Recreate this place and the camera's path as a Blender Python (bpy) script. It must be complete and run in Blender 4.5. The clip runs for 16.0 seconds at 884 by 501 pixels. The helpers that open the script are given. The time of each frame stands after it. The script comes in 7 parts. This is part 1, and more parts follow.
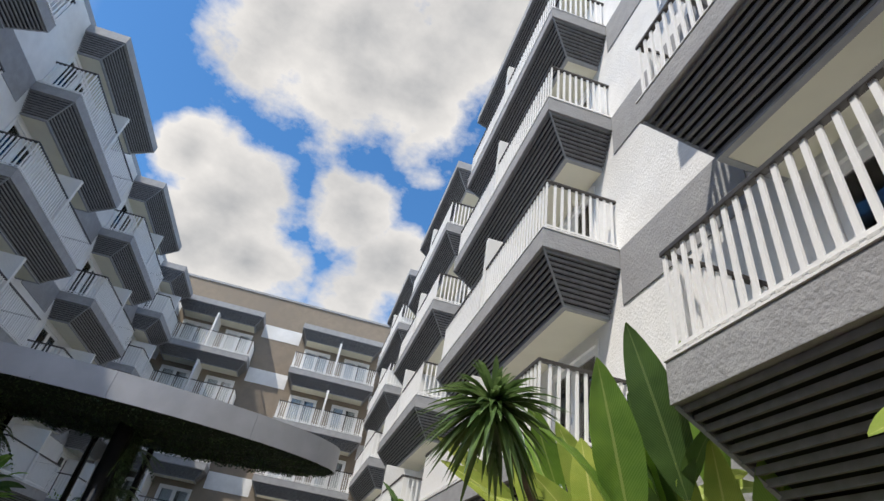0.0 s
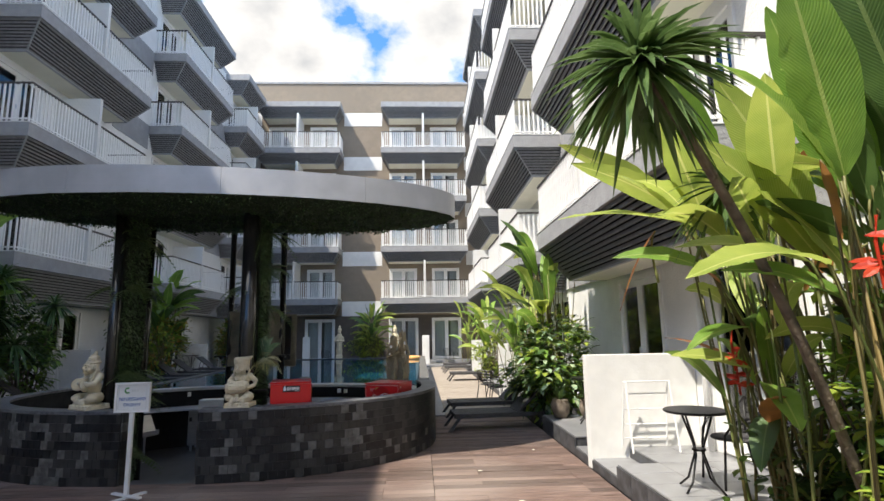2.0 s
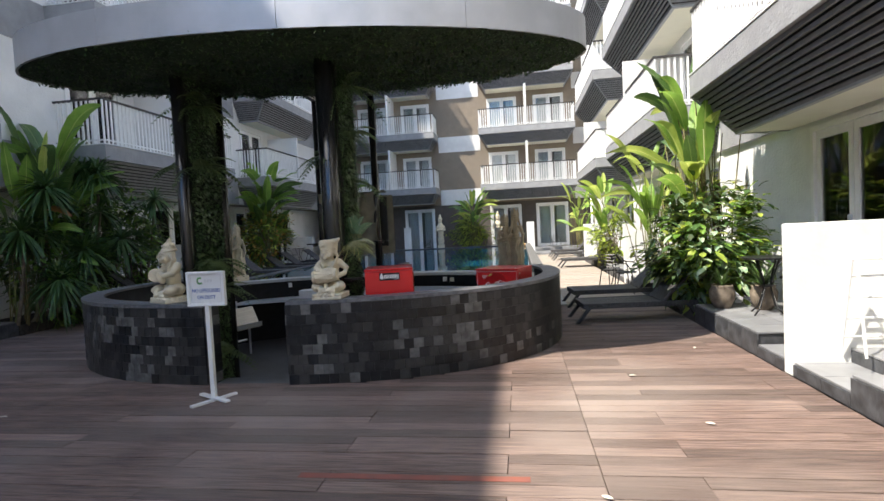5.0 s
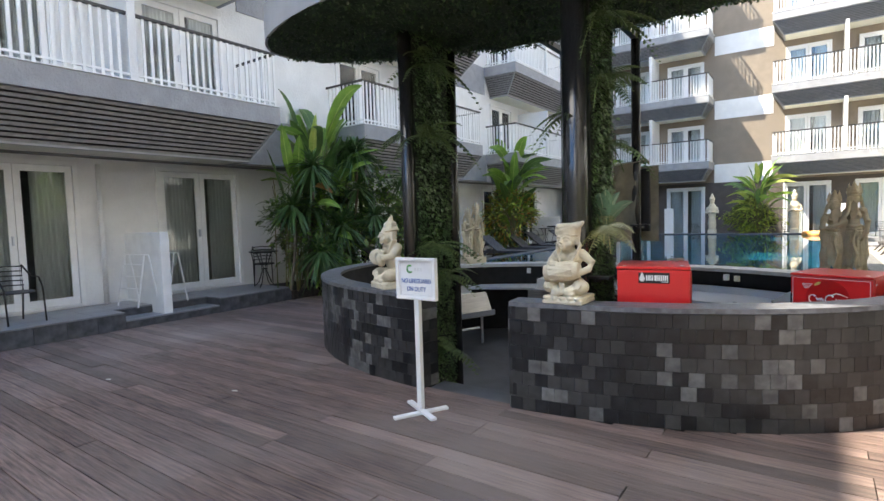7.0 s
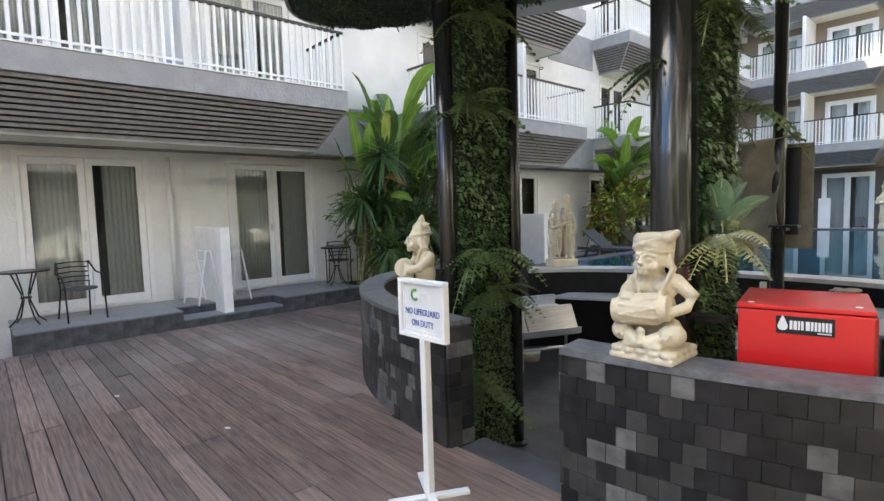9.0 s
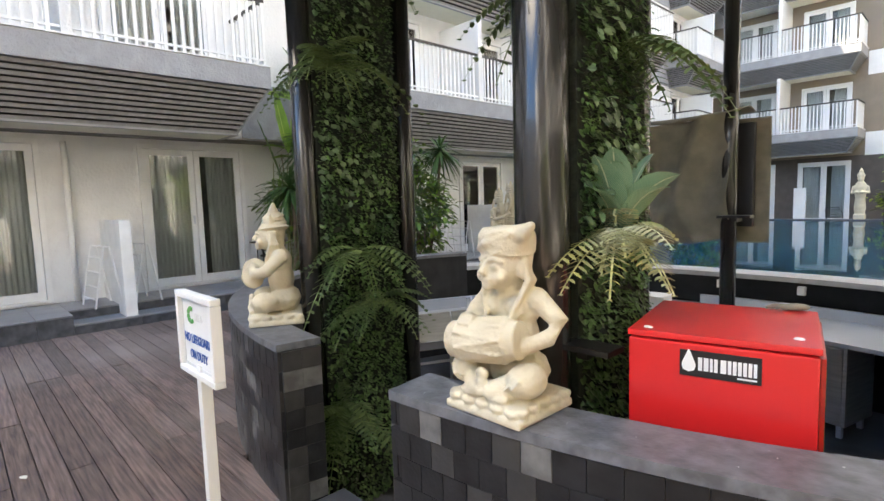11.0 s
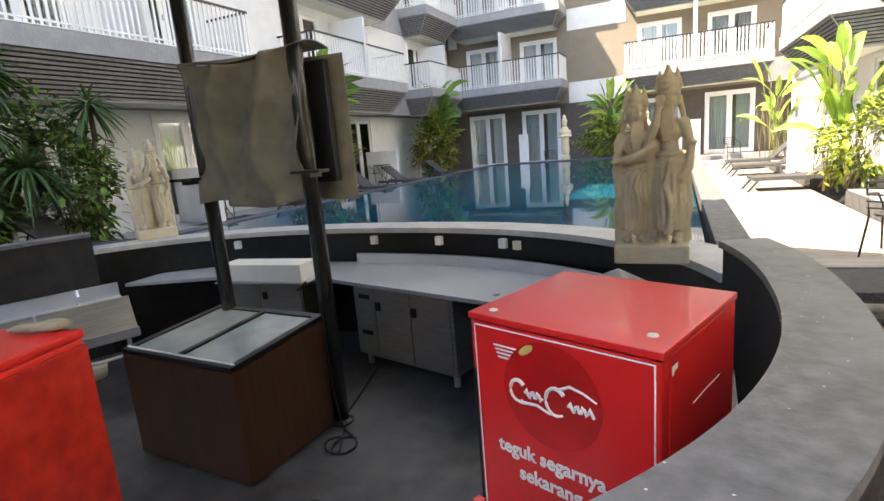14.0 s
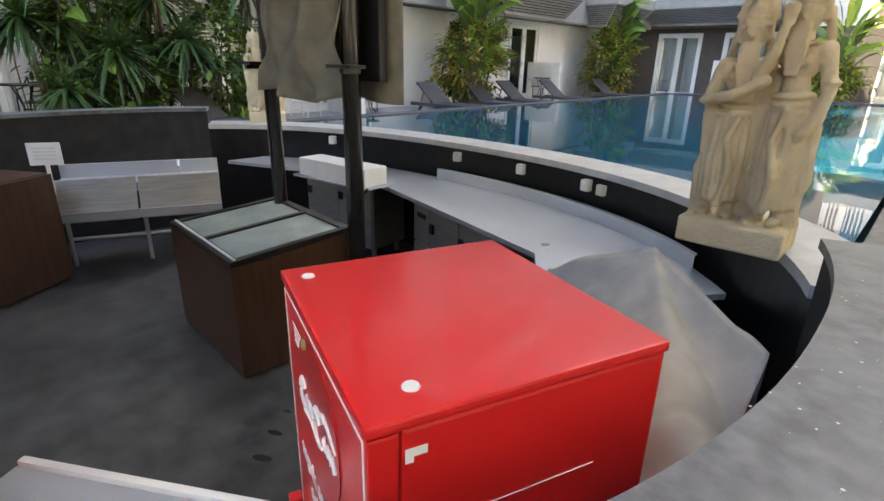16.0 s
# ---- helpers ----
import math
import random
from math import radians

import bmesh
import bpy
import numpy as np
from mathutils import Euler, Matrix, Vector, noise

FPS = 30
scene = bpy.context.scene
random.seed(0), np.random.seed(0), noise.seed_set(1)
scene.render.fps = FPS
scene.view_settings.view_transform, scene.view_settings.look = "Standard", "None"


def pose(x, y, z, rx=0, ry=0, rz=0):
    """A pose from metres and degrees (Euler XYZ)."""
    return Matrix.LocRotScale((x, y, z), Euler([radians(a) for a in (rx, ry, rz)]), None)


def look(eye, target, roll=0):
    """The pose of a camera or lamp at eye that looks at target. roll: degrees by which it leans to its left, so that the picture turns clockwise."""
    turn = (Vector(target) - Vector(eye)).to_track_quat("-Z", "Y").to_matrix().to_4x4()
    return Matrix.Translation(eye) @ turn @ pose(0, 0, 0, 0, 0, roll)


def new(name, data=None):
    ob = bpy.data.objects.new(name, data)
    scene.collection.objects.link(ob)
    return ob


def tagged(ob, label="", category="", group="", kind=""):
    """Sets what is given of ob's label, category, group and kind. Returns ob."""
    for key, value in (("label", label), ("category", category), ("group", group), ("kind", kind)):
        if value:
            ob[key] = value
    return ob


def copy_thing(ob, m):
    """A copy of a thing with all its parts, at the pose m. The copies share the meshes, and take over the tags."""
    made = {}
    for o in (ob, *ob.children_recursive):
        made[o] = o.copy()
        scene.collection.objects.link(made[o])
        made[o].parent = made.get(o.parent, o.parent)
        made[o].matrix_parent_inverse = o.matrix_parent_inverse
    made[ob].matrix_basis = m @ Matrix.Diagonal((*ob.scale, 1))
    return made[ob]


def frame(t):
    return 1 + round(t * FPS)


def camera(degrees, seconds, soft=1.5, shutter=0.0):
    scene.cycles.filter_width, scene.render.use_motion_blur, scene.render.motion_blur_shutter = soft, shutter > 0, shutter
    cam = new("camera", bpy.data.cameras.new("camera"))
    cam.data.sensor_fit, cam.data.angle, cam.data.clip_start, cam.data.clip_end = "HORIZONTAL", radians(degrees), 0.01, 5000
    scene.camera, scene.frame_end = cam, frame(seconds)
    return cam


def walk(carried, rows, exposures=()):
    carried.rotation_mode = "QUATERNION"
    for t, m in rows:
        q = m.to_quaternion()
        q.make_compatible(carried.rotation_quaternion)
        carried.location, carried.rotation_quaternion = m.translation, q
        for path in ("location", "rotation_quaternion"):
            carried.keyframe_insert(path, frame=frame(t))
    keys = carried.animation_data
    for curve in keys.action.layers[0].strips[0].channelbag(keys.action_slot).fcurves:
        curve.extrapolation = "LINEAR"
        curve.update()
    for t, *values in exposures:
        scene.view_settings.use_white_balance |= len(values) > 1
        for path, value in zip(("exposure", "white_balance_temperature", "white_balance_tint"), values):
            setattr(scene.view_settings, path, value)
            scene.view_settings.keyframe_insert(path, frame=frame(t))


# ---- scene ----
cam = camera(80.6, 16.0)
PATH = [
    (0, (2.863, -7.753, 1.952), (3.145, -6.143, 3.104), 10.3),
    (0.5, (2.764, -7.635, 1.918), (3.094, -5.886, 2.829), 4.9),
    (1, (2.777, -7.393, 1.865), (3.09, -5.529, 2.519), 1.0),
    (1.5, (2.81, -7.165, 1.846), (2.892, -5.238, 2.377), -1.7),
    (2, (2.805, -6.954, 1.799), (2.891, -4.98, 2.112), -1.0),
    (2.5, (2.742, -6.693, 1.714), (3.115, -4.741, 1.939), -1.3),
    (3, (2.726, -6.359, 1.618), (3.187, -4.413, 1.617), -2.5),
    (3.5, (2.767, -6.174, 1.63), (3.085, -4.201, 1.571), -3.5),
    (4, (2.72, -5.902, 1.596), (2.85, -3.907, 1.539), -3.1),
    (4.5, (2.558, -5.581, 1.597), (2.479, -3.584, 1.519), -2.5),
    (5, (2.498, -5.224, 1.596), (2.202, -3.248, 1.51), -2.9),
    (5.2, (2.506, -5.108, 1.616), (2.098, -3.151, 1.541), -2.6),
    (7.3, (1.931, -3.561, 1.608), (0.726, -1.968, 1.505), -2.3),
    (7.5, (1.862, -3.39, 1.614), (0.649, -1.802, 1.54), -2.6),
    (8, (1.791, -3.033, 1.598), (0.578, -1.445, 1.51), -2.4),
    (8.2, (1.781, -2.905, 1.627), (0.458, -1.408, 1.533), -2.3),
    (10.3, (1.556, -1.611, 1.692), (0.02, -0.341, 1.524), -1.2),
    (10.5, (1.586, -1.504, 1.667), (0.052, -0.231, 1.506), -0.7),
    (11, (1.592, -1.219, 1.624), (0.146, 0.15, 1.436), -1.8),
    (11.5, (1.653, -0.927, 1.606), (0.317, 0.549, 1.419), -4.8),
    (12, (1.784, -0.704, 1.639), (0.598, 0.885, 1.384), -6.1),
    (12.5, (1.956, -0.459, 1.599), (0.89, 1.2, 1.265), -5.9),
    (13, (2.035, -0.167, 1.568), (1.12, 1.565, 1.163), -4.8),
    (13.5, (2.218, 0.138, 1.534), (1.354, 1.899, 1.142), -5.3),
    (14, (2.48, 0.384, 1.532), (1.661, 2.165, 1.137), -4.8),
    (14.5, (2.6, 0.606, 1.487), (1.815, 2.376, 0.986), -3.8),
    (15, (2.678, 0.883, 1.457), (1.873, 2.596, 0.811), -3.1),
    (15.5, (2.839, 1.096, 1.461), (1.946, 2.748, 0.773), -2.2),
    (16, (2.909, 1.27, 1.476), (1.632, 2.649, 0.792), 1.3),
]
walk(cam, [(t, look(e, g, r)) for t, e, g, r in PATH],
     exposures=[(0.0, 0.58, 6900, 10), (1.0, 0.9, 7000, 10), (2.0, 1.27, 7100, 10), (3.5, 1.48, 7100, 10), (5.0, 1.68, 7000, 10), (7.5, 2.65, 7400, 9), (8.2, 2.75, 7600, 9), (10.5, 3.08, 8300, 10), (12.0, 3.12, 8200, 12), (13.0, 3.05, 8200, 12), (14.5, 2.92, 8200, 12), (15.3, 3.08, 8200, 12), (16.0, 3.2, 8200, 12)])

# ---- world and sun ----
SUN_WAY = Vector((0.54, 0.4, -1.0)).normalized()
world = bpy.data.worlds.new("sky")
scene.world = world
world.use_nodes = True
wt = world.node_tree
wt.nodes.clear()


def wnode(kind):
    return wt.nodes.new(kind)


sky = wnode("ShaderNodeTexSky")
sky.sky_type, sky.sun_disc = "NISHITA", False
sky.sun_elevation, sky.sun_rotation = math.asin(-SUN_WAY.z), math.atan2(-SUN_WAY.x, -SUN_WAY.y)
sky.air_density, sky.dust_density, sky.ozone_density = 1.0, 0.3, 3.5
where = wnode("ShaderNodeTexCoord")
spread = wnode("ShaderNodeMapping")
spread.inputs["Scale"].default_value = (1.0, 1.0, 1.5)
spread.inputs["Location"].default_value = (0.35, 0.1, 0.25)
wt.links.new(where.outputs["Generated"], spread.inputs["Vector"])


def wmath(op, a, b=0.0, c=0.0):
    n = wnode("ShaderNodeMath")
    n.operation = op
    for k, v in enumerate((a, b, c)):
        if isinstance(v, (int, float)):
            n.inputs[k].default_value = v
        else:
            wt.links.new(v, n.inputs[k])
    return n.outputs[0]


def wnoise(scale, detail, rough=0.5):
    n = wnode("ShaderNodeTexNoise")
    n.inputs["Scale"].default_value, n.inputs["Detail"].default_value, n.inputs["Roughness"].default_value = scale, detail, rough
    wt.links.new(spread.outputs[0], n.inputs["Vector"])
    return n.outputs["Fac"]


def wramp(value, lo, hi, c0=(0, 0, 0), c1=(1, 1, 1)):
    n = wnode("ShaderNodeValToRGB")
    n.color_ramp.elements[0].position, n.color_ramp.elements[1].position = lo, hi
    n.color_ramp.elements[0].color, n.color_ramp.elements[1].color = (*c0, 1), (*c1, 1)
    wt.links.new(value, n.inputs[0])
    return n.outputs[0]


def away_from(way):
    n = wnode("ShaderNodeVectorMath")
    n.operation = "DISTANCE"
    wt.links.new(where.outputs["Generated"], n.inputs[0])
    n.inputs[1].default_value = way
    return n.outputs["Value"]


# cumulus heaps over the court: (direction, radius); loose noise clouds elsewhere
HEAPS = [((-0.14, 0.44, 0.89), 0.34), ((-0.1, 0.61, 0.785), 0.26), ((-0.25, 0.575, 0.78), 0.19), ((0.08, 0.51, 0.86), 0.24), ((0.014, 0.634, 0.773), 0.2),
         ((-0.246, 0.8, 0.547), 0.18), ((-0.3, 0.84, 0.46), 0.18), ((-0.2, 0.86, 0.47), 0.15), ((-0.33, 0.745, 0.58), 0.09),
         ((-0.037, 0.798, 0.602), 0.13), ((0.052, 0.843, 0.536), 0.13), ((0.022, 0.889, 0.457), 0.12)]
heap = None
for way, wide in HEAPS:
    one = wmath("MULTIPLY_ADD", away_from(way), -1.0 / wide, 1.0)
    heap = one if heap is None else wmath("MAXIMUM", heap, one)
puffs = wnoise(7.0, 9.0, 0.58)
loose = wnoise(2.3, 9.0, 0.52)
ragged = wmath("ADD", heap, wmath("MULTIPLY_ADD", puffs, 1.5, -0.75))
near_mask = wramp(ragged, 0.24, 0.52)
far_mask = wramp(loose, 0.495, 0.6)
overhead = wramp(away_from((-0.05, 0.72, 0.69)), 0.45, 0.7)
mask = wnode("ShaderNodeMix")
mask.data_type = "RGBA"
wt.links.new(overhead, mask.inputs["Factor"])
wt.links.new(near_mask, mask.inputs["A"])
wt.links.new(far_mask, mask.inputs["B"])
# thick hearts of the heaps are greyer than their edges
heart = wmath("ADD", wmath("MULTIPLY", ragged, 0.55), wmath("MULTIPLY_ADD", wnoise(4.0, 5.0), 0.9, -0.45))
near_tone = wramp(heart, 0.18, 0.75, (3.9, 3.9, 3.95), (1.7, 1.82, 2.02))
# clouds out of view are set brighter, added as fill for the shaded walls
fill_tone = wramp(wnoise(3.6, 6.0), 0.35, 0.62, (5.5, 5.7, 6.1), (9.4, 9.4, 9.5))
tone = wnode("ShaderNodeMix")
tone.data_type = "RGBA"
wt.links.new(overhead, tone.inputs["Factor"])
wt.links.new(near_tone, tone.inputs["A"])
wt.links.new(fill_tone, tone.inputs["B"])
deep = wnode("ShaderNodeHueSaturation")
deep.inputs["Saturation"].default_value = 1.25
wt.links.new(sky.outputs[0], deep.inputs["Color"])
blend = wnode("ShaderNodeMix")
blend.data_type = "RGBA"
wt.links.new(mask.outputs["Result"], blend.inputs["Factor"])
wt.links.new(deep.outputs[0], blend.inputs["A"])
wt.links.new(tone.outputs["Result"], blend.inputs["B"])
back = wnode("ShaderNodeBackground")
back.inputs["Strength"].default_value = 0.15
wout = wnode("ShaderNodeOutputWorld")
wt.links.new(blend.outputs["Result"], back.inputs["Color"])
wt.links.new(back.outputs[0], wout.inputs[0])

sun_data = bpy.data.lights.new("sun", "SUN")
sun_data.energy, sun_data.angle, sun_data.color = 3.0, radians(0.53), (1.0, 0.96, 0.9)
sun = new("sun", sun_data)
sun.matrix_world = look((0, 0, 60), Vector((0, 0, 60)) + SUN_WAY)

# ---- materials ----
def material(name, color, rough=0.7, metal=0.0, vary=0.15, scale=6.0, bump=0.0, bump_scale=60.0, color2=None, stain=None,
             per_piece=0.0, island=False, stretch=(1, 1, 1), spec=0.5, coat=0.0, detail=5.0, edges=(0.35, 0.68), placed=False):
    """A procedural surface: two scales of colour variation, fine relief, optional change from piece to piece."""
    m = bpy.data.materials.new(name)
    m.use_nodes = True
    t = m.node_tree
    b = t.nodes["Principled BSDF"]
    b.inputs["Roughness"].default_value = rough
    b.inputs["Metallic"].default_value = metal
    b.inputs["Specular IOR Level"].default_value = spec
    b.inputs["Coat Weight"].default_value = coat
    co = t.nodes.new("ShaderNodeTexCoord")
    mp = t.nodes.new("ShaderNodeMapping")
    mp.inputs["Scale"].default_value = stretch
    spot = t.nodes.new("ShaderNodeNewGeometry").outputs["Position"] if placed else co.outputs["Object"]
    t.links.new(spot, mp.inputs["Vector"])
    n1 = t.nodes.new("ShaderNodeTexNoise")
    n1.inputs["Scale"].default_value = scale
    n1.inputs["Detail"].default_value = detail
    t.links.new(mp.outputs[0], n1.inputs["Vector"])
    r1 = t.nodes.new("ShaderNodeValToRGB")
    c2 = color2 or tuple(c * (1 - 2 * vary) for c in color)
    c1 = color if color2 else tuple(min(1.0, c * (1 + vary)) for c in color)
    r1.color_ramp.elements[0].position, r1.color_ramp.elements[1].position = edges
    r1.color_ramp.elements[0].color = (*c2, 1)
    r1.color_ramp.elements[1].color = (*c1, 1)
    t.links.new(n1.outputs["Fac"], r1.inputs[0])
    last = r1.outputs[0]
    n2 = t.nodes.new("ShaderNodeTexNoise")
    n2.inputs["Scale"].default_value = scale * 0.13
    n2.inputs["Detail"].default_value = 3.0
    t.links.new(spot, n2.inputs["Vector"])
    if stain:
        r2 = t.nodes.new("ShaderNodeValToRGB")
        r2.color_ramp.elements[0].position, r2.color_ramp.elements[1].position = 0.45, 0.75
        r2.color_ramp.elements[0].color = (0, 0, 0, 1)
        mix = t.nodes.new("ShaderNodeMix")
        mix.data_type = "RGBA"
        mix.inputs["B"].default_value = (*stain, 1)
        t.links.new(n2.outputs["Fac"], r2.inputs[0])
        t.links.new(r2.outputs[0], mix.inputs["Factor"])
        t.links.new(last, mix.inputs["A"])
        last = mix.outputs["Result"]
    if per_piece:
        if island:
            src = t.nodes.new("ShaderNodeNewGeometry").outputs["Random Per Island"]
        else:
            src = t.nodes.new("ShaderNodeObjectInfo").outputs["Random"]
        mr = t.nodes.new("ShaderNodeMapRange")
        mr.inputs["To Min"].default_value, mr.inputs["To Max"].default_value = 1 - per_piece, 1 + per_piece
        hs = t.nodes.new("ShaderNodeHueSaturation")
        t.links.new(src, mr.inputs["Value"])
        t.links.new(mr.outputs[0], hs.inputs["Value"])
        t.links.new(last, hs.inputs["Color"])
        last = hs.outputs[0]
    t.links.new(last, b.inputs["Base Color"])
    mr2 = t.nodes.new("ShaderNodeMapRange")
    mr2.inputs["To Min"].default_value, mr2.inputs["To Max"].default_value = max(0.02, rough - 0.1), min(1, rough + 0.1)
    t.links.new(n1.outputs["Fac"], mr2.inputs["Value"])
    t.links.new(mr2.outputs[0], b.inputs["Roughness"])
    if bump:
        n3 = t.nodes.new("ShaderNodeTexNoise")
        n3.inputs["Scale"].default_value = bump_scale
        n3.inputs["Detail"].default_value = 4.0
        t.links.new(mp.outputs[0], n3.inputs["Vector"])
        bp = t.nodes.new("ShaderNodeBump")
        bp.inputs["Strength"].default_value = bump
        bp.inputs["Distance"].default_value = 0.02
        t.links.new(n3.outputs["Fac"], bp.inputs["Height"])
        t.links.new(bp.outputs[0], b.inputs["Normal"])
    return m


WHITE = material("white_stucco", (0.78, 0.78, 0.77), 0.85, vary=0.03, scale=3, bump=0.55, bump_scale=22, stain=(0.66, 0.66, 0.65))
GREY = material("grey_stucco", (0.33, 0.335, 0.345), 0.85, vary=0.06, scale=4, bump=0.6, bump_scale=26, stain=(0.28, 0.28, 0.29))
SMOOTHWHITE = material("smooth_white_plaster", (0.78, 0.78, 0.76), 0.8, vary=0.04, scale=5, bump=0.08, bump_scale=30, stain=(0.7, 0.7, 0.68))
BLACKTILE = material("black_glazed_tile", (0.007, 0.007, 0.008), 0.4, vary=0.3, scale=9, spec=0.3)
PALESTONE = material("pale_pool_coping", (0.5, 0.5, 0.49), 0.6, vary=0.08, scale=8, bump=0.08, stain=(0.42, 0.42, 0.41))
PAINT = material("white_paint", (0.8, 0.8, 0.79), 0.5, vary=0.02, scale=8, bump=0.05)
SOFFIT = material("cream_soffit", (0.72, 0.7, 0.58), 0.8, vary=0.03, scale=2, stain=(0.66, 0.63, 0.5))
BEIGE = material("beige_render", (0.25, 0.205, 0.158), 0.85, vary=0.05, scale=3, bump=0.3, bump_scale=25, stain=(0.22, 0.183, 0.145))
BROWNWALL = material("dark_brown_render", (0.1, 0.085, 0.075), 0.85, vary=0.08, scale=4, bump=0.3)
SLAT = material("grey_slat", (0.2, 0.2, 0.207), 0.55, vary=0.1, scale=9, bump=0.05)
# near-black that puts shade into the gaps of slats and boards
DARK = material("gap_shade_dark", (0.03, 0.03, 0.032), 0.8, vary=0.1)
RAILTOP = material("dark_handrail", (0.05, 0.045, 0.042), 0.5, vary=0.1)
CURTAIN = material("grey_curtain", (0.74, 0.74, 0.73), 0.9, vary=0.08, scale=5, stretch=(1, 1, 0.1))
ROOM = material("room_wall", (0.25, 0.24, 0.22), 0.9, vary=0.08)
ROOFMETAL = material("grey_roof_metal", (0.3, 0.31, 0.32), 0.45, vary=0.06, scale=5)
SILVER = material("silver_fascia_panel", (0.45, 0.46, 0.48), 0.42, metal=0.35, vary=0.05, scale=3, bump=0.03)
IVYSHADE = material("ivy_depth_shade", (0.013, 0.02, 0.011), 0.9, vary=0.4, scale=20, bump=0.8, bump_scale=25)
# lengthwise streaks and paler tone in the colour stand in for the post's reflections
LACQUER = material("black_lacquered_steel", (0.03, 0.029, 0.028), 0.22, metal=0.1, vary=0.25, scale=3, stretch=(1, 1, 0.15), bump=0.03, bump_scale=12, stain=(0.045, 0.042, 0.038), coat=0.3)
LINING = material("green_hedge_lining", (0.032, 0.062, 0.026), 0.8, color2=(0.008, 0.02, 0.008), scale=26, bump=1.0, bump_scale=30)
BLACKSTEEL = material("black_steel", (0.014, 0.014, 0.015), 0.34, metal=0.2, vary=0.2, scale=5, bump=0.04, stain=(0.022, 0.021, 0.02))
DECK = material("brown_decking", (0.245, 0.165, 0.135), 0.66, color2=(0.085, 0.056, 0.047), scale=3.5, stretch=(0.9, 16, 6), bump=0.45,
                bump_scale=30, per_piece=0.32, stain=(0.27, 0.215, 0.185), placed=True)
# paler copy of the decking: strong sunlight is put into its colour
DECKSUNLIT = material("sunlit_pale_decking", (0.42, 0.36, 0.3), 0.8, color2=(0.3, 0.26, 0.22), scale=4, stretch=(1.2, 14, 6), bump=0.3,
                     bump_scale=30, per_piece=0.12)
CHARCOAL = material("charcoal_stone", (0.07, 0.073, 0.08), 0.5, vary=0.25, scale=9, bump=0.15, bump_scale=40, stain=(0.1, 0.1, 0.105))
COPING = material("grey_stone_coping", (0.15, 0.155, 0.168), 0.42, vary=0.22, scale=16, bump=0.14, bump_scale=45, stain=(0.2, 0.203, 0.215), detail=9)
TILEDARK = material("charcoal_tile", (0.016, 0.017, 0.019), 0.4, vary=0.25, scale=12, bump=0.1, per_piece=0.22, placed=True)
TILEMID = material("grey_stone_tile", (0.042, 0.041, 0.04), 0.5, vary=0.14, scale=12, bump=0.1, per_piece=0.2, placed=True)
TILELIGHT = material("light_stone_tile", (0.14, 0.138, 0.133), 0.6, vary=0.2, scale=12, bump=0.15, per_piece=0.2, placed=True)
GROUT = material("dark_grout", (0.03, 0.03, 0.031), 0.9, vary=0.2)
PORCHTILE = material("grey_porch_tile", (0.24, 0.245, 0.255), 0.35, vary=0.12, scale=6, stain=(0.3, 0.3, 0.3), placed=True)
INNERFLOOR = material("worn_cement_floor", (0.068, 0.07, 0.075), 0.42, vary=0.3, scale=4, bump=0.06, stain=(0.105, 0.107, 0.112))
STEEL = material("stainless_steel", (0.6, 0.63, 0.68), 0.32, metal=0.6, vary=0.03, scale=2, detail=3.0)
STEELDOOR = material("brushed_steel_door", (0.48, 0.47, 0.45), 0.34, metal=0.85, vary=0.08, scale=4, stretch=(1, 1, 12), stain=(0.4, 0.39, 0.38))
POOLTILE = material("blue_pool_tile", (0.02, 0.2, 0.28), 0.4, vary=0.2, scale=5)
STONE = material("cream_sandstone", (0.68, 0.6, 0.44), 0.85, color2=(0.56, 0.48, 0.34), scale=7, bump=0.35, bump_scale=45, stain=(0.72, 0.65, 0.5))
STONEBROWN = material("weathered_sandstone", (0.58, 0.47, 0.31), 0.9, color2=(0.44, 0.35, 0.22), scale=8, bump=0.4, bump_scale=40, stain=(0.62, 0.52, 0.36))
RED = material("red_enamel", (0.72, 0.02, 0.022), 0.34, vary=0.02, scale=1.2, stain=(0.7, 0.021, 0.022), coat=0.2, detail=2.0)
WOODBROWN = material("brown_wood_veneer", (0.075, 0.034, 0.018), 0.4, color2=(0.045, 0.021, 0.012), scale=5, stretch=(6, 6, 0.5), bump=0.05)
TAUPE = material("taupe_canvas", (0.25, 0.23, 0.175), 0.95, vary=0.1, scale=8, bump=0.15, bump_scale=200)
WICKER = material("dark_wicker", (0.075, 0.073, 0.075), 0.7, vary=0.35, scale=60, bump=0.6, bump_scale=110)
WHITEPLASTIC = material("white_plastic", (0.82, 0.82, 0.81), 0.4, vary=0.02)
BLUEINK = material("blue_lettering", (0.03, 0.12, 0.42), 0.6)
GREENINK = material("green_mark", (0.12, 0.4, 0.12), 0.6)
BLACKINK = material("black_label", (0.012, 0.012, 0.013), 0.45)
SOIL = material("dark_soil", (0.05, 0.038, 0.028), 0.95, vary=0.3, scale=20, bump=0.6)
ORANGE = material("orange_float", (0.8, 0.5, 0.2), 0.5, color2=(0.75, 0.3, 0.06), scale=3)


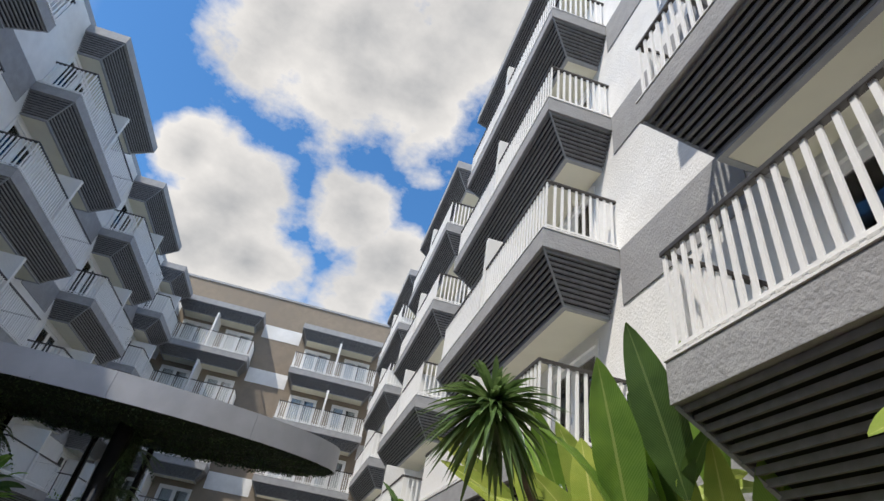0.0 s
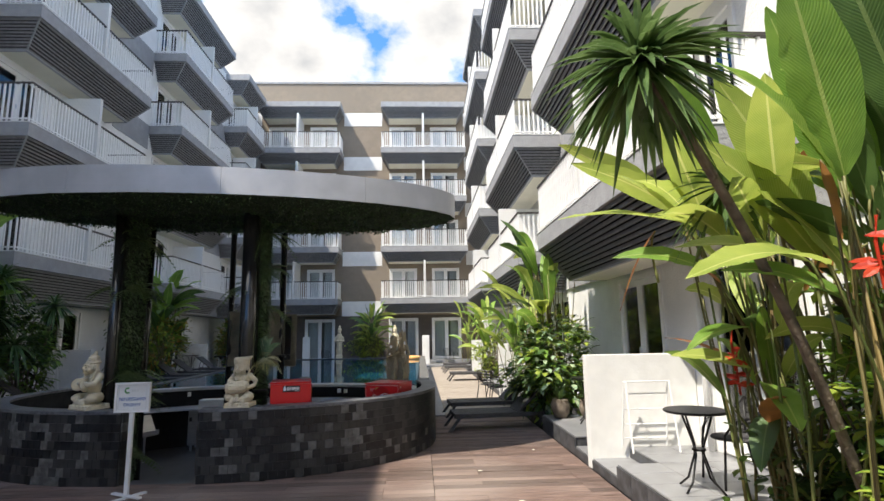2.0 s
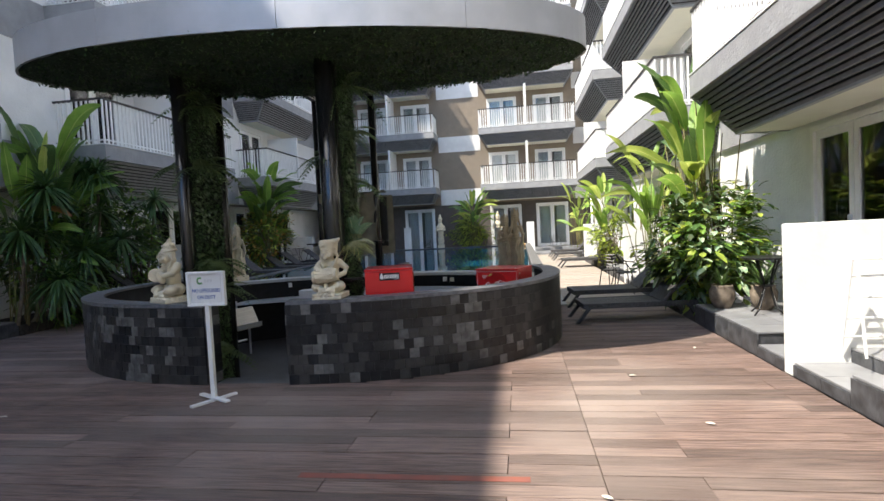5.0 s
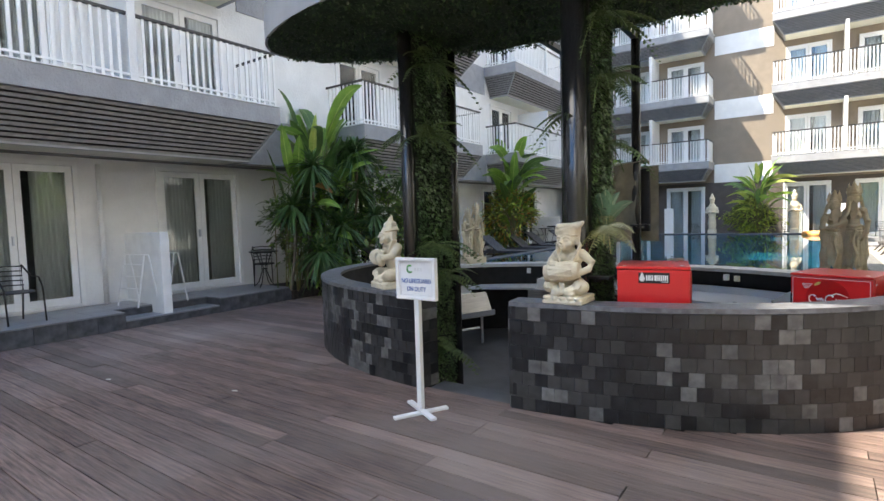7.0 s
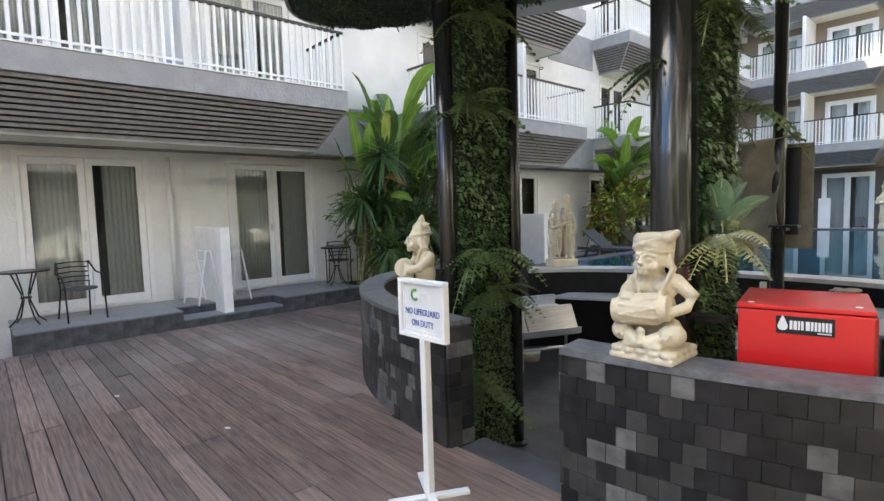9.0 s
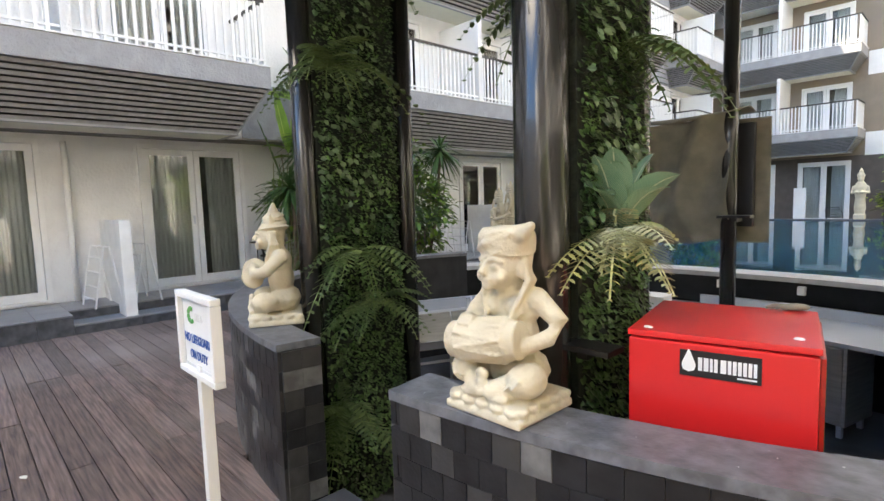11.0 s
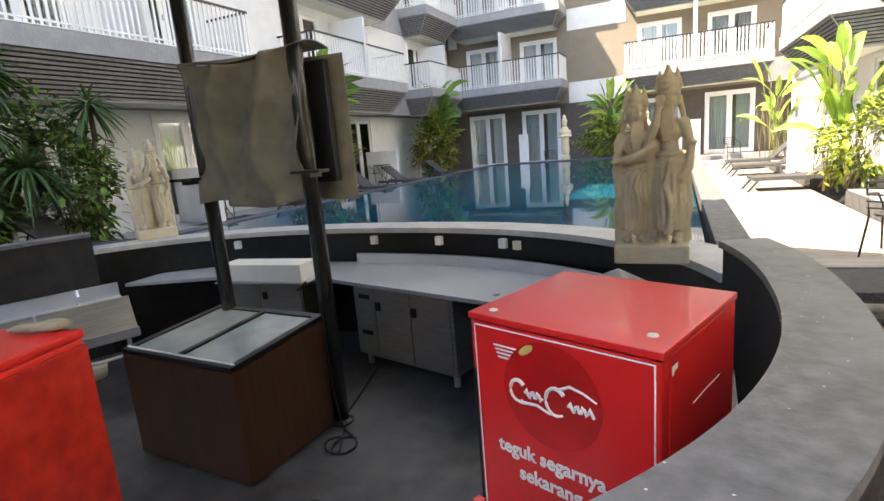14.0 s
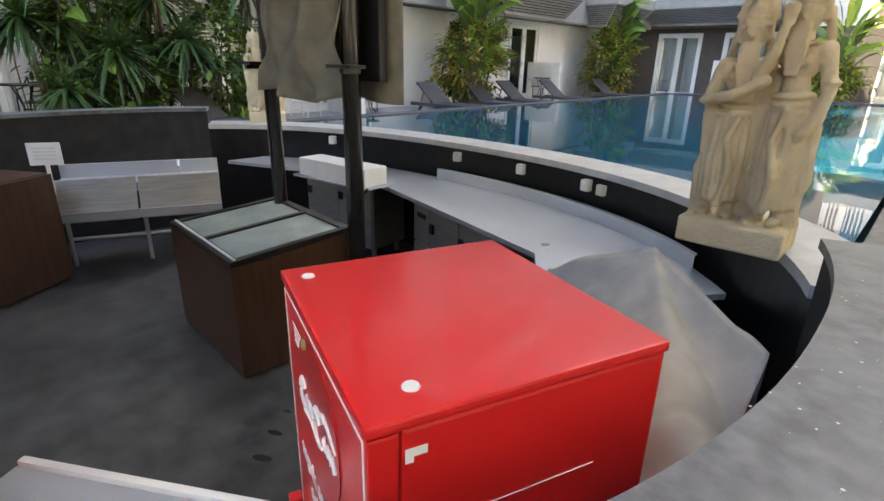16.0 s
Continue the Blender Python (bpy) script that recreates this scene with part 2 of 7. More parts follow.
def leafy(name, color, color2, per=0.25, scale=5.0, rough=0.45, glow=0.35):
    """Leaf tissue: lets part of the light through."""
    m = material(name, color, rough, color2=color2, scale=scale, per_piece=per, island=True, bump=0.1, bump_scale=30)
    t = m.node_tree
    b = t.nodes["Principled BSDF"]
    tr = t.nodes.new("ShaderNodeBsdfTranslucent")
    mix = t.nodes.new("ShaderNodeMixShader")
    mix.inputs[0].default_value = glow
    src = b.inputs["Base Color"].links[0].from_socket
    hs = t.nodes.new("ShaderNodeHueSaturation")
    hs.inputs["Value"].default_value = 1.7
    hs.inputs["Hue"].default_value = 0.49
    t.links.new(src, hs.inputs["Color"])
    t.links.new(hs.outputs[0], tr.inputs["Color"])
    t.links.new(b.outputs[0], mix.inputs[1])
    t.links.new(tr.outputs[0], mix.inputs[2])
    t.links.new(mix.outputs[0], t.nodes["Material Output"].inputs["Surface"])
    return m


LEAF = leafy("green_leaf", (0.19, 0.33, 0.05), (0.12, 0.24, 0.035))
LEAFYELLOW = leafy("yellow_green_leaf", (0.42, 0.48, 0.09), (0.27, 0.38, 0.06))
LEAFDARK = leafy("dark_green_leaf", (0.07, 0.14, 0.035), (0.035, 0.08, 0.02), glow=0.2)
LEAFSHRUB = leafy("shrub_leaf", (0.05, 0.09, 0.025), (0.12, 0.16, 0.03), glow=0.2, scale=2)


def paddle(name, color, color2, rib, glow=0.35):
    """Broad leaf with a pale midrib and slanting side veins along its own length and width."""
    m = leafy(name, color, color2, per=0.3, scale=4.0, rough=0.4, glow=glow)
    t = m.node_tree
    b = t.nodes["Principled BSDF"]
    src = b.inputs["Base Color"].links[0].from_socket
    uv = t.nodes.new("ShaderNodeUVMap")
    sp = t.nodes.new("ShaderNodeSeparateXYZ")
    t.links.new(uv.outputs[0], sp.inputs[0])

    def mth(op, a, c=0.0):
        n = t.nodes.new("ShaderNodeMath")
        n.operation = op
        for k, v in enumerate((a, c)):
            if isinstance(v, (int, float)):
                n.inputs[k].default_value = v
            else:
                t.links.new(v, n.inputs[k])
        return n.outputs[0]
    away = mth("ABSOLUTE", mth("SUBTRACT", sp.outputs[0], 0.5))
    mid = mth("LESS_THAN", away, 0.03)
    slant = mth("SUBTRACT", mth("MULTIPLY", sp.outputs[1], 150.0), mth("MULTIPLY", away, 55.0))
    vein = mth("MULTIPLY", mth("POWER", mth("ABSOLUTE", mth("SINE", slant)), 3.0), 0.22)
    mx = t.nodes.new("ShaderNodeMix")
    mx.data_type = "RGBA"
    mx.inputs["B"].default_value = (*rib, 1)
    t.links.new(mth("MAXIMUM", mth("MULTIPLY", mid, 0.75), vein), mx.inputs["Factor"])
    for old in [n for n in t.nodes if n.bl_idname == "ShaderNodeBump"]:
        ridge = t.nodes.new("ShaderNodeBump")
        ridge.inputs["Strength"].default_value, ridge.inputs["Distance"].default_value = 0.5, 0.012
        t.links.new(mth("ADD", vein, mth("MULTIPLY", mid, 0.4)), ridge.inputs["Height"])
        t.links.new(old.outputs[0], ridge.inputs["Normal"])
        t.links.new(ridge.outputs[0], b.inputs["Normal"])
    t.links.new(src, mx.inputs["A"])
    for l in list(src.links):
        if l.to_node != mx:
            to = l.to_socket
            t.links.remove(l)
            t.links.new(mx.outputs["Result"], to)
    return m


PADDLE = paddle("green_paddle_leaf", (0.2, 0.36, 0.055), (0.11, 0.24, 0.035), (0.42, 0.5, 0.16))
PADDLEYELLOW = paddle("yellow_green_paddle_leaf", (0.4, 0.48, 0.1), (0.25, 0.36, 0.06), (0.62, 0.64, 0.25))
PADDLEDARK = paddle("dark_paddle_leaf", (0.085, 0.17, 0.04), (0.045, 0.1, 0.025), (0.2, 0.28, 0.1), glow=0.25)
PADDLEVARIED = paddle("variegated_broad_leaf", (0.24, 0.4, 0.26), (0.1, 0.24, 0.15), (0.74, 0.74, 0.5), glow=0.15)
LEAFORANGE = leafy("orange_croton_leaf", (0.45, 0.2, 0.03), (0.3, 0.22, 0.04), glow=0.2)
LEAFDEAD = leafy("dry_leaf", (0.42, 0.2, 0.06), (0.25, 0.11, 0.04))
LEAFSPEAR = leafy("spear_leaf", (0.13, 0.21, 0.07), (0.05, 0.1, 0.03), per=0.45, rough=0.3, glow=0.25)
LEAFVARIED = leafy("variegated_leaf", (0.5, 0.55, 0.36), (0.16, 0.3, 0.18), scale=14, glow=0.15)
FERN = leafy("fern_frond", (0.14, 0.19, 0.065), (0.075, 0.13, 0.045), glow=0.2)
FERNPALE = leafy("pale_fern_frond", (0.5, 0.52, 0.36), (0.34, 0.34, 0.12), glow=0.15)
IVY = leafy("ivy_leaf", (0.11, 0.2, 0.065), (0.04, 0.09, 0.03), per=0.6, rough=0.35, glow=0.12)
IVYGREY = leafy("grey_ivy_leaf", (0.16, 0.22, 0.12), (0.08, 0.14, 0.07), per=0.4, rough=0.4, glow=0.1)
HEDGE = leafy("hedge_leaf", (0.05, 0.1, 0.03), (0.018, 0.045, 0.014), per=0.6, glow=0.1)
REDPETAL = leafy("red_bract", (0.68, 0.09, 0.03), (0.5, 0.035, 0.02))
CANE = material("straw_cane", (0.24, 0.17, 0.06), 0.6, color2=(0.1, 0.1, 0.035), scale=3, stretch=(1, 1, 0.3), per_piece=0.35)
STEM = material("green_stem", (0.15, 0.22, 0.06), 0.6, color2=(0.17, 0.12, 0.05), scale=3, stretch=(1, 1, 0.3))
TRUNK = material("grey_trunk", (0.2, 0.16, 0.12), 0.9, vary=0.25, scale=10, bump=0.5)


def glass(name, tint=(0.9, 0.95, 0.95), rough=0.02, gain=1.5):
    m = bpy.data.materials.new(name)
    m.use_nodes = True
    t = m.node_tree
    t.nodes.remove(t.nodes["Principled BSDF"])
    a = t.nodes.new("ShaderNodeBsdfTransparent")
    a.inputs[0].default_value = (*tint, 1)
    g = t.nodes.new("ShaderNodeBsdfGlossy")
    g.inputs["Roughness"].default_value = rough
    f = t.nodes.new("ShaderNodeFresnel")
    f.inputs[0].default_value = 1.5
    mx = t.nodes.new("ShaderNodeMixShader")
    mul = t.nodes.new("ShaderNodeMath")
    mul.operation = "MULTIPLY"
    mul.use_clamp = True
    mul.inputs[1].default_value = gain
    t.links.new(f.outputs[0], mul.inputs[0])
    t.links.new(mul.outputs[0], mx.inputs[0])
    t.links.new(a.outputs[0], mx.inputs[1])
    t.links.new(g.outputs[0], mx.inputs[2])
    t.links.new(mx.outputs[0], t.nodes["Material Output"].inputs["Surface"])
    return m


GLASS = glass("window_glass", (0.86, 0.89, 0.89))
CLEAR = glass("clear_glass", (0.92, 0.96, 0.95), gain=0.8)


def water_material():
    m = bpy.data.materials.new("pool_water")
    m.use_nodes = True
    t = m.node_tree
    b = t.nodes["Principled BSDF"]
    b.inputs["Base Color"].default_value = (0.001, 0.062, 0.105, 1)
    b.inputs["Roughness"].default_value = 0.03
    b.inputs["IOR"].default_value = 1.33
    b.inputs["Specular IOR Level"].default_value = 0.3
    n = t.nodes.new("ShaderNodeTexNoise")
    n.inputs["Scale"].default_value = 1.6
    n.inputs["Detail"].default_value = 3
    bp = t.nodes.new("ShaderNodeBump")
    bp.inputs["Strength"].default_value = 0.02
    bp.inputs["Distance"].default_value = 0.1
    co = t.nodes.new("ShaderNodeTexCoord")
    t.links.new(co.outputs["Object"], n.inputs["Vector"])
    t.links.new(n.outputs["Fac"], bp.inputs["Height"])
    t.links.new(bp.outputs[0], b.inputs["Normal"])
    return m


WATER = water_material()
# pale lid colour stands in for reflections and the bright contents under clear glass
PALELID = material("pale_lid_glass", (0.52, 0.58, 0.56), 0.12, vary=0.08, scale=4)
PALELID.node_tree.nodes["Principled BSDF"].inputs["Transmission Weight"].default_value = 0.2

# ---- building helpers ----
def thing(name, m=None, label="", category="", group="", kind=""):
    ob = new(name)
    ob.empty_display_size = 0.2
    if m is not None:
        ob.matrix_basis = m
    return tagged(ob, label, category, group, kind)


def mesh_of(name, bm, mat, smooth=False):
    me = bpy.data.meshes.new(name)
    bmesh.ops.recalc_face_normals(bm, faces=bm.faces)
    if smooth:
        for f in bm.faces:
            f.smooth = True
    bm.to_mesh(me)
    bm.free()
    me.materials.append(mat)
    return me


def part(name, bm, mat, parent, label="", smooth=False, kind=""):
    """One bmesh as one mesh object under a thing or a part."""
    ob = new(name, mesh_of(name, bm, mat, smooth))
    ob.parent = parent
    return tagged(ob, label, kind=kind)


def share(name, me, parent, m=None, label=""):
    """One more object on a mesh that is already there."""
    ob = new(name, me)
    ob.parent = parent
    if m is not None:
        ob.matrix_basis = m
    return tagged(ob, label)


def solid(name, bm, mat, label, category, kind="", group="", smooth=False):
    ob = new(name, mesh_of(name, bm, mat, smooth))
    return tagged(ob, label, category, group, kind)


def box(bm, x0, x1, y0, y1, z0, z1, m=None, bevel=0.0):
    vs = [bm.verts.new((x, y, z)) for x in (x0, x1) for y in (y0, y1) for z in (z0, z1)]
    if m is not None:
        for v in vs:
            v.co = m @ v.co
    a = vs
    fs = [bm.faces.new([a[i] for i in q]) for q in ((0, 1, 3, 2), (4, 6, 7, 5), (0, 4, 5, 1), (2, 3, 7, 6), (0, 2, 6, 4), (1, 5, 7, 3))]
    if bevel:
        es = {e for f in fs for e in f.edges}
        bmesh.ops.bevel(bm, geom=list(es), offset=bevel, segments=2, affect="EDGES", profile=0.7)
    return bm


def boxes(*rows, m=None, bevel=0.0):
    bm = bmesh.new()
    for r in rows:
        box(bm, *r, m=m, bevel=bevel)
    return bm


def tube(bm, pts, r, n=8, caps=True, taper=None):
    """A round bar along points; taper gives the end radius."""
    pts = [Vector(p) for p in pts]
    rings = []
    for i, p in enumerate(pts):
        d = (pts[min(i + 1, len(pts) - 1)] - pts[max(i - 1, 0)]).normalized()
        side = d.cross(Vector((0, 0, 1)))
        if side.length < 0.05:
            side = d.cross(Vector((1, 0, 0)))
        side.normalize()
        up = side.cross(d)
        k = i / max(1, len(pts) - 1)
        rr = r if taper is None else r + (taper - r) * k
        rings.append([bm.verts.new(p + rr * (math.cos(2 * math.pi * j / n) * side + math.sin(2 * math.pi * j / n) * up)) for j in range(n)])
    for a, b in zip(rings, rings[1:]):
        for j in range(n):
            bm.faces.new((a[j], a[(j + 1) % n], b[(j + 1) % n], b[j]))
    if caps:
        bm.faces.new(rings[0])
        bm.faces.new(rings[-1][::-1])
    return bm


def lathe(bm, profile, n=16, m=None, squash=1.0):
    """A turned body from (radius, height) rows."""
    rings = []
    for r, z in profile:
        ring = []
        for j in range(n):
            a = 2 * math.pi * j / n
            v = Vector((r * math.cos(a), r * squash * math.sin(a), z))
            ring.append(bm.verts.new(m @ v if m is not None else v))
        rings.append(ring)
    for a, b in zip(rings, rings[1:]):
        for j in range(n):
            bm.faces.new((a[j], a[(j + 1) % n], b[(j + 1) % n], b[j]))
    bm.faces.new(rings[0][::-1])
    bm.faces.new(rings[-1])
    return bm


def blob(bm, c, r, m=None, sub=2):
    """An ellipsoid lump with radii r at c."""
    mat = Matrix.Translation(c) @ (m if m is not None else Matrix.Identity(4)) @ Matrix.Diagonal((*r, 1))
    bmesh.ops.create_icosphere(bm, subdivisions=sub, radius=1.0, matrix=mat)
    return bm


def wall_with(bm, u0, u1, z0, z1, holes, put):
    """Fills a wall rectangle with boxes but for the holes (u0, u1, z0, z1); put(u0, u1, z0, z1) adds one box."""
    us = sorted({u0, u1, *[h[0] for h in holes], *[h[1] for h in holes]})
    zs = sorted({z0, z1, *[h[2] for h in holes], *[h[3] for h in holes]})
    us, zs = [u for u in us if u0 <= u <= u1], [z for z in zs if z0 <= z <= z1]
    for a, b in zip(zs, zs[1:]):
        start = None
        for c, d in zip(us, us[1:]):
            hole = any(h[0] <= c and d <= h[1] and h[2] <= a and b <= h[3] for h in holes)
            if hole:
                if start is not None:
                    put(start, c, a, b)
                start = None
            elif start is None:
                start = c
        if start is not None:
            put(start, us[-1], a, b)

# ---- the three buildings ----
LEVELS = (3.45, 6.5, 9.5, 12.5)
ROOF = 15.45


def balcony_meshes(depth, length, drop=0.66, fin=1.75, inset=0.5, step=0.118):
    """Meshes of one balcony; x points out from the wall, y runs along it from 0 to length, z = 0 is the band's lower edge."""
    k = {}
    k["band"] = mesh_of("balcony_slab", boxes((0, depth, 0, length, 0, 0.33), bevel=0.008), GREY)
    k["cap"] = mesh_of("slab_cap", boxes((0, depth + 0.012, -0.012, length + 0.012, 0.334, 0.352)), PAINT)
    n = 10
    bm = bmesh.new()
    for i in range(n):
        f = (i + 0.5) / n
        z = -drop * f
        x, a, b = depth - 0.03 - inset * f, 0.03 + inset * 0.7 * f, length - 0.03 - inset * 0.7 * f
        h = drop / n * 0.36
        box(bm, x - 0.03, x, a, b, z - h, z + h)
        box(bm, 0, x, a, a + 0.03, z - h, z + h)
        box(bm, 0, x, b - 0.03, b, z - h, z + h)
    k["louvre"] = mesh_of("louvre", bm, SLAT)
    bm = bmesh.new()
    for y, s in ((0.03, 1), (length - 0.03, -1)):
        tube(bm, [(depth - 0.03, y, -0.005), (depth - 0.03 - inset, y + s * inset * 0.7, -drop + 0.01)], 0.022, 4)
    x1, a1, b1 = depth - 0.03 - inset, 0.03 + inset * 0.7, length - 0.03 - inset * 0.7
    box(bm, x1 - 0.05, x1 + 0.02, a1 - 0.02, b1 + 0.02, -drop - 0.02, -drop + 0.02)
    box(bm, 0, x1 - 0.05, a1 - 0.02, a1 + 0.05, -drop - 0.02, -drop + 0.02)
    box(bm, 0, x1 - 0.05, b1 - 0.05, b1 + 0.02, -drop - 0.02, -drop + 0.02)
    k["frame"] = mesh_of("louvre_frame", bm, ROOFMETAL)
    # dark sheet added behind the slats so that their gaps read as shade
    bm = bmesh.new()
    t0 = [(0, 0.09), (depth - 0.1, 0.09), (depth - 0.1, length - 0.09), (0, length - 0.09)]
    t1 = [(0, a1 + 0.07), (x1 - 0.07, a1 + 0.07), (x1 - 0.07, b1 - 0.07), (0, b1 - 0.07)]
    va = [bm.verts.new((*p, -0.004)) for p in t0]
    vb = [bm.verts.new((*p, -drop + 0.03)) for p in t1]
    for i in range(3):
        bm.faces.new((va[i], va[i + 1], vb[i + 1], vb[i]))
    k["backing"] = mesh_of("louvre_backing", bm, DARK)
    k["soffit"] = mesh_of("soffit", boxes((0, x1 - 0.05, a1 + 0.05, b1 - 0.05, -drop - 0.012, -drop + 0.025)), SOFFIT)
    k["top_rail"] = mesh_of("handrail", boxes((depth - 0.09, depth - 0.03, 0.03, length - 0.03, 1.3, 1.345), (0, depth - 0.09, 0.03, 0.09, 1.3, 1.345),
                                              (0, depth - 0.09, length - 0.09, length - 0.03, 1.3, 1.345), bevel=0.006), RAILTOP)
    k["low_rail"] = mesh_of("bottom_rail", boxes((depth - 0.08, depth - 0.04, 0.04, length - 0.04, 0.42, 0.45), (0, depth - 0.08, 0.04, 0.08, 0.42, 0.45),
                                                 (0, depth - 0.08, length - 0.08, length - 0.04, 0.42, 0.45)), PAINT)
    k["bar"] = mesh_of("baluster", boxes((-0.012, 0.012, -0.02, 0.02, 0.352, 1.3)), PAINT)
    spots = []
    m = int((length - 0.12) / step)
    for i in range(m + 1):
        y = 0.06 + (length - 0.12) * i / m
        if abs(y - length / 2) > 0.09:
            spots.append((depth - 0.06, y, 0))
    q = int((depth - 0.1) / step)
    for i in range(q):
        x = 0.08 + (depth - 0.16) * i / q
        spots += [(x, 0.06, 90), (x, length - 0.06, 90)]
    k["spots"] = spots
    bm = bmesh.new()
    for x, y, r in spots:
        box(bm, *((x - 0.012, x + 0.012, y - 0.02, y + 0.02) if not r else (x - 0.02, x + 0.02, y - 0.012, y + 0.012)), 0.352, 1.3)
    k["bars"] = mesh_of("balusters", bm, PAINT)
    k["fin"] = mesh_of("partition", boxes((0, depth - 0.01, length / 2 - 0.06, length / 2 + 0.06, 0.352, 0.352 + fin), bevel=0.01), WHITE)
    return k


def balcony(house, k, m, near=False):
    slab = share("balcony", k["band"], house, m, "grey stucco slab with white railing over dark louvres")
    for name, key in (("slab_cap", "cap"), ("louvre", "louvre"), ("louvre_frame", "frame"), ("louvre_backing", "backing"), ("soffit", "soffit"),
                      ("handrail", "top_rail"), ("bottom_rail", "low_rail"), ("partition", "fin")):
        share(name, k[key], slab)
    if near:
        for x, y, r in k["spots"]:
            share("baluster", k["bar"], slab, pose(x, y, 0, 0, 0, r))
    else:
        tagged(share("balusters", k["bars"], slab), kind="stuff")
    return slab


def eave(house, k, m):
    slab = share("roof_eave", k["band"], house, m, "grey roof eave with dark louvred underside")
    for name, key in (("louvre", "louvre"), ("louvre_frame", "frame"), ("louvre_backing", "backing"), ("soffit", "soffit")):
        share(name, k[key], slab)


def door_meshes(w, h):
    """A white double glazed door; x out, y across from 0, z up from 0."""
    k = {"frame": mesh_of("door_frame", boxes((-0.09, 0.035, 0, 0.07, 0, h), (-0.09, 0.035, w - 0.07, w, 0, h), (-0.09, 0.035, 0.07, w - 0.07, h - 0.07, h),
                                              (-0.09, 0.03, 0.07, w - 0.07, 0, 0.03)), PAINT)}
    lw = (w - 0.14) / 2
    k["leaf"] = mesh_of("door_leaf", boxes((-0.05, -0.005, 0.004, 0.1, 0.035, h - 0.075), (-0.05, -0.005, lw - 0.1, lw - 0.004, 0.035, h - 0.075),
                                           (-0.05, -0.005, 0.1, lw - 0.1, 0.035, 0.16), (-0.05, -0.005, 0.1, lw - 0.1, h - 0.18, h - 0.075)), PAINT)
    bm = bmesh.new()
    box(bm, -0.034, -0.026, 0.1, lw - 0.1, 0.16, h - 0.18)
    k["pane"] = mesh_of("pane", bm, GLASS)
    k["knob"] = mesh_of("door_handle", boxes((-0.005, 0.04, lw - 0.07, lw - 0.045, h * 0.44, h * 0.5), bevel=0.004), STEEL)
    bm = bmesh.new()
    n = 40
    rows = []
    for z in (0.04, h - 0.05):
        rows.append([bm.verts.new((-0.14 + 0.035 * math.sin(i * 1.35) + 0.012 * math.sin(i * 0.6), 0.12 + (lw * 0.78) * i / n, z)) for i in range(n + 1)])
    for i in range(n):
        bm.faces.new((rows[0][i], rows[0][i + 1], rows[1][i + 1], rows[1][i]))
    k["curtain"] = mesh_of("curtain", bm, CURTAIN, True)
    k["w"], k["lw"] = w, lw
    return k


def glass_door(house, k, m):
    fr = share("door", k["frame"], house, m, "white framed double glass door with grey curtains")
    for y in (0.07, 0.07 + k["lw"]):
        share("door_leaf", k["leaf"], fr, pose(0, y, 0))
        p = share("pane", k["pane"], fr, pose(0, y, 0))
        p.visible_shadow = False
        share("curtain", k["curtain"], fr, pose(0, y + (0.0 if y < 0.1 else 0.12), 0))
    share("door_handle", k["knob"], fr, pose(0, 0.07, 0))


DOOR = door_meshes(1.65, 1.86)
DOORLOW = door_meshes(1.75, 2.42)


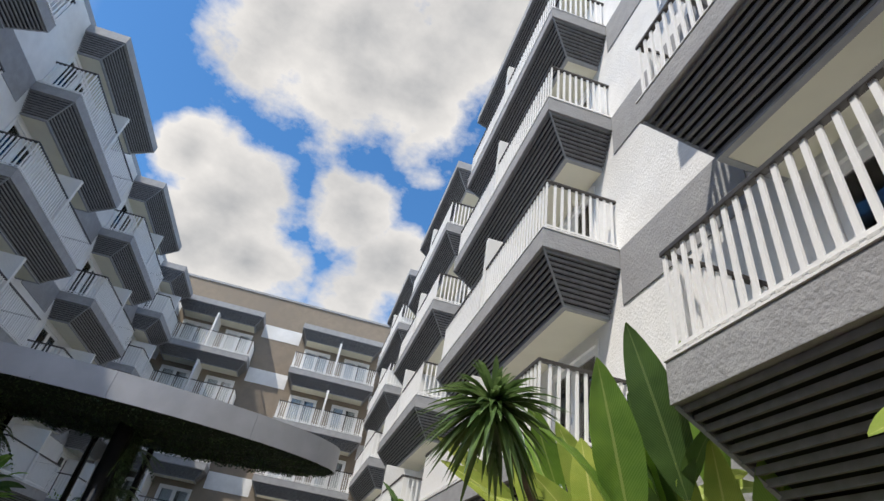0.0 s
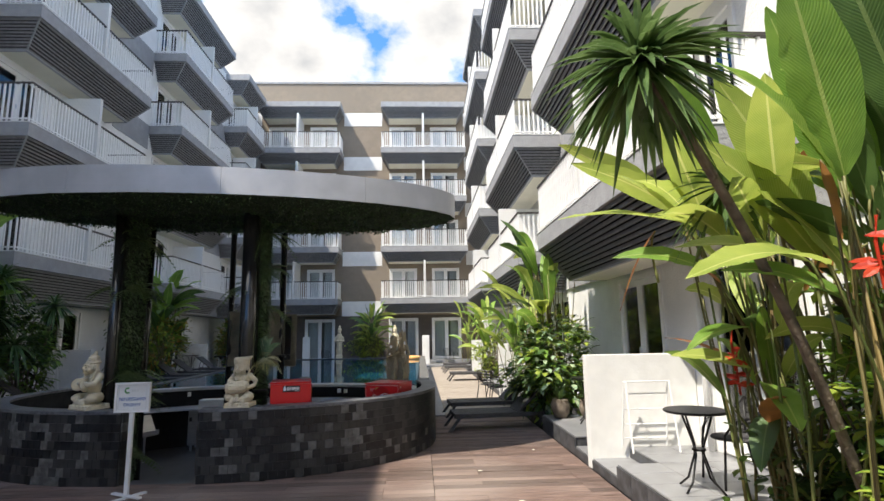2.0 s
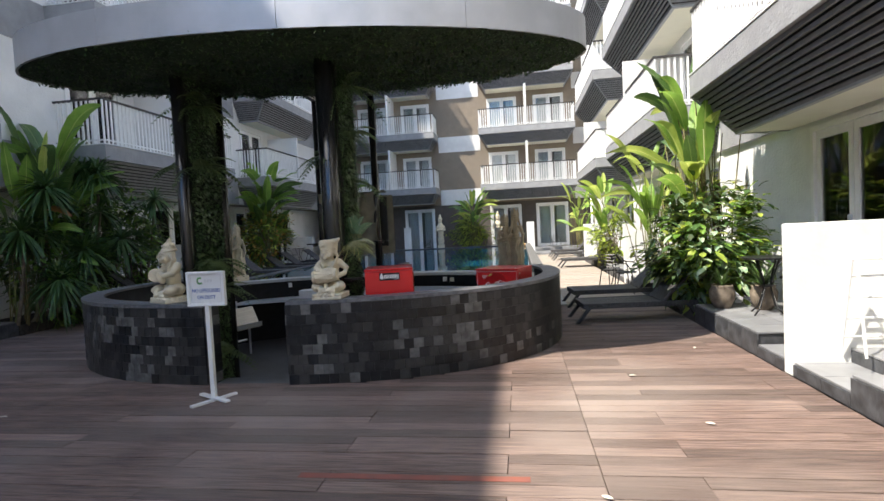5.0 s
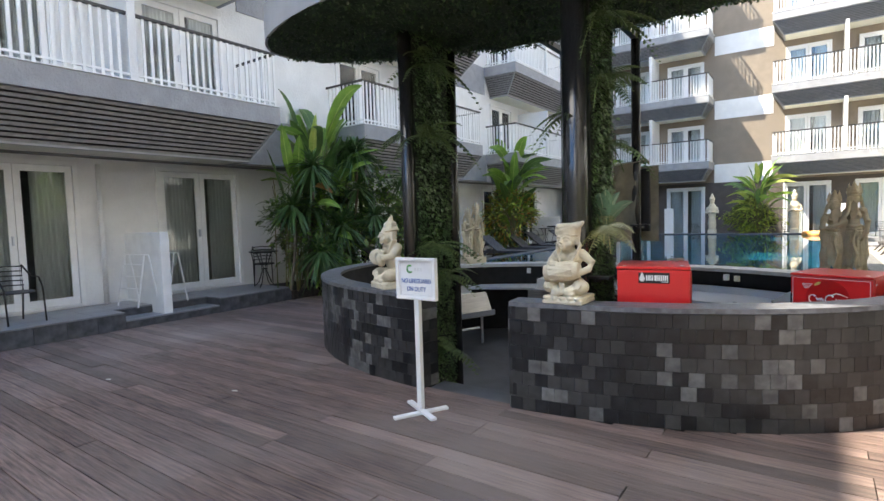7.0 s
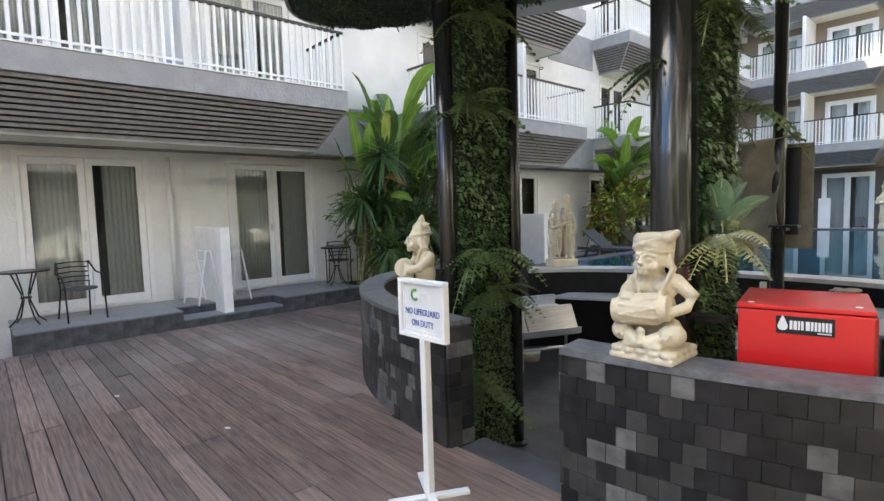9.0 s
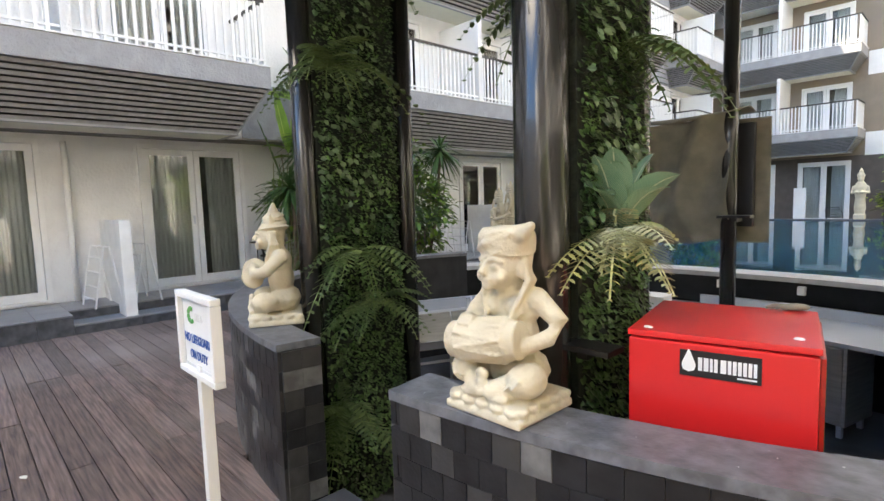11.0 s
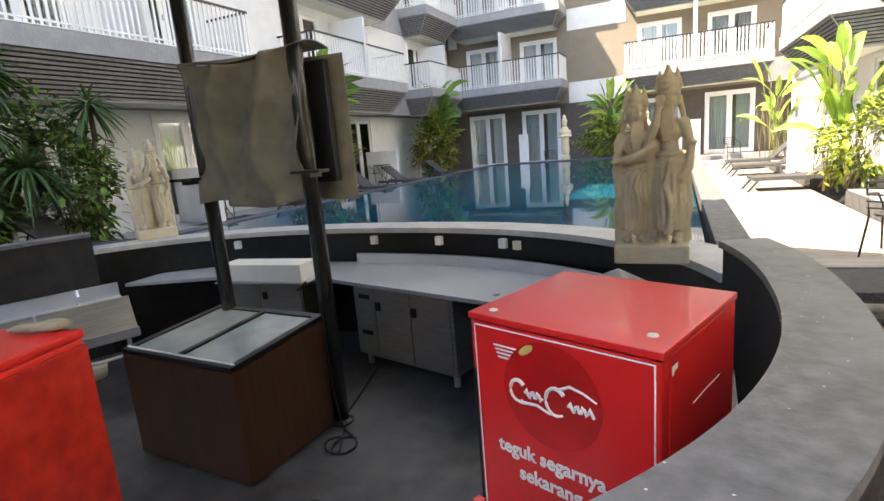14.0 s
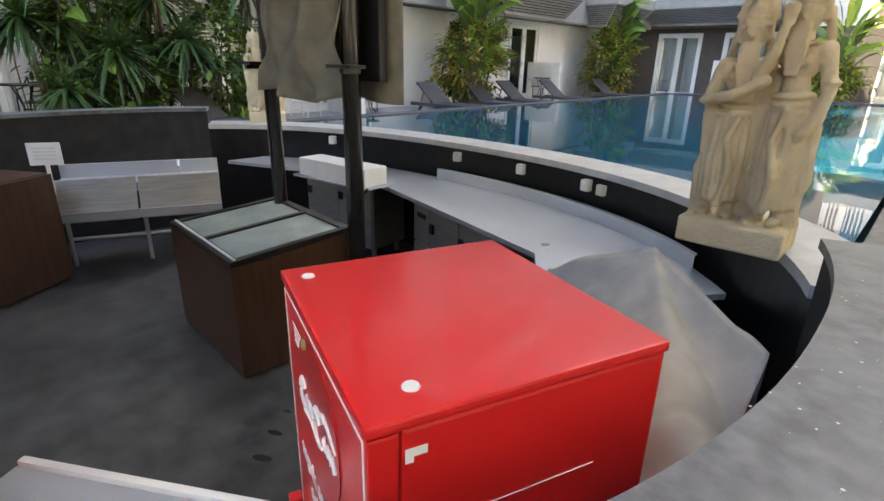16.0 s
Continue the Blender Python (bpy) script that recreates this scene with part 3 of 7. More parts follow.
def side_building(name, side, wall_x, ground_x, front_x, starts, length, label, y_end, near_units=(), door_shift=0.0, corner=None):
    """A five-storey hotel wing along the court. side: -1 faces -x, +1 faces +x."""
    house = thing(name, None, label, "building", kind="structure")
    depth = abs(front_x - wall_x)
    k = balcony_meshes(depth, length)

    def at(y, z, x=wall_x):
        return pose(x, y, z) if side > 0 else pose(x, y + length, z, 0, 0, 180)

    def door_at(y, z, w, x):
        return pose(x, y - w / 2, z) if side > 0 else pose(x, y + w / 2, z, 0, 0, 180)

    holes, low_holes = [], []
    for j, y0 in enumerate(starts):
        c = y0 + length / 2
        for i, z in enumerate(LEVELS):
            balcony(house, k, at(y0, z), near=(j, i) in near_units)
            for s in (-1.42, 1.42):
                holes.append((c + s - 0.825, c + s + 0.825, z + 0.34, z + 2.2))
                glass_door(house, DOOR, door_at(c + s, z + 0.34, 1.65, wall_x))
        eave(house, k, at(y0, ROOF))
        for s in (-1.52, 1.52):
            low_holes.append((c + s + door_shift - 0.875, c + s + door_shift + 0.875, 0.3, 2.72))
            glass_door(house, DOORLOW, door_at(c + s + door_shift, 0.3, 1.75, ground_x))
    if corner:
        k2 = balcony_meshes(depth, corner[1])
        for z in LEVELS:
            balcony(house, k2, pose(wall_x, corner[0], z))
            c = corner[0] + 1.3
            holes.append((c - 0.825, c + 0.825, z + 0.34, z + 2.2))
            glass_door(house, DOOR, door_at(c, z + 0.34, 1.65, wall_x))
        eave(house, k2, pose(wall_x, corner[0], ROOF))
    bm = bmesh.new()
    back = wall_x - side * 0.25
    wall_with(bm, -16, y_end, 2.83, ROOF + 0.35, holes, lambda a, b, c, d: box(bm, min(wall_x, back), max(wall_x, back), a, b, c, d))
    part("wall", bm, WHITE, house, "white textured stucco wall")
    bm = bmesh.new()
    back = ground_x - side * 0.25
    wall_with(bm, -16, y_end, -0.3, 2.826, low_holes, lambda a, b, c, d: box(bm, min(ground_x, back), max(ground_x, back), a, b, c, d))
    part("ground_floor_wall", bm, WHITE, house, "white ground floor wall")
    # grey stripes on the wall between the balconies
    edges = [-16.0] + [v for y0 in starts for v in (y0, y0 + length)] + [y_end]
    for z in LEVELS:
        for a, b in zip(edges[::2], edges[1::2]):
            if b - a > 0.05:
                part("wall_stripe", boxes((min(wall_x, wall_x + side * 0.02), max(wall_x, wall_x + side * 0.02), a + 0.01, b - 0.01, z - 0.62, z + 0.33)), GREY, house)
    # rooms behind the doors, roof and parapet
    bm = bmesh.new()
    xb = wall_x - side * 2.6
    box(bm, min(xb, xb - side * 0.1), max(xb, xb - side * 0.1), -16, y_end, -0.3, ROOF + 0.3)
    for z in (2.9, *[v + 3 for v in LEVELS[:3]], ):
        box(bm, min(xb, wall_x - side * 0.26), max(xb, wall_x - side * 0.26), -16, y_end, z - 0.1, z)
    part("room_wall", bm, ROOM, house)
    x2 = wall_x - side * 7
    part("roof", boxes((min(wall_x, x2), max(wall_x, x2), -16, y_end, ROOF + 0.355, ROOF + 0.6), bevel=0.02), ROOFMETAL, house)
    return house


RIGHT_STARTS = [-10.4, -2.2, 5.8, 13.8]
LEFT_STARTS = [-10.05, -2.55, 4.95, 12.45]
side_building("building_east", -1, 6.5, 6.55, 5.25, RIGHT_STARTS, 5.8, "five-storey white stucco hotel wing with louvred balconies", 24.5,
              near_units={(0, 0), (0, 1), (1, 0), (1, 1)}, door_shift=-0.4)
side_building("building_west", 1, -7.5, -8.1, -6.25, LEFT_STARTS, 5.2, "five-storey white stucco hotel wing standing in shade", 24.5,
              near_units={(1, 0)}, door_shift=0.45, corner=(19.75, 3.1))


def far_building():
    house = thing("building_north", None, "five-storey beige hotel wing closing the court", "building", kind="structure")
    wy, fy, blk = 24.5, 22.95, ((-6.95, 5.08), (0.55, 5.08))
    k = balcony_meshes(wy - fy, 5.08, drop=0.5, fin=2.15, inset=0.5)
    holes = []
    for x0, ln in blk:
        c = x0 + ln / 2
        for z in (3.5, 6.5, 9.5, 12.5):
            balcony(house, k, pose(x0, wy, z, 0, 0, -90))
            for s in (-1.28, 1.28):
                holes.append((c + s - 0.825, c + s + 0.825, z + 0.34, z + 2.2))
                glass_door(house, DOOR, pose(c + s - 0.825, wy, z + 0.34, 0, 0, -90))
        eave(house, k, pose(x0, wy, 15.4, 0, 0, -90))
        for s in (-1.28, 1.28):
            holes.append((c + s - 0.875, c + s + 0.875, 0.3, 2.72))
            glass_door(house, DOORLOW, pose(c + s - 0.875, wy, 0.3, 0, 0, -90))
    bm = bmesh.new()
    wall_with(bm, -8.4, 6.45, 2.9, 17.6, holes, lambda a, b, c, d: box(bm, a, b, wy, wy + 0.25, c, d))
    part("wall", bm, BEIGE, house, "beige rendered wall")
    bm = bmesh.new()
    wall_with(bm, -8.4, 6.45, -0.3, 2.895, holes, lambda a, b, c, d: box(bm, a, b, wy, wy + 0.25, c, d))
    part("ground_floor_wall", bm, BROWNWALL, house, "dark brown ground floor wall")
    for z in (3.5, 6.5, 9.5, 12.5, 15.4):
        for a, b in ((-7.4, -6.97), (-1.85, 0.53), (5.65, 6.45)):
            part("wall_stripe", boxes((a, b, wy - 0.02, wy, z - 0.62, z + 0.25)), WHITE, house)
    part("coping", boxes((-7.6, 6.6, wy - 0.06, wy + 0.4, 17.605, 17.75), bevel=0.02), GREY, house)
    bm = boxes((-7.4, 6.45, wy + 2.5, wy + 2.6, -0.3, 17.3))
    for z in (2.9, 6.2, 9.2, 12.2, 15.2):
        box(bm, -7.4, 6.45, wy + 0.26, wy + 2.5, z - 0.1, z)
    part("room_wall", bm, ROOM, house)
    part("roof", boxes((-7.4, 6.45, wy + 0.3, wy + 6, 17.3, 17.4)), ROOFMETAL, house)


far_building()
part_s = thing("building_south", None, "plain white wing that closes the court", "building", kind="structure")
part("wall", boxes((-8.3, 6.8, -16.3, -16.0, -0.3, 9.0)), WHITE, part_s)

# ---- ground, porches, pool ----
bm = bmesh.new()
bmesh.ops.create_grid(bm, x_segments=2, y_segments=2, size=600, matrix=Matrix.Translation((0, 0, -0.62)))
# plate added to raise the ground below the boards, dark like shaded gaps
solid("subdeck_plate", boxes((-6.72, 5.03, -16, -0.12, -0.6, -0.045)), DARK, "dark plate added under the deck boards", "floor", "structure")
solid("ground", bm, INNERFLOOR, "grey ground under the terraces", "ground", "structure")


def porch(edge, back, y0, y1, notch=None):
    """A raised tiled porch; the row along its edge steps down beside the partition, between the two values of notch."""
    lo, hi = min(edge, back), max(edge, back)
    p = thing("porch", None, "grey tiled porch raised one step with charcoal edge", "porch", kind="structure")
    w = (hi - lo) / 3
    n = round((y1 - y0) / 0.4)
    d = (y1 - y0) / n
    low = [notch is not None and notch[0] < y0 + (i + 0.5) * d < notch[1] for i in range(n)]
    e0, e1 = (lo + 0.02, lo + w) if edge == lo else (hi - w, hi - 0.02)
    i0, i1 = (lo + w, hi) if edge == lo else (lo, hi - w)
    rows = [(i0, i1, y0 + 0.02, y1 - 0.02, -0.6, 0.245)]
    start = 0
    for i in range(1, n + 1):
        if i == n or low[i] != low[start]:
            rows.append((e0, e1, y0 + start * d + 0.02, y0 + i * d - 0.02, -0.6, 0.11 if low[start] else 0.245))
            start = i
    part("porch_body", boxes(*rows), CHARCOAL, p)
    face = mesh_of("edge_tile", boxes((-0.012, 0.012, 0.003, d - 0.003, 0.0, 0.245), bevel=0.003), CHARCOAL)
    low_face = mesh_of("edge_tile", boxes((-0.012, 0.012, 0.003, d - 0.003, 0.0, 0.11), bevel=0.003), CHARCOAL)
    top = mesh_of("porch_tile", boxes((0.003, w - 0.003, 0.003, d - 0.003, 0.25, 0.268), bevel=0.003), PORCHTILE)
    for i in range(n):
        y = y0 + i * d
        share("edge_tile", low_face if low[i] else face, p, pose(edge, y, 0))
        for j in range(3):
            at_edge = j == (0 if edge == lo else 2)
            share("porch_tile", top, p, pose(lo + j * w, y, -0.135 if low[i] and at_edge else 0))
    return p


porch(5.06, 6.55, -2.35, 3.0, (-0.6, 1.0))
for y in (5.8, 13.8):
    porch(5.06, 6.55, y - 0.2, y + 5.2, (y + 1.6, y + 3.2))
for y in (-9.6, -2.1, 6.4, 14.8):
    porch(-6.75, -8.1, y, y + 5.2, (y + 1.8, y + 3.5))


def partition_wall(x0, x1, y, h=1.47):
    return solid("partition_wall", boxes((x0, x1, y - 0.075, y + 0.075, 0.0, h), bevel=0.012), SMOOTHWHITE,
                 "low white plastered partition wall between two porches", "wall", "structure", "porch partitions")


partition_wall(5.04, 6.54, 0.25)
for y in (8.2, 16.2):
    partition_wall(5.04, 6.54, y)
for y in (-6.9, 0.6, 9.0, 17.4):
    partition_wall(-8.09, -6.8, y, 1.5)

# bar plan: a rounded oblong ring
BAR_C = (-0.45, 2.68)


def ring_point(a, b, t, n=2.3, c=BAR_C):
    ct, st = math.cos(t), math.sin(t)
    return (c[0] + a * math.copysign(abs(ct) ** (2 / n), ct), c[1] + b * math.copysign(abs(st) ** (2 / n), st))


def ring_path(off, t0, t1, n, a=3.49, b=2.7):
    """Points evenly spaced along the ring, off metres outside its outer face."""
    raw = [Vector(ring_point(a + off, b + off, t0 + (t1 - t0) * i / 400)) for i in range(401)]
    cum = [0.0]
    for p, q in zip(raw, raw[1:]):
        cum.append(cum[-1] + (q - p).length)
    out, j = [], 0
    for i in range(n + 1):
        want = cum[-1] * i / n
        while j < 399 and cum[j + 1] < want:
            j += 1
        f = (want - cum[j]) / max(1e-9, cum[j + 1] - cum[j])
        out.append(raw[j].lerp(raw[j + 1], min(1.0, f)))
    return out, cum[-1]


def ring_angle(x, low=True):
    """The parameter at which the ring's outer face has this x on its south (low) side."""
    best = min(range(3600), key=lambda i: abs(ring_point(3.46, 2.7, math.pi + math.pi * i / 3600)[0] - x))
    return math.pi + math.pi * best / 3600


def inside_bar(x, y, off=0.0, n=2.3):
    return abs((x - BAR_C[0]) / (3.46 + off)) ** n + abs((y - BAR_C[1]) / (2.7 + off)) ** n < 1


A_RIGHT, A_LEFT = ring_angle(0.0), ring_angle(-0.95)
A_END_R, A_END_L = radians(17), radians(152)


def curved_wall(bm, t0, t1, off0, off1, z0, z1, n):
    p, _ = ring_path(off0, t0, t1, n)
    q, _ = ring_path(off1, t0, t1, n)
    rows = [[bm.verts.new((*v, z)) for v in line] for line in (p, q) for z in (z0, z1)]
    a0, a1, b0, b1 = rows
    for i in range(n):
        bm.faces.new((a0[i], a0[i + 1], a1[i + 1], a1[i]))
        bm.faces.new((b0[i], b1[i], b1[i + 1], b0[i + 1]))
        bm.faces.new((a1[i], a1[i + 1], b1[i + 1], b1[i]))
        bm.faces.new((a0[i], b0[i], b0[i + 1], a0[i + 1]))
    for i in (0, n):
        bm.faces.new((a0[i], a1[i], b1[i], b0[i]))


bar = thing("pool_bar", None, "sunken oval pool bar walled with charcoal stone tiles", "bar", kind="structure")
for t0, t1, n in ((A_RIGHT, 2 * math.pi + A_END_R, 64), (A_END_L, A_LEFT, 48)):
    bm = bmesh.new()
    curved_wall(bm, t0, t1, -0.2, -0.012, -0.6, 0.86, n)
    part("bar_wall", bm, GROUT, bar, "dark core of the bar wall")
    bm = bmesh.new()
    curved_wall(bm, t0, t1, -0.225, 0.02, 0.862, 0.9, n)
    bmesh.ops.bevel(bm, geom=[e for e in bm.edges if len(e.link_faces) == 2 and e.calc_face_angle(0) > 1.0], offset=0.006, segments=1, affect="EDGES")
    part("coping", bm, COPING, bar, "worn grey stone coping")
bm = bmesh.new()
curved_wall(bm, A_END_R, A_END_L, -0.2, 0.02, -0.6, 0.66, 60)
part("rear_wall", bm, BLACKTILE, bar, "black tiled low wall towards the pool")
bm = bmesh.new()
curved_wall(bm, A_END_R, A_END_L, -0.215, 0.16, 0.662, 0.715, 60)
part("rear_coping", bm, PALESTONE, bar, "pale stone pool edge")
bm = bmesh.new()
pts, _ = ring_path(-0.15, 0, 2 * math.pi, 96)
bm.faces.new([bm.verts.new((*p, -0.5)) for p in pts[:-1]])
r = bmesh.ops.extrude_face_region(bm, geom=bm.faces[:])
bmesh.ops.translate(bm, verts=[v for v in r["geom"] if isinstance(v, bmesh.types.BMVert)], vec=(0, 0, -0.08))
part("bar_floor", bm, INNERFLOOR, bar, "worn grey cement floor")
part("step", boxes((-0.92, -0.02, 0.0, 0.32, -0.5, -0.01), (-0.92, -0.02, 0.32, 0.62, -0.5, -0.18), (-0.92, -0.02, 0.62, 0.92, -0.5, -0.34), bevel=0.008), INNERFLOOR, bar)

# canopy over the bar
canopy = thing("bar_canopy", None, "flat oval canopy with silver fascia and dark green underside", "canopy", kind="structure")
CAN_C, CAN_A, CAN_B, CAN_TURN = (0.06, 0.85), 3.36, 1.2, radians(9)


def canopy_ring(off, n, f=1.0):
    out = []
    for i in range(n):
        t = -math.pi / 2 + 2 * math.pi * i / n
        u, v = (CAN_A * f + off) * math.cos(t), (CAN_B * f + off) * math.sin(t)
        out.append(Vector((CAN_C[0] + u * math.cos(CAN_TURN) - v * math.sin(CAN_TURN), CAN_C[1] + u * math.sin(CAN_TURN) + v * math.cos(CAN_TURN))))
    return out


N = 96
outer, inner = canopy_ring(0, N), canopy_ring(-0.03, N)
seams = [0, 9, 16, 21, 25, 31, 39, 48, 57, 64, 71, 75, 80, 87, 96]
for s0, s1 in zip(seams, seams[1:]):
    bm = bmesh.new()
    ids = list(range(s0, s1 + 1))
    rows = []
    for line in (outer, inner):
        p = [line[i % N].copy() for i in ids]
        p[0] = p[0].lerp(p[1], 0.012)
        p[-1] = p[-1].lerp(p[-2], 0.012)
        for z in (3.62, 3.98):
            rows.append([bm.verts.new((v.x, v.y, z)) for v in p])
    m = len(ids) - 1
    for j in range(m):
        for u, w in ((0, 1), (3, 2), (1, 3), (2, 0)):
            bm.faces.new((rows[u][j], rows[u][j + 1], rows[w][j + 1], rows[w][j]))
    for j in (0, m):
        bm.faces.new((rows[0][j], rows[1][j], rows[3][j], rows[2][j]))
    part("fascia_panel", bm, SILVER, canopy)
bm = bmesh.new()
bm.faces.new([bm.verts.new((p.x, p.y, 3.94)) for p in canopy_ring(-0.04, N)])
part("canopy_roof", bm, ROOFMETAL, canopy)
# unseen sheet added behind the fascia, rising towards the pool, to widen the shadow
bm = bmesh.new()
up = []
for z0 in (0.0, 0.03):
    up.append([])
    for i in range(72):
        t = 2 * math.pi * i / 72
        x, y = 0.0 + 3.45 * math.cos(t), 3.3 + 2.45 * math.sin(t)
        up[-1].append(bm.verts.new((x, y, 3.97 + 0.23 * max(0.0, y - 1.6) + z0)))
bm.faces.new(up[0][::-1])
bm.faces.new(up[1])
for i in range(72):
    bm.faces.new((up[0][i], up[0][(i + 1) % 72], up[1][(i + 1) % 72], up[1][i]))
part("unseen_shade_sheet", bm, ROOFMETAL, canopy, "grey metal sheet added unseen to widen the canopy shadow")
bm = bmesh.new()
rings = []
for k in range(16):
    line = canopy_ring(-0.04 * (k > 0), N, 1 - k / 16.5)
    rings.append([bm.verts.new((p.x, p.y, 3.63 - 0.05 * noise.noise((p.x * 4, p.y * 4, 0)) - 0.12 * min(1.0, k / 4) - 0.03 * noise.noise((p.x * 1.3, p.y * 1.3, 4)))) for p in line])
for u, w in zip(rings, rings[1:]):
    for j in range(N):
        bm.faces.new((u[j], u[(j + 1) % N], w[(j + 1) % N], w[j]))
bm.faces.new(rings[-1])
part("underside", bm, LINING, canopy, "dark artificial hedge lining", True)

rng = random.Random(14)
bm = bmesh.new()
for i in range(9000):
    t, f = rng.uniform(0, 2 * math.pi), math.sqrt(rng.uniform(0, 1)) * 0.985
    u, v = CAN_A * f * math.cos(t), CAN_B * f * math.sin(t)
    x, y = CAN_C[0] + u * math.cos(CAN_TURN) - v * math.sin(CAN_TURN), CAN_C[1] + u * math.sin(CAN_TURN) + v * math.cos(CAN_TURN)
    z = 3.62 - 0.12 * min(1.0, (1 - f) * 4) - 0.05 * noise.noise((x * 4, y * 4, 0)) + rng.uniform(-0.015, 0.02)
    c, s, q = rng.uniform(-1, 1), rng.uniform(-1, 1), rng.uniform(-1.0, 0.1)
    way = Vector((c, s, q)).normalized() * rng.uniform(0.03, 0.055)
    side = way.cross(Vector((0.3, 0.2, 1))).normalized() * 0.012
    p = Vector((x, y, z))
    bm.faces.new([bm.verts.new(w) for w in (p, p + way * 0.5 + side, p + way, p + way * 0.5 - side)])
me = bpy.data.meshes.new("hedge_leaves")
bm.to_mesh(me)
bm.free()
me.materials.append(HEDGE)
tagged(share("hedge_leaves", me, canopy), kind="stuff")

# pool
pool = thing("swimming_pool", None, "long blue swimming pool with still water", "pool", kind="structure")
part("basin", boxes((-4.6, 2.85, 3.2, 21.4, -0.6, -0.55)), POOLTILE, pool)
bm = bmesh.new()
pts = [Vector(p) for p in ring_path(0.02, radians(6), radians(174), 60)[0]]
poly = [(2.76, pts[0].y)] + [(min(2.76, p.x), p.y) for p in pts if p.x < 2.74] + [(-4.4, pts[-1].y), (-4.4, 21.2), (2.76, 21.2)]
bm.faces.new([bm.verts.new((*p, 0.53)) for p in poly[1:]])
part("water", bm, WATER, pool, "clear blue-green water")
part("kerb", boxes((2.76, 3.02, 3.6, 21.5, -0.6, 0.62), bevel=0.015), TILELIGHT, pool, "pale stone kerb")
part("kerb", boxes((-4.72, -4.4, 3.6, 21.5, -0.6, 0.55), bevel=0.015), CHARCOAL, pool, "dark stone kerb")
part("kerb", boxes((-4.4, 2.62, 21.2, 21.55, -0.6, 0.57), bevel=0.015), CHARCOAL, pool, "dark stone kerb")
# ---- bar: posts, green walls, counters, coolers ----
def post(x, y, r, z1=3.66, z0=-0.5, name="post"):
    p = thing(name, pose(x, y, z0), "glossy black steel post holding the bar canopy", "post", "canopy posts")
    bm = bmesh.new()
    lathe(bm, [(r, 0.02), (r, z1 - z0)], 20)
    part("shaft", bm, LACQUER, p, smooth=True)
    bm = bmesh.new()
    lathe(bm, [(r * 1.55, 0.0), (r * 1.55, 0.015), (r * 1.1, 0.03)], 20)
    part("base_plate", bm, BLACKSTEEL, p)
    return p


post(-1.4, 0.45, 0.068)
post(-1.38, 1.24, 0.068)
post(0.42, 0.42, 0.105)
post(0.46, 1.06, 0.075)
post(0.12, 3.4, 0.06, 4.0)
post(-0.87, 3.4, 0.055, 4.0)
tv_beam = thing("roof_beam", None, "black steel beams tying the rear posts to the canopy", "beam", kind="structure")
part("beam", boxes((0.08, 0.16, 1.2, 3.4, 3.86, 3.93)), BLACKSTEEL, tv_beam)
part("beam", boxes((-0.91, -0.83, 1.2, 3.4, 3.86, 3.93)), BLACKSTEEL, tv_beam)


def small_leaf(bm, p, way, up, ln, w, bend=0.25):
    """One small leaf of four faces, folded along its middle."""
    way, up = way.normalized(), up.normalized()
    side = way.cross(up)
    if side.length < 0.01:
        side = Vector((1, 0, 0))
    side.normalize()
    pts = []
    for f, k in ((0.0, 0.12), (0.4, 1.0), (0.78, 0.7), (1.0, 0.03)):
        c = p + way * ln * f - up * (bend * ln * f * f)
        pts.append((bm.verts.new(c - side * w * k * 0.5 + up * w * 0.12), bm.verts.new(c), bm.verts.new(c + side * w * k * 0.5 + up * w * 0.12)))
    for a, b in zip(pts, pts[1:]):
        bm.faces.new((a[0], a[1], b[1], b[0]))
        bm.faces.new((a[1], a[2], b[2], b[1]))


def blade(bm, pts, w, fold=0.18, wave=0.0, seed=0, tip=0.02, base=0.12, roll=0.0, face=None):
    """A long paddle leaf along a midrib line: two rows of faces a side, wavy edges."""
    pts = [Vector(p) for p in pts]
    n = len(pts) - 1
    rng = random.Random(seed)
    rows = []
    for i, p in enumerate(pts):
        f = i / n
        d = (pts[min(n, i + 1)] - pts[max(0, i - 1)]).normalized()
        side = d.cross(Vector((0, 0, 1)))
        if side.length < 0.1:
            side = Vector((1, 0.2, 0))
        if face is not None:
            side = d.cross(face)
        side.normalize()
        up = side.cross(d)
        side, up = side * math.cos(roll) + up * math.sin(roll), up * math.cos(roll) - side * math.sin(roll)
        k = (math.sin(math.pi * (f ** 0.8)) ** 0.75 if 0 < f < 1 else 0)
        k = max(k, base if f < 0.2 else tip) * w / 2
        wob = [wave * w * rng.uniform(-1, 1) for _ in range(4)]
        rows.append([bm.verts.new(p + side * k * s + up * (fold * k * abs(s) + wob[j])) for j, s in enumerate((-1, -0.5))]
                    + [bm.verts.new(p)] + [bm.verts.new(p + side * k * s + up * (fold * k * abs(s) + wob[j + 2])) for j, s in enumerate((0.5, 1))])
    lay = bm.loops.layers.uv.verify()
    for i, (a, b) in enumerate(zip(rows, rows[1:])):
        for j in range(4):
            fc = bm.faces.new((a[j], a[j + 1], b[j + 1], b[j]))
            for lp, (du, dv) in zip(fc.loops, ((j, i), (j + 1, i), (j + 1, i + 1), (j, i + 1))):
                lp[lay].uv = (du / 4, dv / n)


def arc(p, q, sag, n=12):
    """Points from p to q, bowed up by sag."""
    p, q = Vector(p), Vector(q)
    return [p.lerp(q, i / n) + Vector((0, 0, sag * math.sin(math.pi * i / n))) for i in range(n + 1)]


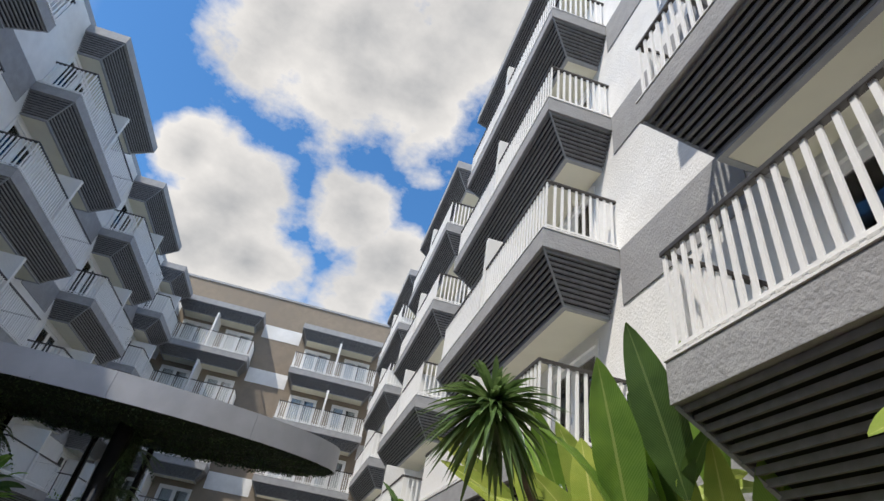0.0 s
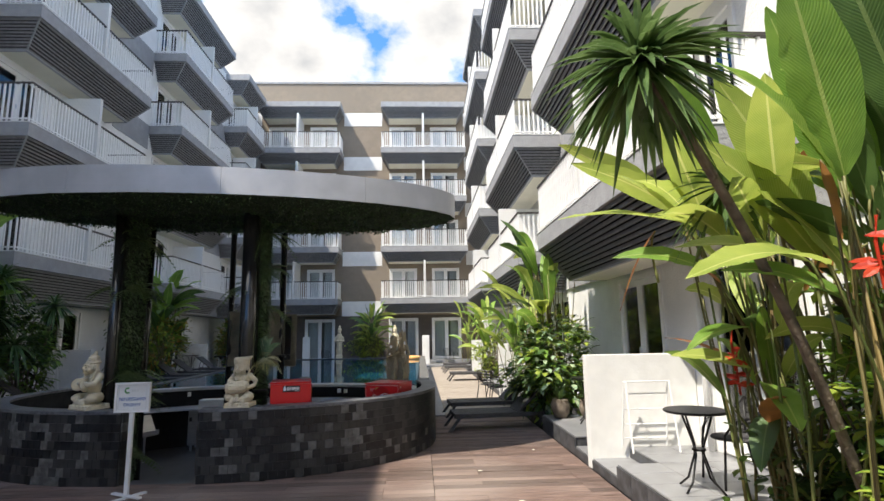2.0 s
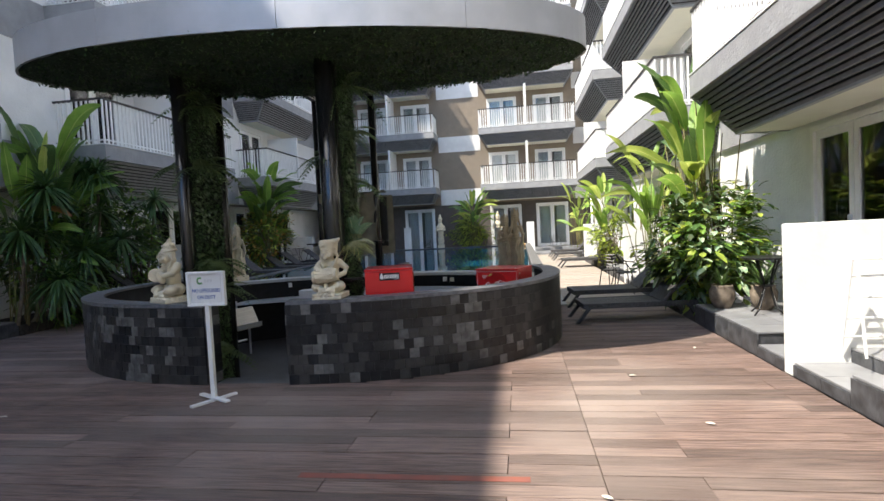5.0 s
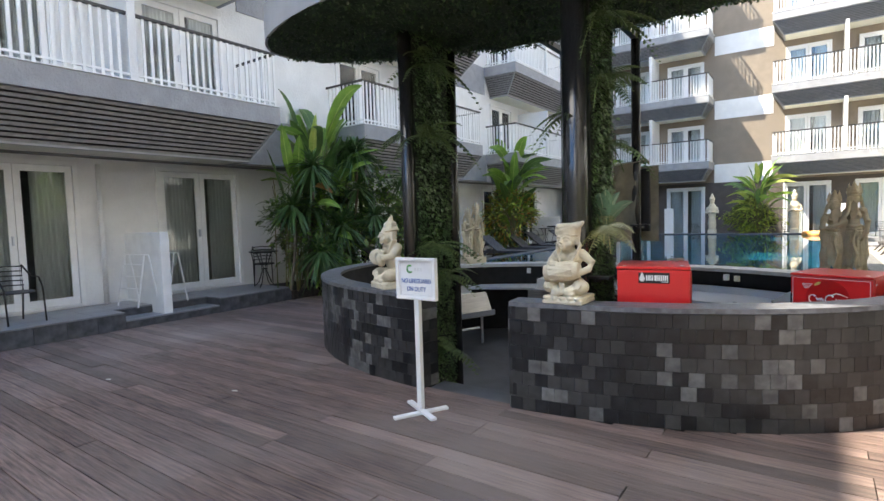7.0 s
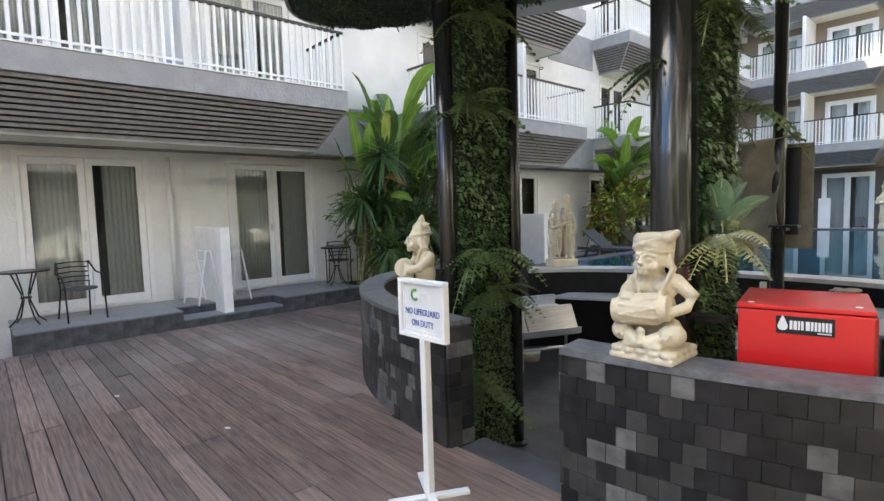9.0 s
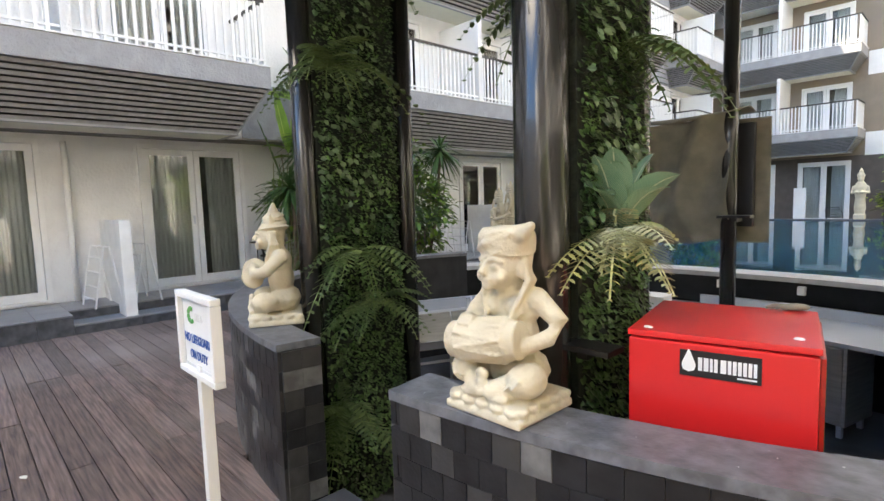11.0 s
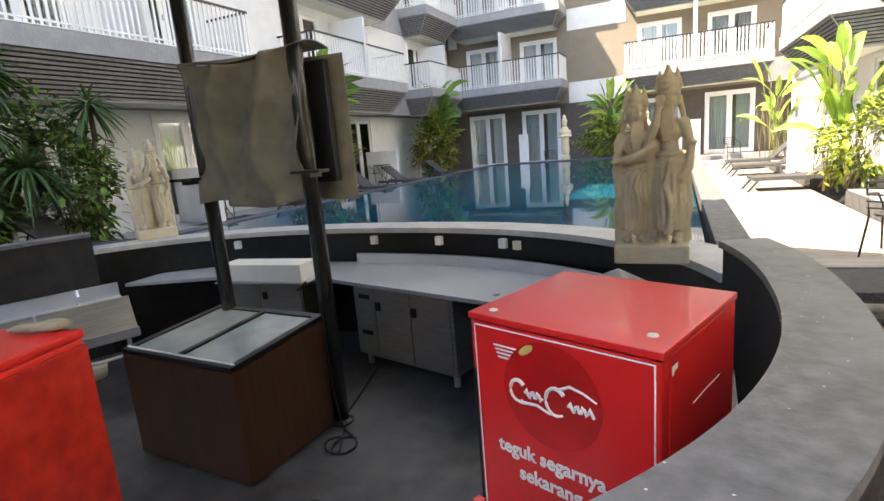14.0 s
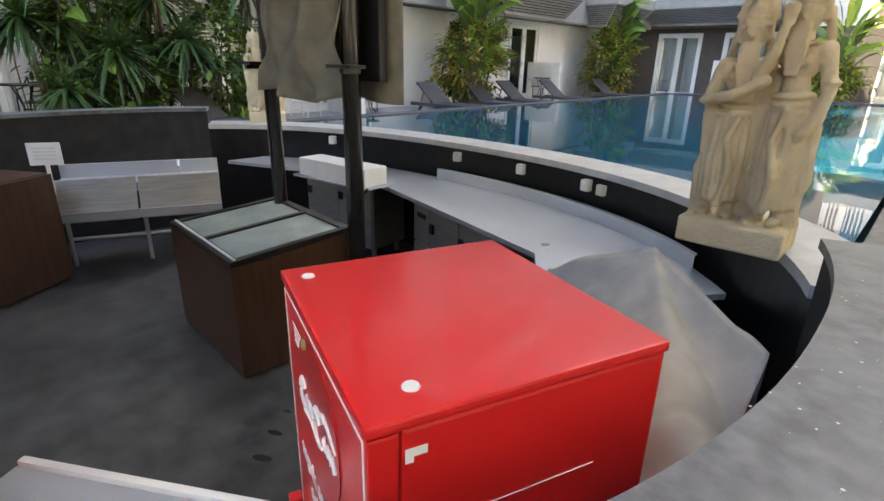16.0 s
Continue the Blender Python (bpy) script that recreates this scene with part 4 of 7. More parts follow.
def green_wall(a, b, z0, z1, seed, thick=0.17):
    """A panel of artificial ivy between two posts."""
    rng = random.Random(seed)
    a, b = Vector((*a, 0)), Vector((*b, 0))
    d = (b - a).normalized()
    n = Vector((d.y, -d.x, 0))
    w = (b - a).length
    panel = thing("green_wall", None, "artificial ivy panel fixed between black canopy posts", "green wall", "green walls")
    rot = math.degrees(math.atan2(d.y, d.x))
    # backing coloured near-black to hold the shade between the leaves
    part("backing", boxes((0, w, -thick * 0.42, thick * 0.42, z0, z1), m=pose(a.x, a.y, 0, 0, 0, rot)), IVYSHADE, panel)
    bm = bmesh.new()
    for i in range(16000):
        s = rng.choice((-1, 1))
        p = a + d * rng.uniform(0, w) + n * s * (thick * 0.42 + rng.uniform(-0.005, 0.03)) + Vector((0, 0, rng.uniform(z0, z1)))
        way = n * s * rng.uniform(0.3, 1) + d * rng.uniform(-1, 1) + Vector((0, 0, rng.uniform(-1, 0.5)))
        small_leaf(bm, p, way, Vector((0, 0, 1)) + n * s * 0.5, rng.uniform(0.02, 0.036), rng.uniform(0.014, 0.025))
    part("ivy", bm, IVY, panel, kind="stuff")
    bm = bmesh.new()
    for i in range(420):
        s = rng.choice((-1, 1))
        cl = rng.choice((0.55, 0.68, 0.8, 0.93))
        p = a + d * min(w, max(0, rng.gauss(0.45 * w, 0.25 * w))) + n * s * (thick * 0.5 + rng.uniform(0, 0.05))
        p.z = z0 + (z1 - z0) * cl + rng.gauss(0, 0.18)
        way = n * s * 0.7 + d * rng.uniform(-1, 1) + Vector((0, 0, rng.uniform(-1.2, 0.1)))
        small_leaf(bm, p, way, n * s + Vector((0, 0, 0.4)), rng.uniform(0.04, 0.06), rng.uniform(0.036, 0.05))
    part("trailing_leaves", bm, IVYGREY, panel, "grey-green trailing leaves", kind="stuff")
    return panel, a, d, n, w


def frond(bm, p, way, ln, w, droop, rng, n=15):
    """A fern frond: a drooping rib with paired leaflets."""
    way = way.normalized()
    side = way.cross(Vector((0, 0, 1)))
    if side.length < 0.05:
        side = Vector((1, 0, 0))
    side.normalize()
    last = None
    for i in range(n + 1):
        f = i / n
        c = p + way * ln * f + Vector((0, 0, -droop * ln * f * f))
        if last is not None:
            q = 0.004
            vs = [bm.verts.new(v) for v in (last - side * q, last + side * q, c + side * q * 0.8, c - side * q * 0.8)]
            bm.faces.new(vs)
            t = (c - last).normalized()
            k = math.sin(math.pi * min(1, 0.12 + f * 0.9)) * w
            for s in (-1, 1):
                small_leaf(bm, c, side * s + t * 0.35 + Vector((0, 0, -0.12)), Vector((0, 0, 1)), k + 0.01, ln / n * 0.8, 0.15)
        last = c


def fern(p, way, seed, n=9, ln=0.42, mat=None, name="fern", label="green artificial fern spilling from the ivy panel", up=0.5, spread=1.0, broad=0):
    rng = random.Random(seed)
    f = thing(name, pose(*p), label, "fern", "ferns")
    way = Vector(way).normalized()
    for i in range(n):
        bm = bmesh.new()
        w = way * 0.8 + Vector((rng.uniform(-1, 1), rng.uniform(-1, 1), rng.uniform(-0.2, 1) * up + 0.15)) * spread
        frond(bm, Vector((0, 0, 0)), w, ln * rng.uniform(0.7, 1.15), 0.075, rng.uniform(0.5, 1.0), rng)
        part("frond", bm, mat or FERN, f)
    for i in range(broad):
        bm = bmesh.new()
        w = way * 0.35 + Vector((rng.uniform(-0.8, 0.8), rng.uniform(-0.8, 0.8), rng.uniform(0.9, 1.5)))
        w.normalize()
        ll = rng.uniform(0.28, 0.42)
        tipp = w * ll + Vector((0, 0, -0.05))
        blade(bm, arc((0, 0, 0.02), tipp, 0.05, 8), 0.13, 0.25, 0.02, i, 0.02, 0.3, roll=rng.uniform(-0.5, 1.1))
        part("broad_leaf", bm, PADDLEVARIED, f, "pale variegated leaf", smooth=True)
    return f


_, ga, gd, gn, gw = green_wall((-1.41, 0.5), (-1.42, 1.14), -0.45, 3.6, 1, 0.16)
green_wall((0.44, 0.5), (0.46, 1.0), -0.45, 3.6, 2, 0.2)
fern((-1.3, 0.75, 1.3), (0.9, -0.8, 0.1), 3, 16, 0.55)
fern((-1.3, 0.85, 0.95), (0.9, -0.6, 0), 4, 14, 0.5)
fern((-1.28, 0.6, 0.25), (0.8, -0.8, 0.3), 5, 20, 0.5, mat=FERN, up=0.9)
fern((-1.3, 0.6, 2.45), (0.7, -0.7, 0.1), 6, 18, 0.6)
fern((-1.5, 0.7, 2.5), (-0.8, -0.5, 0.1), 16, 8, 0.5)
fern((-1.3, 0.75, 3.2), (0.7, -0.7, -0.1), 17, 16, 0.6)
fern((0.58, 0.7, 1.46), (0.8, -0.6, 0.1), 7, 18, 0.38, mat=FERNPALE, label="pale yellow-green artificial fern with broad variegated leaves", broad=11)
fern((0.56, 0.7, 2.75), (0.9, -0.4, 0), 8, 11, 0.45)
fern((0.55, 0.75, 3.3), (0.8, -0.6, -0.2), 9, 12, 0.5)
fern((0.34, 0.7, 2.5), (-0.9, -0.3, 0), 10, 9, 0.45)
fern((0.6, 0.7, 2.2), (0.9, 0.3, -0.3), 18, 5, 0.4)

# small black brackets on the posts
for x, y, z in ((0.58, 0.46, 1.06), (0.2, 3.3, 1.42), (-0.98, 3.3, 1.42)):
    sh = thing("wall_shelf", pose(x, y, z), "small black steel bracket shelf on a post", "shelf", "post shelves")
    part("plate", boxes((-0.12, 0.12, -0.06, 0.06, 0, 0.022), bevel=0.004), BLACKSTEEL, sh)
    part("arm", boxes((-0.02, 0.02, -0.03, 0.1, -0.03, -0.001)), BLACKSTEEL, sh)


# screen under a canvas cover between the rear posts
def cloth_sheet(fn, nu, nv):
    bm = bmesh.new()
    g = [[bm.verts.new(fn(i / nu, j / nv)) for i in range(nu + 1)] for j in range(nv + 1)]
    for j in range(nv):
        for i in range(nu):
            bm.faces.new((g[j][i], g[j][i + 1], g[j + 1][i + 1], g[j + 1][i]))
    return bm


screen = thing("covered_screen", pose(-0.3, 3.5, 0), "flat screen hung between posts under a taupe canvas cover", "television")
part("screen", boxes((-0.48, 0.56, 0.02, 0.08, 1.34, 2.18), bevel=0.01), BLACKINK, screen)


def front_cloth(u, v):
    hang = abs(math.sin(u * 8.2 + 1.1 * math.sin(v * 3))) ** 0.8
    pull = abs(math.sin((u + 0.45 * v) * 7.0 + 0.4))
    wave = 0.1 * hang * (0.25 + 0.75 * v) + 0.085 * pull * (1 - 0.4 * v) + 0.01 * math.sin(u * 29 + v * 7)
    sag = 0.07 * noise.noise((u * 3, v * 3.5, 1))
    return (-0.57 + 1.0 * u + 0.03 * v * math.sin(9 * u), -0.24 + wave + sag - 0.03 * math.sin(math.pi * u) * v, 2.27 - 1.05 * v - 0.06 * math.sin(math.pi * u) * (1 - v) + 0.035 * math.sin(u * 7 + 0.6) * v)


def back_cloth(u, v):
    return (-0.5 + 1.15 * u, 0.13 + 0.02 * math.sin(u * 13) * (0.4 + v), 2.24 - 1.02 * v + 0.02 * math.sin(u * 5))


def top_cloth(u, v):
    return (-0.56 + 1.1 * u, -0.2 + 0.33 * v, 2.27 + 0.03 * math.sin(math.pi * v) - 0.05 * math.sin(math.pi * u) * (1 - v))


for fn in (front_cloth, back_cloth, top_cloth):
    c = part("canvas_cover", cloth_sheet(fn, 76, 44 if fn is not top_cloth else 5), TAUPE, screen, smooth=True)
    md = c.modifiers.new("thick", "SOLIDIFY")
    md.thickness = 0.006


# seated musicians and standing pair: carved figures, one mesh each
def carve(name, bm, mat, m, label, group, voxel=0.012):
    me = bpy.data.meshes.new(name)
    bm.to_mesh(me)
    bm.free()
    me.materials.append(mat)
    ob = new(name, me)
    ob.matrix_basis = m
    r = ob.modifiers.new("merge", "REMESH")
    r.mode, r.voxel_size, r.use_smooth_shade = "VOXEL", voxel, True
    s = ob.modifiers.new("soften", "SMOOTH")
    s.factor, s.iterations = 0.5, 2
    return tagged(ob, label, "statue", group)


def limb(bm, pts, r0, r1):
    pts = [Vector(p) for p in pts]
    tube(bm, pts, r0, 10, True, r1)
    for p, r in ((pts[0], r0), (pts[-1], r1)):
        blob(bm, p, (r, r, r), sub=2)


def seated(tall=0.62, cymbals=False):
    """A cross-legged musician on a low carved block, facing -y; built 1 high and scaled. With cymbals: pointed cap, arms drawn up before the chest."""
    bm = bmesh.new()
    box(bm, -0.26, 0.26, -0.25, 0.23, 0.0, 0.045, bevel=0.01)
    box(bm, -0.245, 0.245, -0.235, 0.215, 0.045, 0.1, bevel=0.02)
    for k in range(5):
        blob(bm, (-0.2 + 0.1 * k, -0.24, 0.075), (0.038, 0.02, 0.024), sub=2)
        for s in (-1, 1):
            blob(bm, (s * 0.248, -0.19 + 0.095 * k, 0.075), (0.018, 0.036, 0.024), sub=2)
    # crossed legs and loin cloth
    blob(bm, (0, 0.07, 0.21), (0.21, 0.15, 0.13))
    for s in (-1, 1):
        limb(bm, [(s * 0.1, 0.06, 0.21), (s * 0.21, -0.09, 0.205), (s * 0.06, -0.205, 0.15)], 0.1, 0.06)
        blob(bm, (s * 0.195, -0.1, 0.21), (0.1, 0.125, 0.092), sub=3)
        blob(bm, (s * 0.09, -0.215, 0.125), (0.075, 0.04, 0.03))
        for k in range(3):
            tube(bm, [(s * (0.24 - 0.05 * k), -0.21 + 0.012 * k, 0.25 - 0.02 * k), (s * (0.2 - 0.05 * k), -0.235, 0.19 - 0.01 * k)], 0.008, 5)
    for k in range(3):
        blob(bm, (0.0, -0.225 - 0.006 * k, 0.24 - 0.045 * k), (0.042 - 0.004 * k, 0.028, 0.034), sub=2)
    # trunk
    blob(bm, (0, 0.045, 0.4), (0.155, 0.12, 0.17), sub=3)
    blob(bm, (0, 0.05, 0.56), (0.175, 0.105, 0.12), sub=3)
    for s in (-1, 1):
        blob(bm, (s * 0.15, 0.05, 0.61), (0.075, 0.075, 0.07))
        blob(bm, (s * 0.075, -0.03, 0.57), (0.07, 0.05, 0.06))
    limb(bm, [(0, 0.035, 0.62), (0, 0.0, 0.73)], 0.085, 0.075)
    if cymbals:
        for s in (-1, 1):
            limb(bm, [(s * 0.165, 0.05, 0.61), (s * 0.225, -0.08, 0.49), (s * 0.15, -0.17, 0.47), (s * 0.03, -0.19, 0.5)], 0.062, 0.042)
            blob(bm, (s * 0.03, -0.2, 0.51), (0.05, 0.045, 0.05))
        lathe(bm, [(0.02, -0.035), (0.115, -0.015), (0.12, 0.0), (0.115, 0.015), (0.02, 0.035)], 22, pose(-0.1, -0.19, 0.47, 20, 80, 0))
        lathe(bm, [(0.02, -0.035), (0.1, -0.015), (0.105, 0.0), (0.1, 0.015), (0.02, 0.035)], 22, pose(0.08, -0.2, 0.43, -20, 70, 10))
    else:
        drum = pose(-0.035, -0.15, 0.4, 0, 84, 10)
        lathe(bm, [(0.085, -0.215), (0.098, -0.205), (0.118, -0.08), (0.125, 0.0), (0.118, 0.08), (0.098, 0.205), (0.085, 0.215)], 26, drum)
        for z, r in ((-0.205, 0.1), (0.205, 0.1), (-0.15, 0.112), (0.15, 0.112)):
            lathe(bm, [(r - 0.008, z - 0.012), (r + 0.006, z), (r - 0.008, z + 0.012)], 24, drum)
        for k in range(9):
            a = radians(40 * k)
            p = [drum @ Vector((0.122 * math.cos(a + 0.35 * q), 0.122 * math.sin(a + 0.35 * q), z)) for q, z in ((0, -0.14), (0.5, 0.0), (1, 0.14))]
            tube(bm, p, 0.0075, 5)
            p = [drum @ Vector((0.122 * math.cos(a - 0.35 * q), 0.122 * math.sin(a - 0.35 * q), z)) for q, z in ((0, -0.14), (0.5, 0.0), (1, 0.14))]
            tube(bm, p, 0.0075, 5)
        limb(bm, [(0.165, 0.05, 0.61), (0.275, 0.08, 0.5), (0.25, 0.02, 0.42), (0.17, -0.09, 0.38)], 0.062, 0.04)
        limb(bm, [(-0.165, 0.05, 0.61), (-0.235, 0.0, 0.52), (-0.22, -0.08, 0.47), (-0.16, -0.17, 0.5)], 0.062, 0.04)
        blob(bm, (-0.19, 0.02, 0.5), (0.05, 0.06, 0.1))
        for k in range(4):
            tube(bm, [(0.175 - 0.004 * k, -0.08, 0.4 - 0.018 * k), (0.14, -0.14, 0.415 - 0.024 * k), (0.11, -0.2, 0.42 - 0.026 * k)], 0.015, 6, True, 0.01)
            tube(bm, [(-0.17 + 0.022 * k, -0.15, 0.52), (-0.16 + 0.024 * k, -0.2, 0.525), (-0.15 + 0.026 * k, -0.25, 0.49)], 0.015, 6, True, 0.01)
    # head with full cheeks, turned a little
    h = pose(0, 0, 0.7, 0, 0, -10) @ Matrix.Scale(1.09, 4) @ pose(0, 0, -0.7)

    def lump(c, r, sub=2):
        blob(bm, h @ Vector(c), r, h.to_3x3().to_4x4(), sub)
    lump((0, -0.02, 0.795), (0.115, 0.118, 0.115), 3)
    lump((0, -0.06, 0.735), (0.085, 0.082, 0.066), 3)
    lump((0, -0.128, 0.695), (0.036, 0.028, 0.026))
    tube(bm, [h @ Vector((0, -0.133, 0.815)), h @ Vector((0, -0.165, 0.755))], 0.013, 8, True, 0.026)
    lump((0, -0.142, 0.728), (0.042, 0.016, 0.009))
    lump((0, -0.138, 0.71), (0.034, 0.017, 0.01))
    for s in (-1, 1):
        lump((s * 0.047, -0.122, 0.79), (0.027, 0.014, 0.013))
        tube(bm, [h @ Vector((s * 0.018, -0.14, 0.818)), h @ Vector((s * 0.05, -0.135, 0.828)), h @ Vector((s * 0.09, -0.1, 0.812))], 0.01, 6)
        lump((s * 0.066, -0.1, 0.74), (0.038, 0.035, 0.04))
        lump((s * 0.12, -0.005, 0.775), (0.022, 0.036, 0.055))
        for q in range(3):
            tube(bm, [h @ Vector((s * 0.118, 0.04 - 0.02 * q, 0.83)), h @ Vector((s * (0.135 + 0.008 * q), 0.05 - 0.025 * q, 0.72)), Vector((s * (0.12 + 0.006 * q), 0.0 - 0.03 * q, 0.63)),
                      Vector((s * (0.1 - 0.01 * q), -0.06 - 0.015 * q, 0.52))], 0.025, 8, True, 0.014)
    if cymbals:
        for k in range(4):
            lathe(bm, [(0.1, -0.022), (0.135 - 0.022 * k, 0.0), (0.1 - 0.02 * k, 0.024)], 22, h @ pose(0.0, 0.005, 0.85 + 0.04 * k, 6, (-5, 4, -4, 5)[k], 0))
        limb(bm, [h @ Vector((0, 0.01, 0.93)), h @ Vector((0.02, 0.01, 1.0)), h @ Vector((0.045, 0.02, 1.05))], 0.07, 0.02)
        for s in (-1, 1):
            limb(bm, [h @ Vector((s * 0.08, 0, 0.9)), h @ Vector((s * 0.11, 0.0, 0.97))], 0.035, 0.012)
    else:
        # wrapped turban with crossing folds, a flat crown and a knot to one side
        lathe(bm, [(0.1, 0.825), (0.138, 0.842), (0.15, 0.885), (0.148, 0.94), (0.128, 0.972), (0.05, 0.982)], 26, h, squash=0.95)
        for k in range(5):
            t = (-16, 12, -8, 9, -13)[k]
            lathe(bm, [(0.128, -0.014), (0.152, 0.0), (0.128, 0.015)], 26, h @ pose(0.0, 0.0, 0.848 + 0.026 * k, 4, t, 0) @ Matrix.Diagonal((1, 0.95, 1, 1)))
        limb(bm, [h @ Vector((0.09, -0.03, 0.93)), h @ Vector((0.165, -0.035, 0.95)), h @ Vector((0.205, -0.03, 0.985))], 0.055, 0.026)
        limb(bm, [h @ Vector((-0.1, -0.09, 0.87)), h @ Vector((0.0, -0.145, 0.9)), h @ Vector((0.12, -0.08, 0.95))], 0.022, 0.02)
    bm.transform(Matrix.Diagonal((tall, tall, tall, 1)))
    return bm


carve("statue", seated(0.63), STONE, pose(0.45, 0.17, 0.9, 0, 0, 0), "cream stone statue of a seated drummer in a turban", "bar statues", 0.0055)
carve("statue", seated(0.68, True), STONE, pose(-1.52, 0.27, 0.9, 0, 0, -27), "cream stone statue of a seated cymbal player in a pointed cap", "bar statues", 0.0055)


def couple(h=0.98):
    """A standing carved pair on a block, facing -y."""
    bm = bmesh.new()
    box(bm, -0.22, 0.22, -0.14, 0.14, 0.0, 0.11, bevel=0.012)
    for sx, k, lean in ((-0.112, 0.94, 1.5), (0.112, 1.03, -1)):
        m = pose(sx, 0, 0.11, 0, lean, 14 if sx < 0 else -10)

        def lump(c, r, sub=2):
            blob(bm, m @ Vector(c), r, m.to_3x3().to_4x4(), sub)

        def rope(pts, r0, r1):
            tube(bm, [m @ Vector(p) for p in pts], r0, 8, True, r1)
        for lx in (-0.038, 0.04):
            limb(bm, [m @ Vector(p) for p in ((lx * 1.2, -0.01, 0.01), (lx * 1.1, -0.025, 0.2 * k), (lx, 0, 0.4 * k))], 0.036, 0.055)
            lump((lx * 1.2, -0.055, 0.018), (0.03, 0.055, 0.02))
        lump((0, 0.0, 0.41 * k), (0.082, 0.07, 0.075))
        lump((0, 0, 0.51 * k), (0.056, 0.05, 0.08))
        lump((0, 0, 0.6 * k), (0.078, 0.056, 0.075))
        for s in (-1, 1):
            lump((s * 0.078, 0, 0.635 * k), (0.038, 0.036, 0.036))
            lump((s * 0.034, -0.045, 0.6 * k), (0.028, 0.02, 0.024))
        rope(((0, 0, 0.65 * k), (0, -0.01, 0.72 * k)), 0.034, 0.032)
        lump((0, -0.018, 0.755 * k), (0.05, 0.056, 0.062), 3)
        lump((0, -0.072, 0.748 * k), (0.01, 0.014, 0.016), 1)
        lump((0, -0.066, 0.722 * k), (0.02, 0.01, 0.007), 1)
        for s in (-1, 1):
            lump((s * 0.02, -0.066, 0.765 * k), (0.012, 0.008, 0.007), 1)
            lump((s * 0.055, 0.0, 0.775 * k), (0.016, 0.02, 0.05))
            rope(((s * 0.05, 0.03, 0.78 * k), (s * 0.075, 0.045, 0.68 * k), (s * 0.07, 0.05, 0.56 * k)), 0.022, 0.012)
        for q, (r, z) in enumerate(((0.062, 0.795), (0.056, 0.825), (0.046, 0.855), (0.034, 0.885))):
            lathe(bm, [(r - 0.012, -0.014), (r, 0.0), (r - 0.012, 0.014)], 14, m @ pose(0, -0.008, z * k))
        lathe(bm, [(0.05, 0.78 * k), (0.046, 0.84 * k), (0.03, 0.89 * k), (0.004, 0.95 * k)], 12, m @ pose(0, -0.006, 0))
        for s in (-1, 1):
            for q in range(3):
                rope(((s * 0.04, 0.0, (0.8 + 0.03 * q) * k), (s * (0.075 - 0.012 * q), 0.005, (0.83 + 0.035 * q) * k), (s * (0.07 - 0.012 * q), 0.0, (0.875 + 0.035 * q) * k)), 0.017, 0.006)
        for q in range(5):
            rope(((-0.03 + 0.015 * q, -0.06, 0.72 * k), (-0.036 + 0.018 * q, -0.075, 0.64 * k), (-0.02 + 0.01 * q, -0.075, 0.55 * k)), 0.011, 0.006)
        # pleated cloth, belts and sash ends
        for q in range(7):
            a = radians(200 + 23 * q)
            rope(((0.078 * math.cos(a), 0.068 * math.sin(a), 0.43 * k), (0.088 * math.cos(a), 0.078 * math.sin(a), 0.25), (0.08 * math.cos(a + 0.12), 0.07 * math.sin(a + 0.12), 0.07)), 0.013, 0.017)
        for q in range(3):
            lathe(bm, [(0.07, -0.01), (0.083, 0), (0.07, 0.01)], 14, m @ pose(0, 0, (0.425 + 0.03 * q) * k, 6, 0, 0))
        rope(((0.02, -0.08, 0.44 * k), (-0.01, -0.098, 0.33), (0.025, -0.098, 0.2), (0.0, -0.085, 0.05)), 0.018, 0.026)
        for q in range(6):
            a = radians(215 + 22 * q)
            lump((0.06 * math.cos(a), 0.055 * math.sin(a), 0.665 * k - 0.012 * (1 - abs(q - 2.5) / 2.5)), (0.012, 0.012, 0.014), 1)
    # arms: his about her shoulder, hers on his chest, one hand raised between the faces
    limb(bm, [(-0.19, -0.01, 0.69), (-0.2, -0.09, 0.58), (-0.1, -0.13, 0.6), (0.02, -0.11, 0.66)], 0.031, 0.02)
    limb(bm, [(0.0, -0.02, 0.74), (-0.02, -0.11, 0.66), (0.03, -0.12, 0.76), (0.045, -0.11, 0.85)], 0.031, 0.018)
    for q in range(4):
        tube(bm, [(0.032 + 0.012 * q, -0.11, 0.85), (0.03 + 0.016 * q, -0.108, 0.93 - 0.008 * abs(q - 1.5))], 0.0075, 6)
    limb(bm, [(0.19, 0, 0.77), (0.225, -0.02, 0.63), (0.215, -0.05, 0.53), (0.17, -0.07, 0.47)], 0.032, 0.022)
    limb(bm, [(-0.2, 0.01, 0.68), (-0.215, 0.0, 0.52), (-0.195, -0.03, 0.38)], 0.03, 0.022)
    for p in ((-0.2, -0.09, 0.58), (0.225, -0.02, 0.66), (-0.205, 0.0, 0.6)):
        lathe(bm, [(0.03, -0.01), (0.04, 0.0), (0.03, 0.01)], 12, pose(*p))
    # carved support behind and between the legs
    blob(bm, (0.0, 0.045, 0.28), (0.12, 0.05, 0.2))
    blob(bm, (0.0, 0.03, 0.52), (0.12, 0.045, 0.2))
    for sx in (-0.19, 0.2):
        tube(bm, [(sx, 0.0, 0.12), (sx * 1.06, -0.01, 0.3), (sx * 1.02, 0.0, 0.48), (sx * 0.92, 0.01, 0.6)], 0.042, 8, True, 0.026)
    bm.transform(Matrix.Diagonal((0.97, 1.1, 1.08, 1)))
    return bm


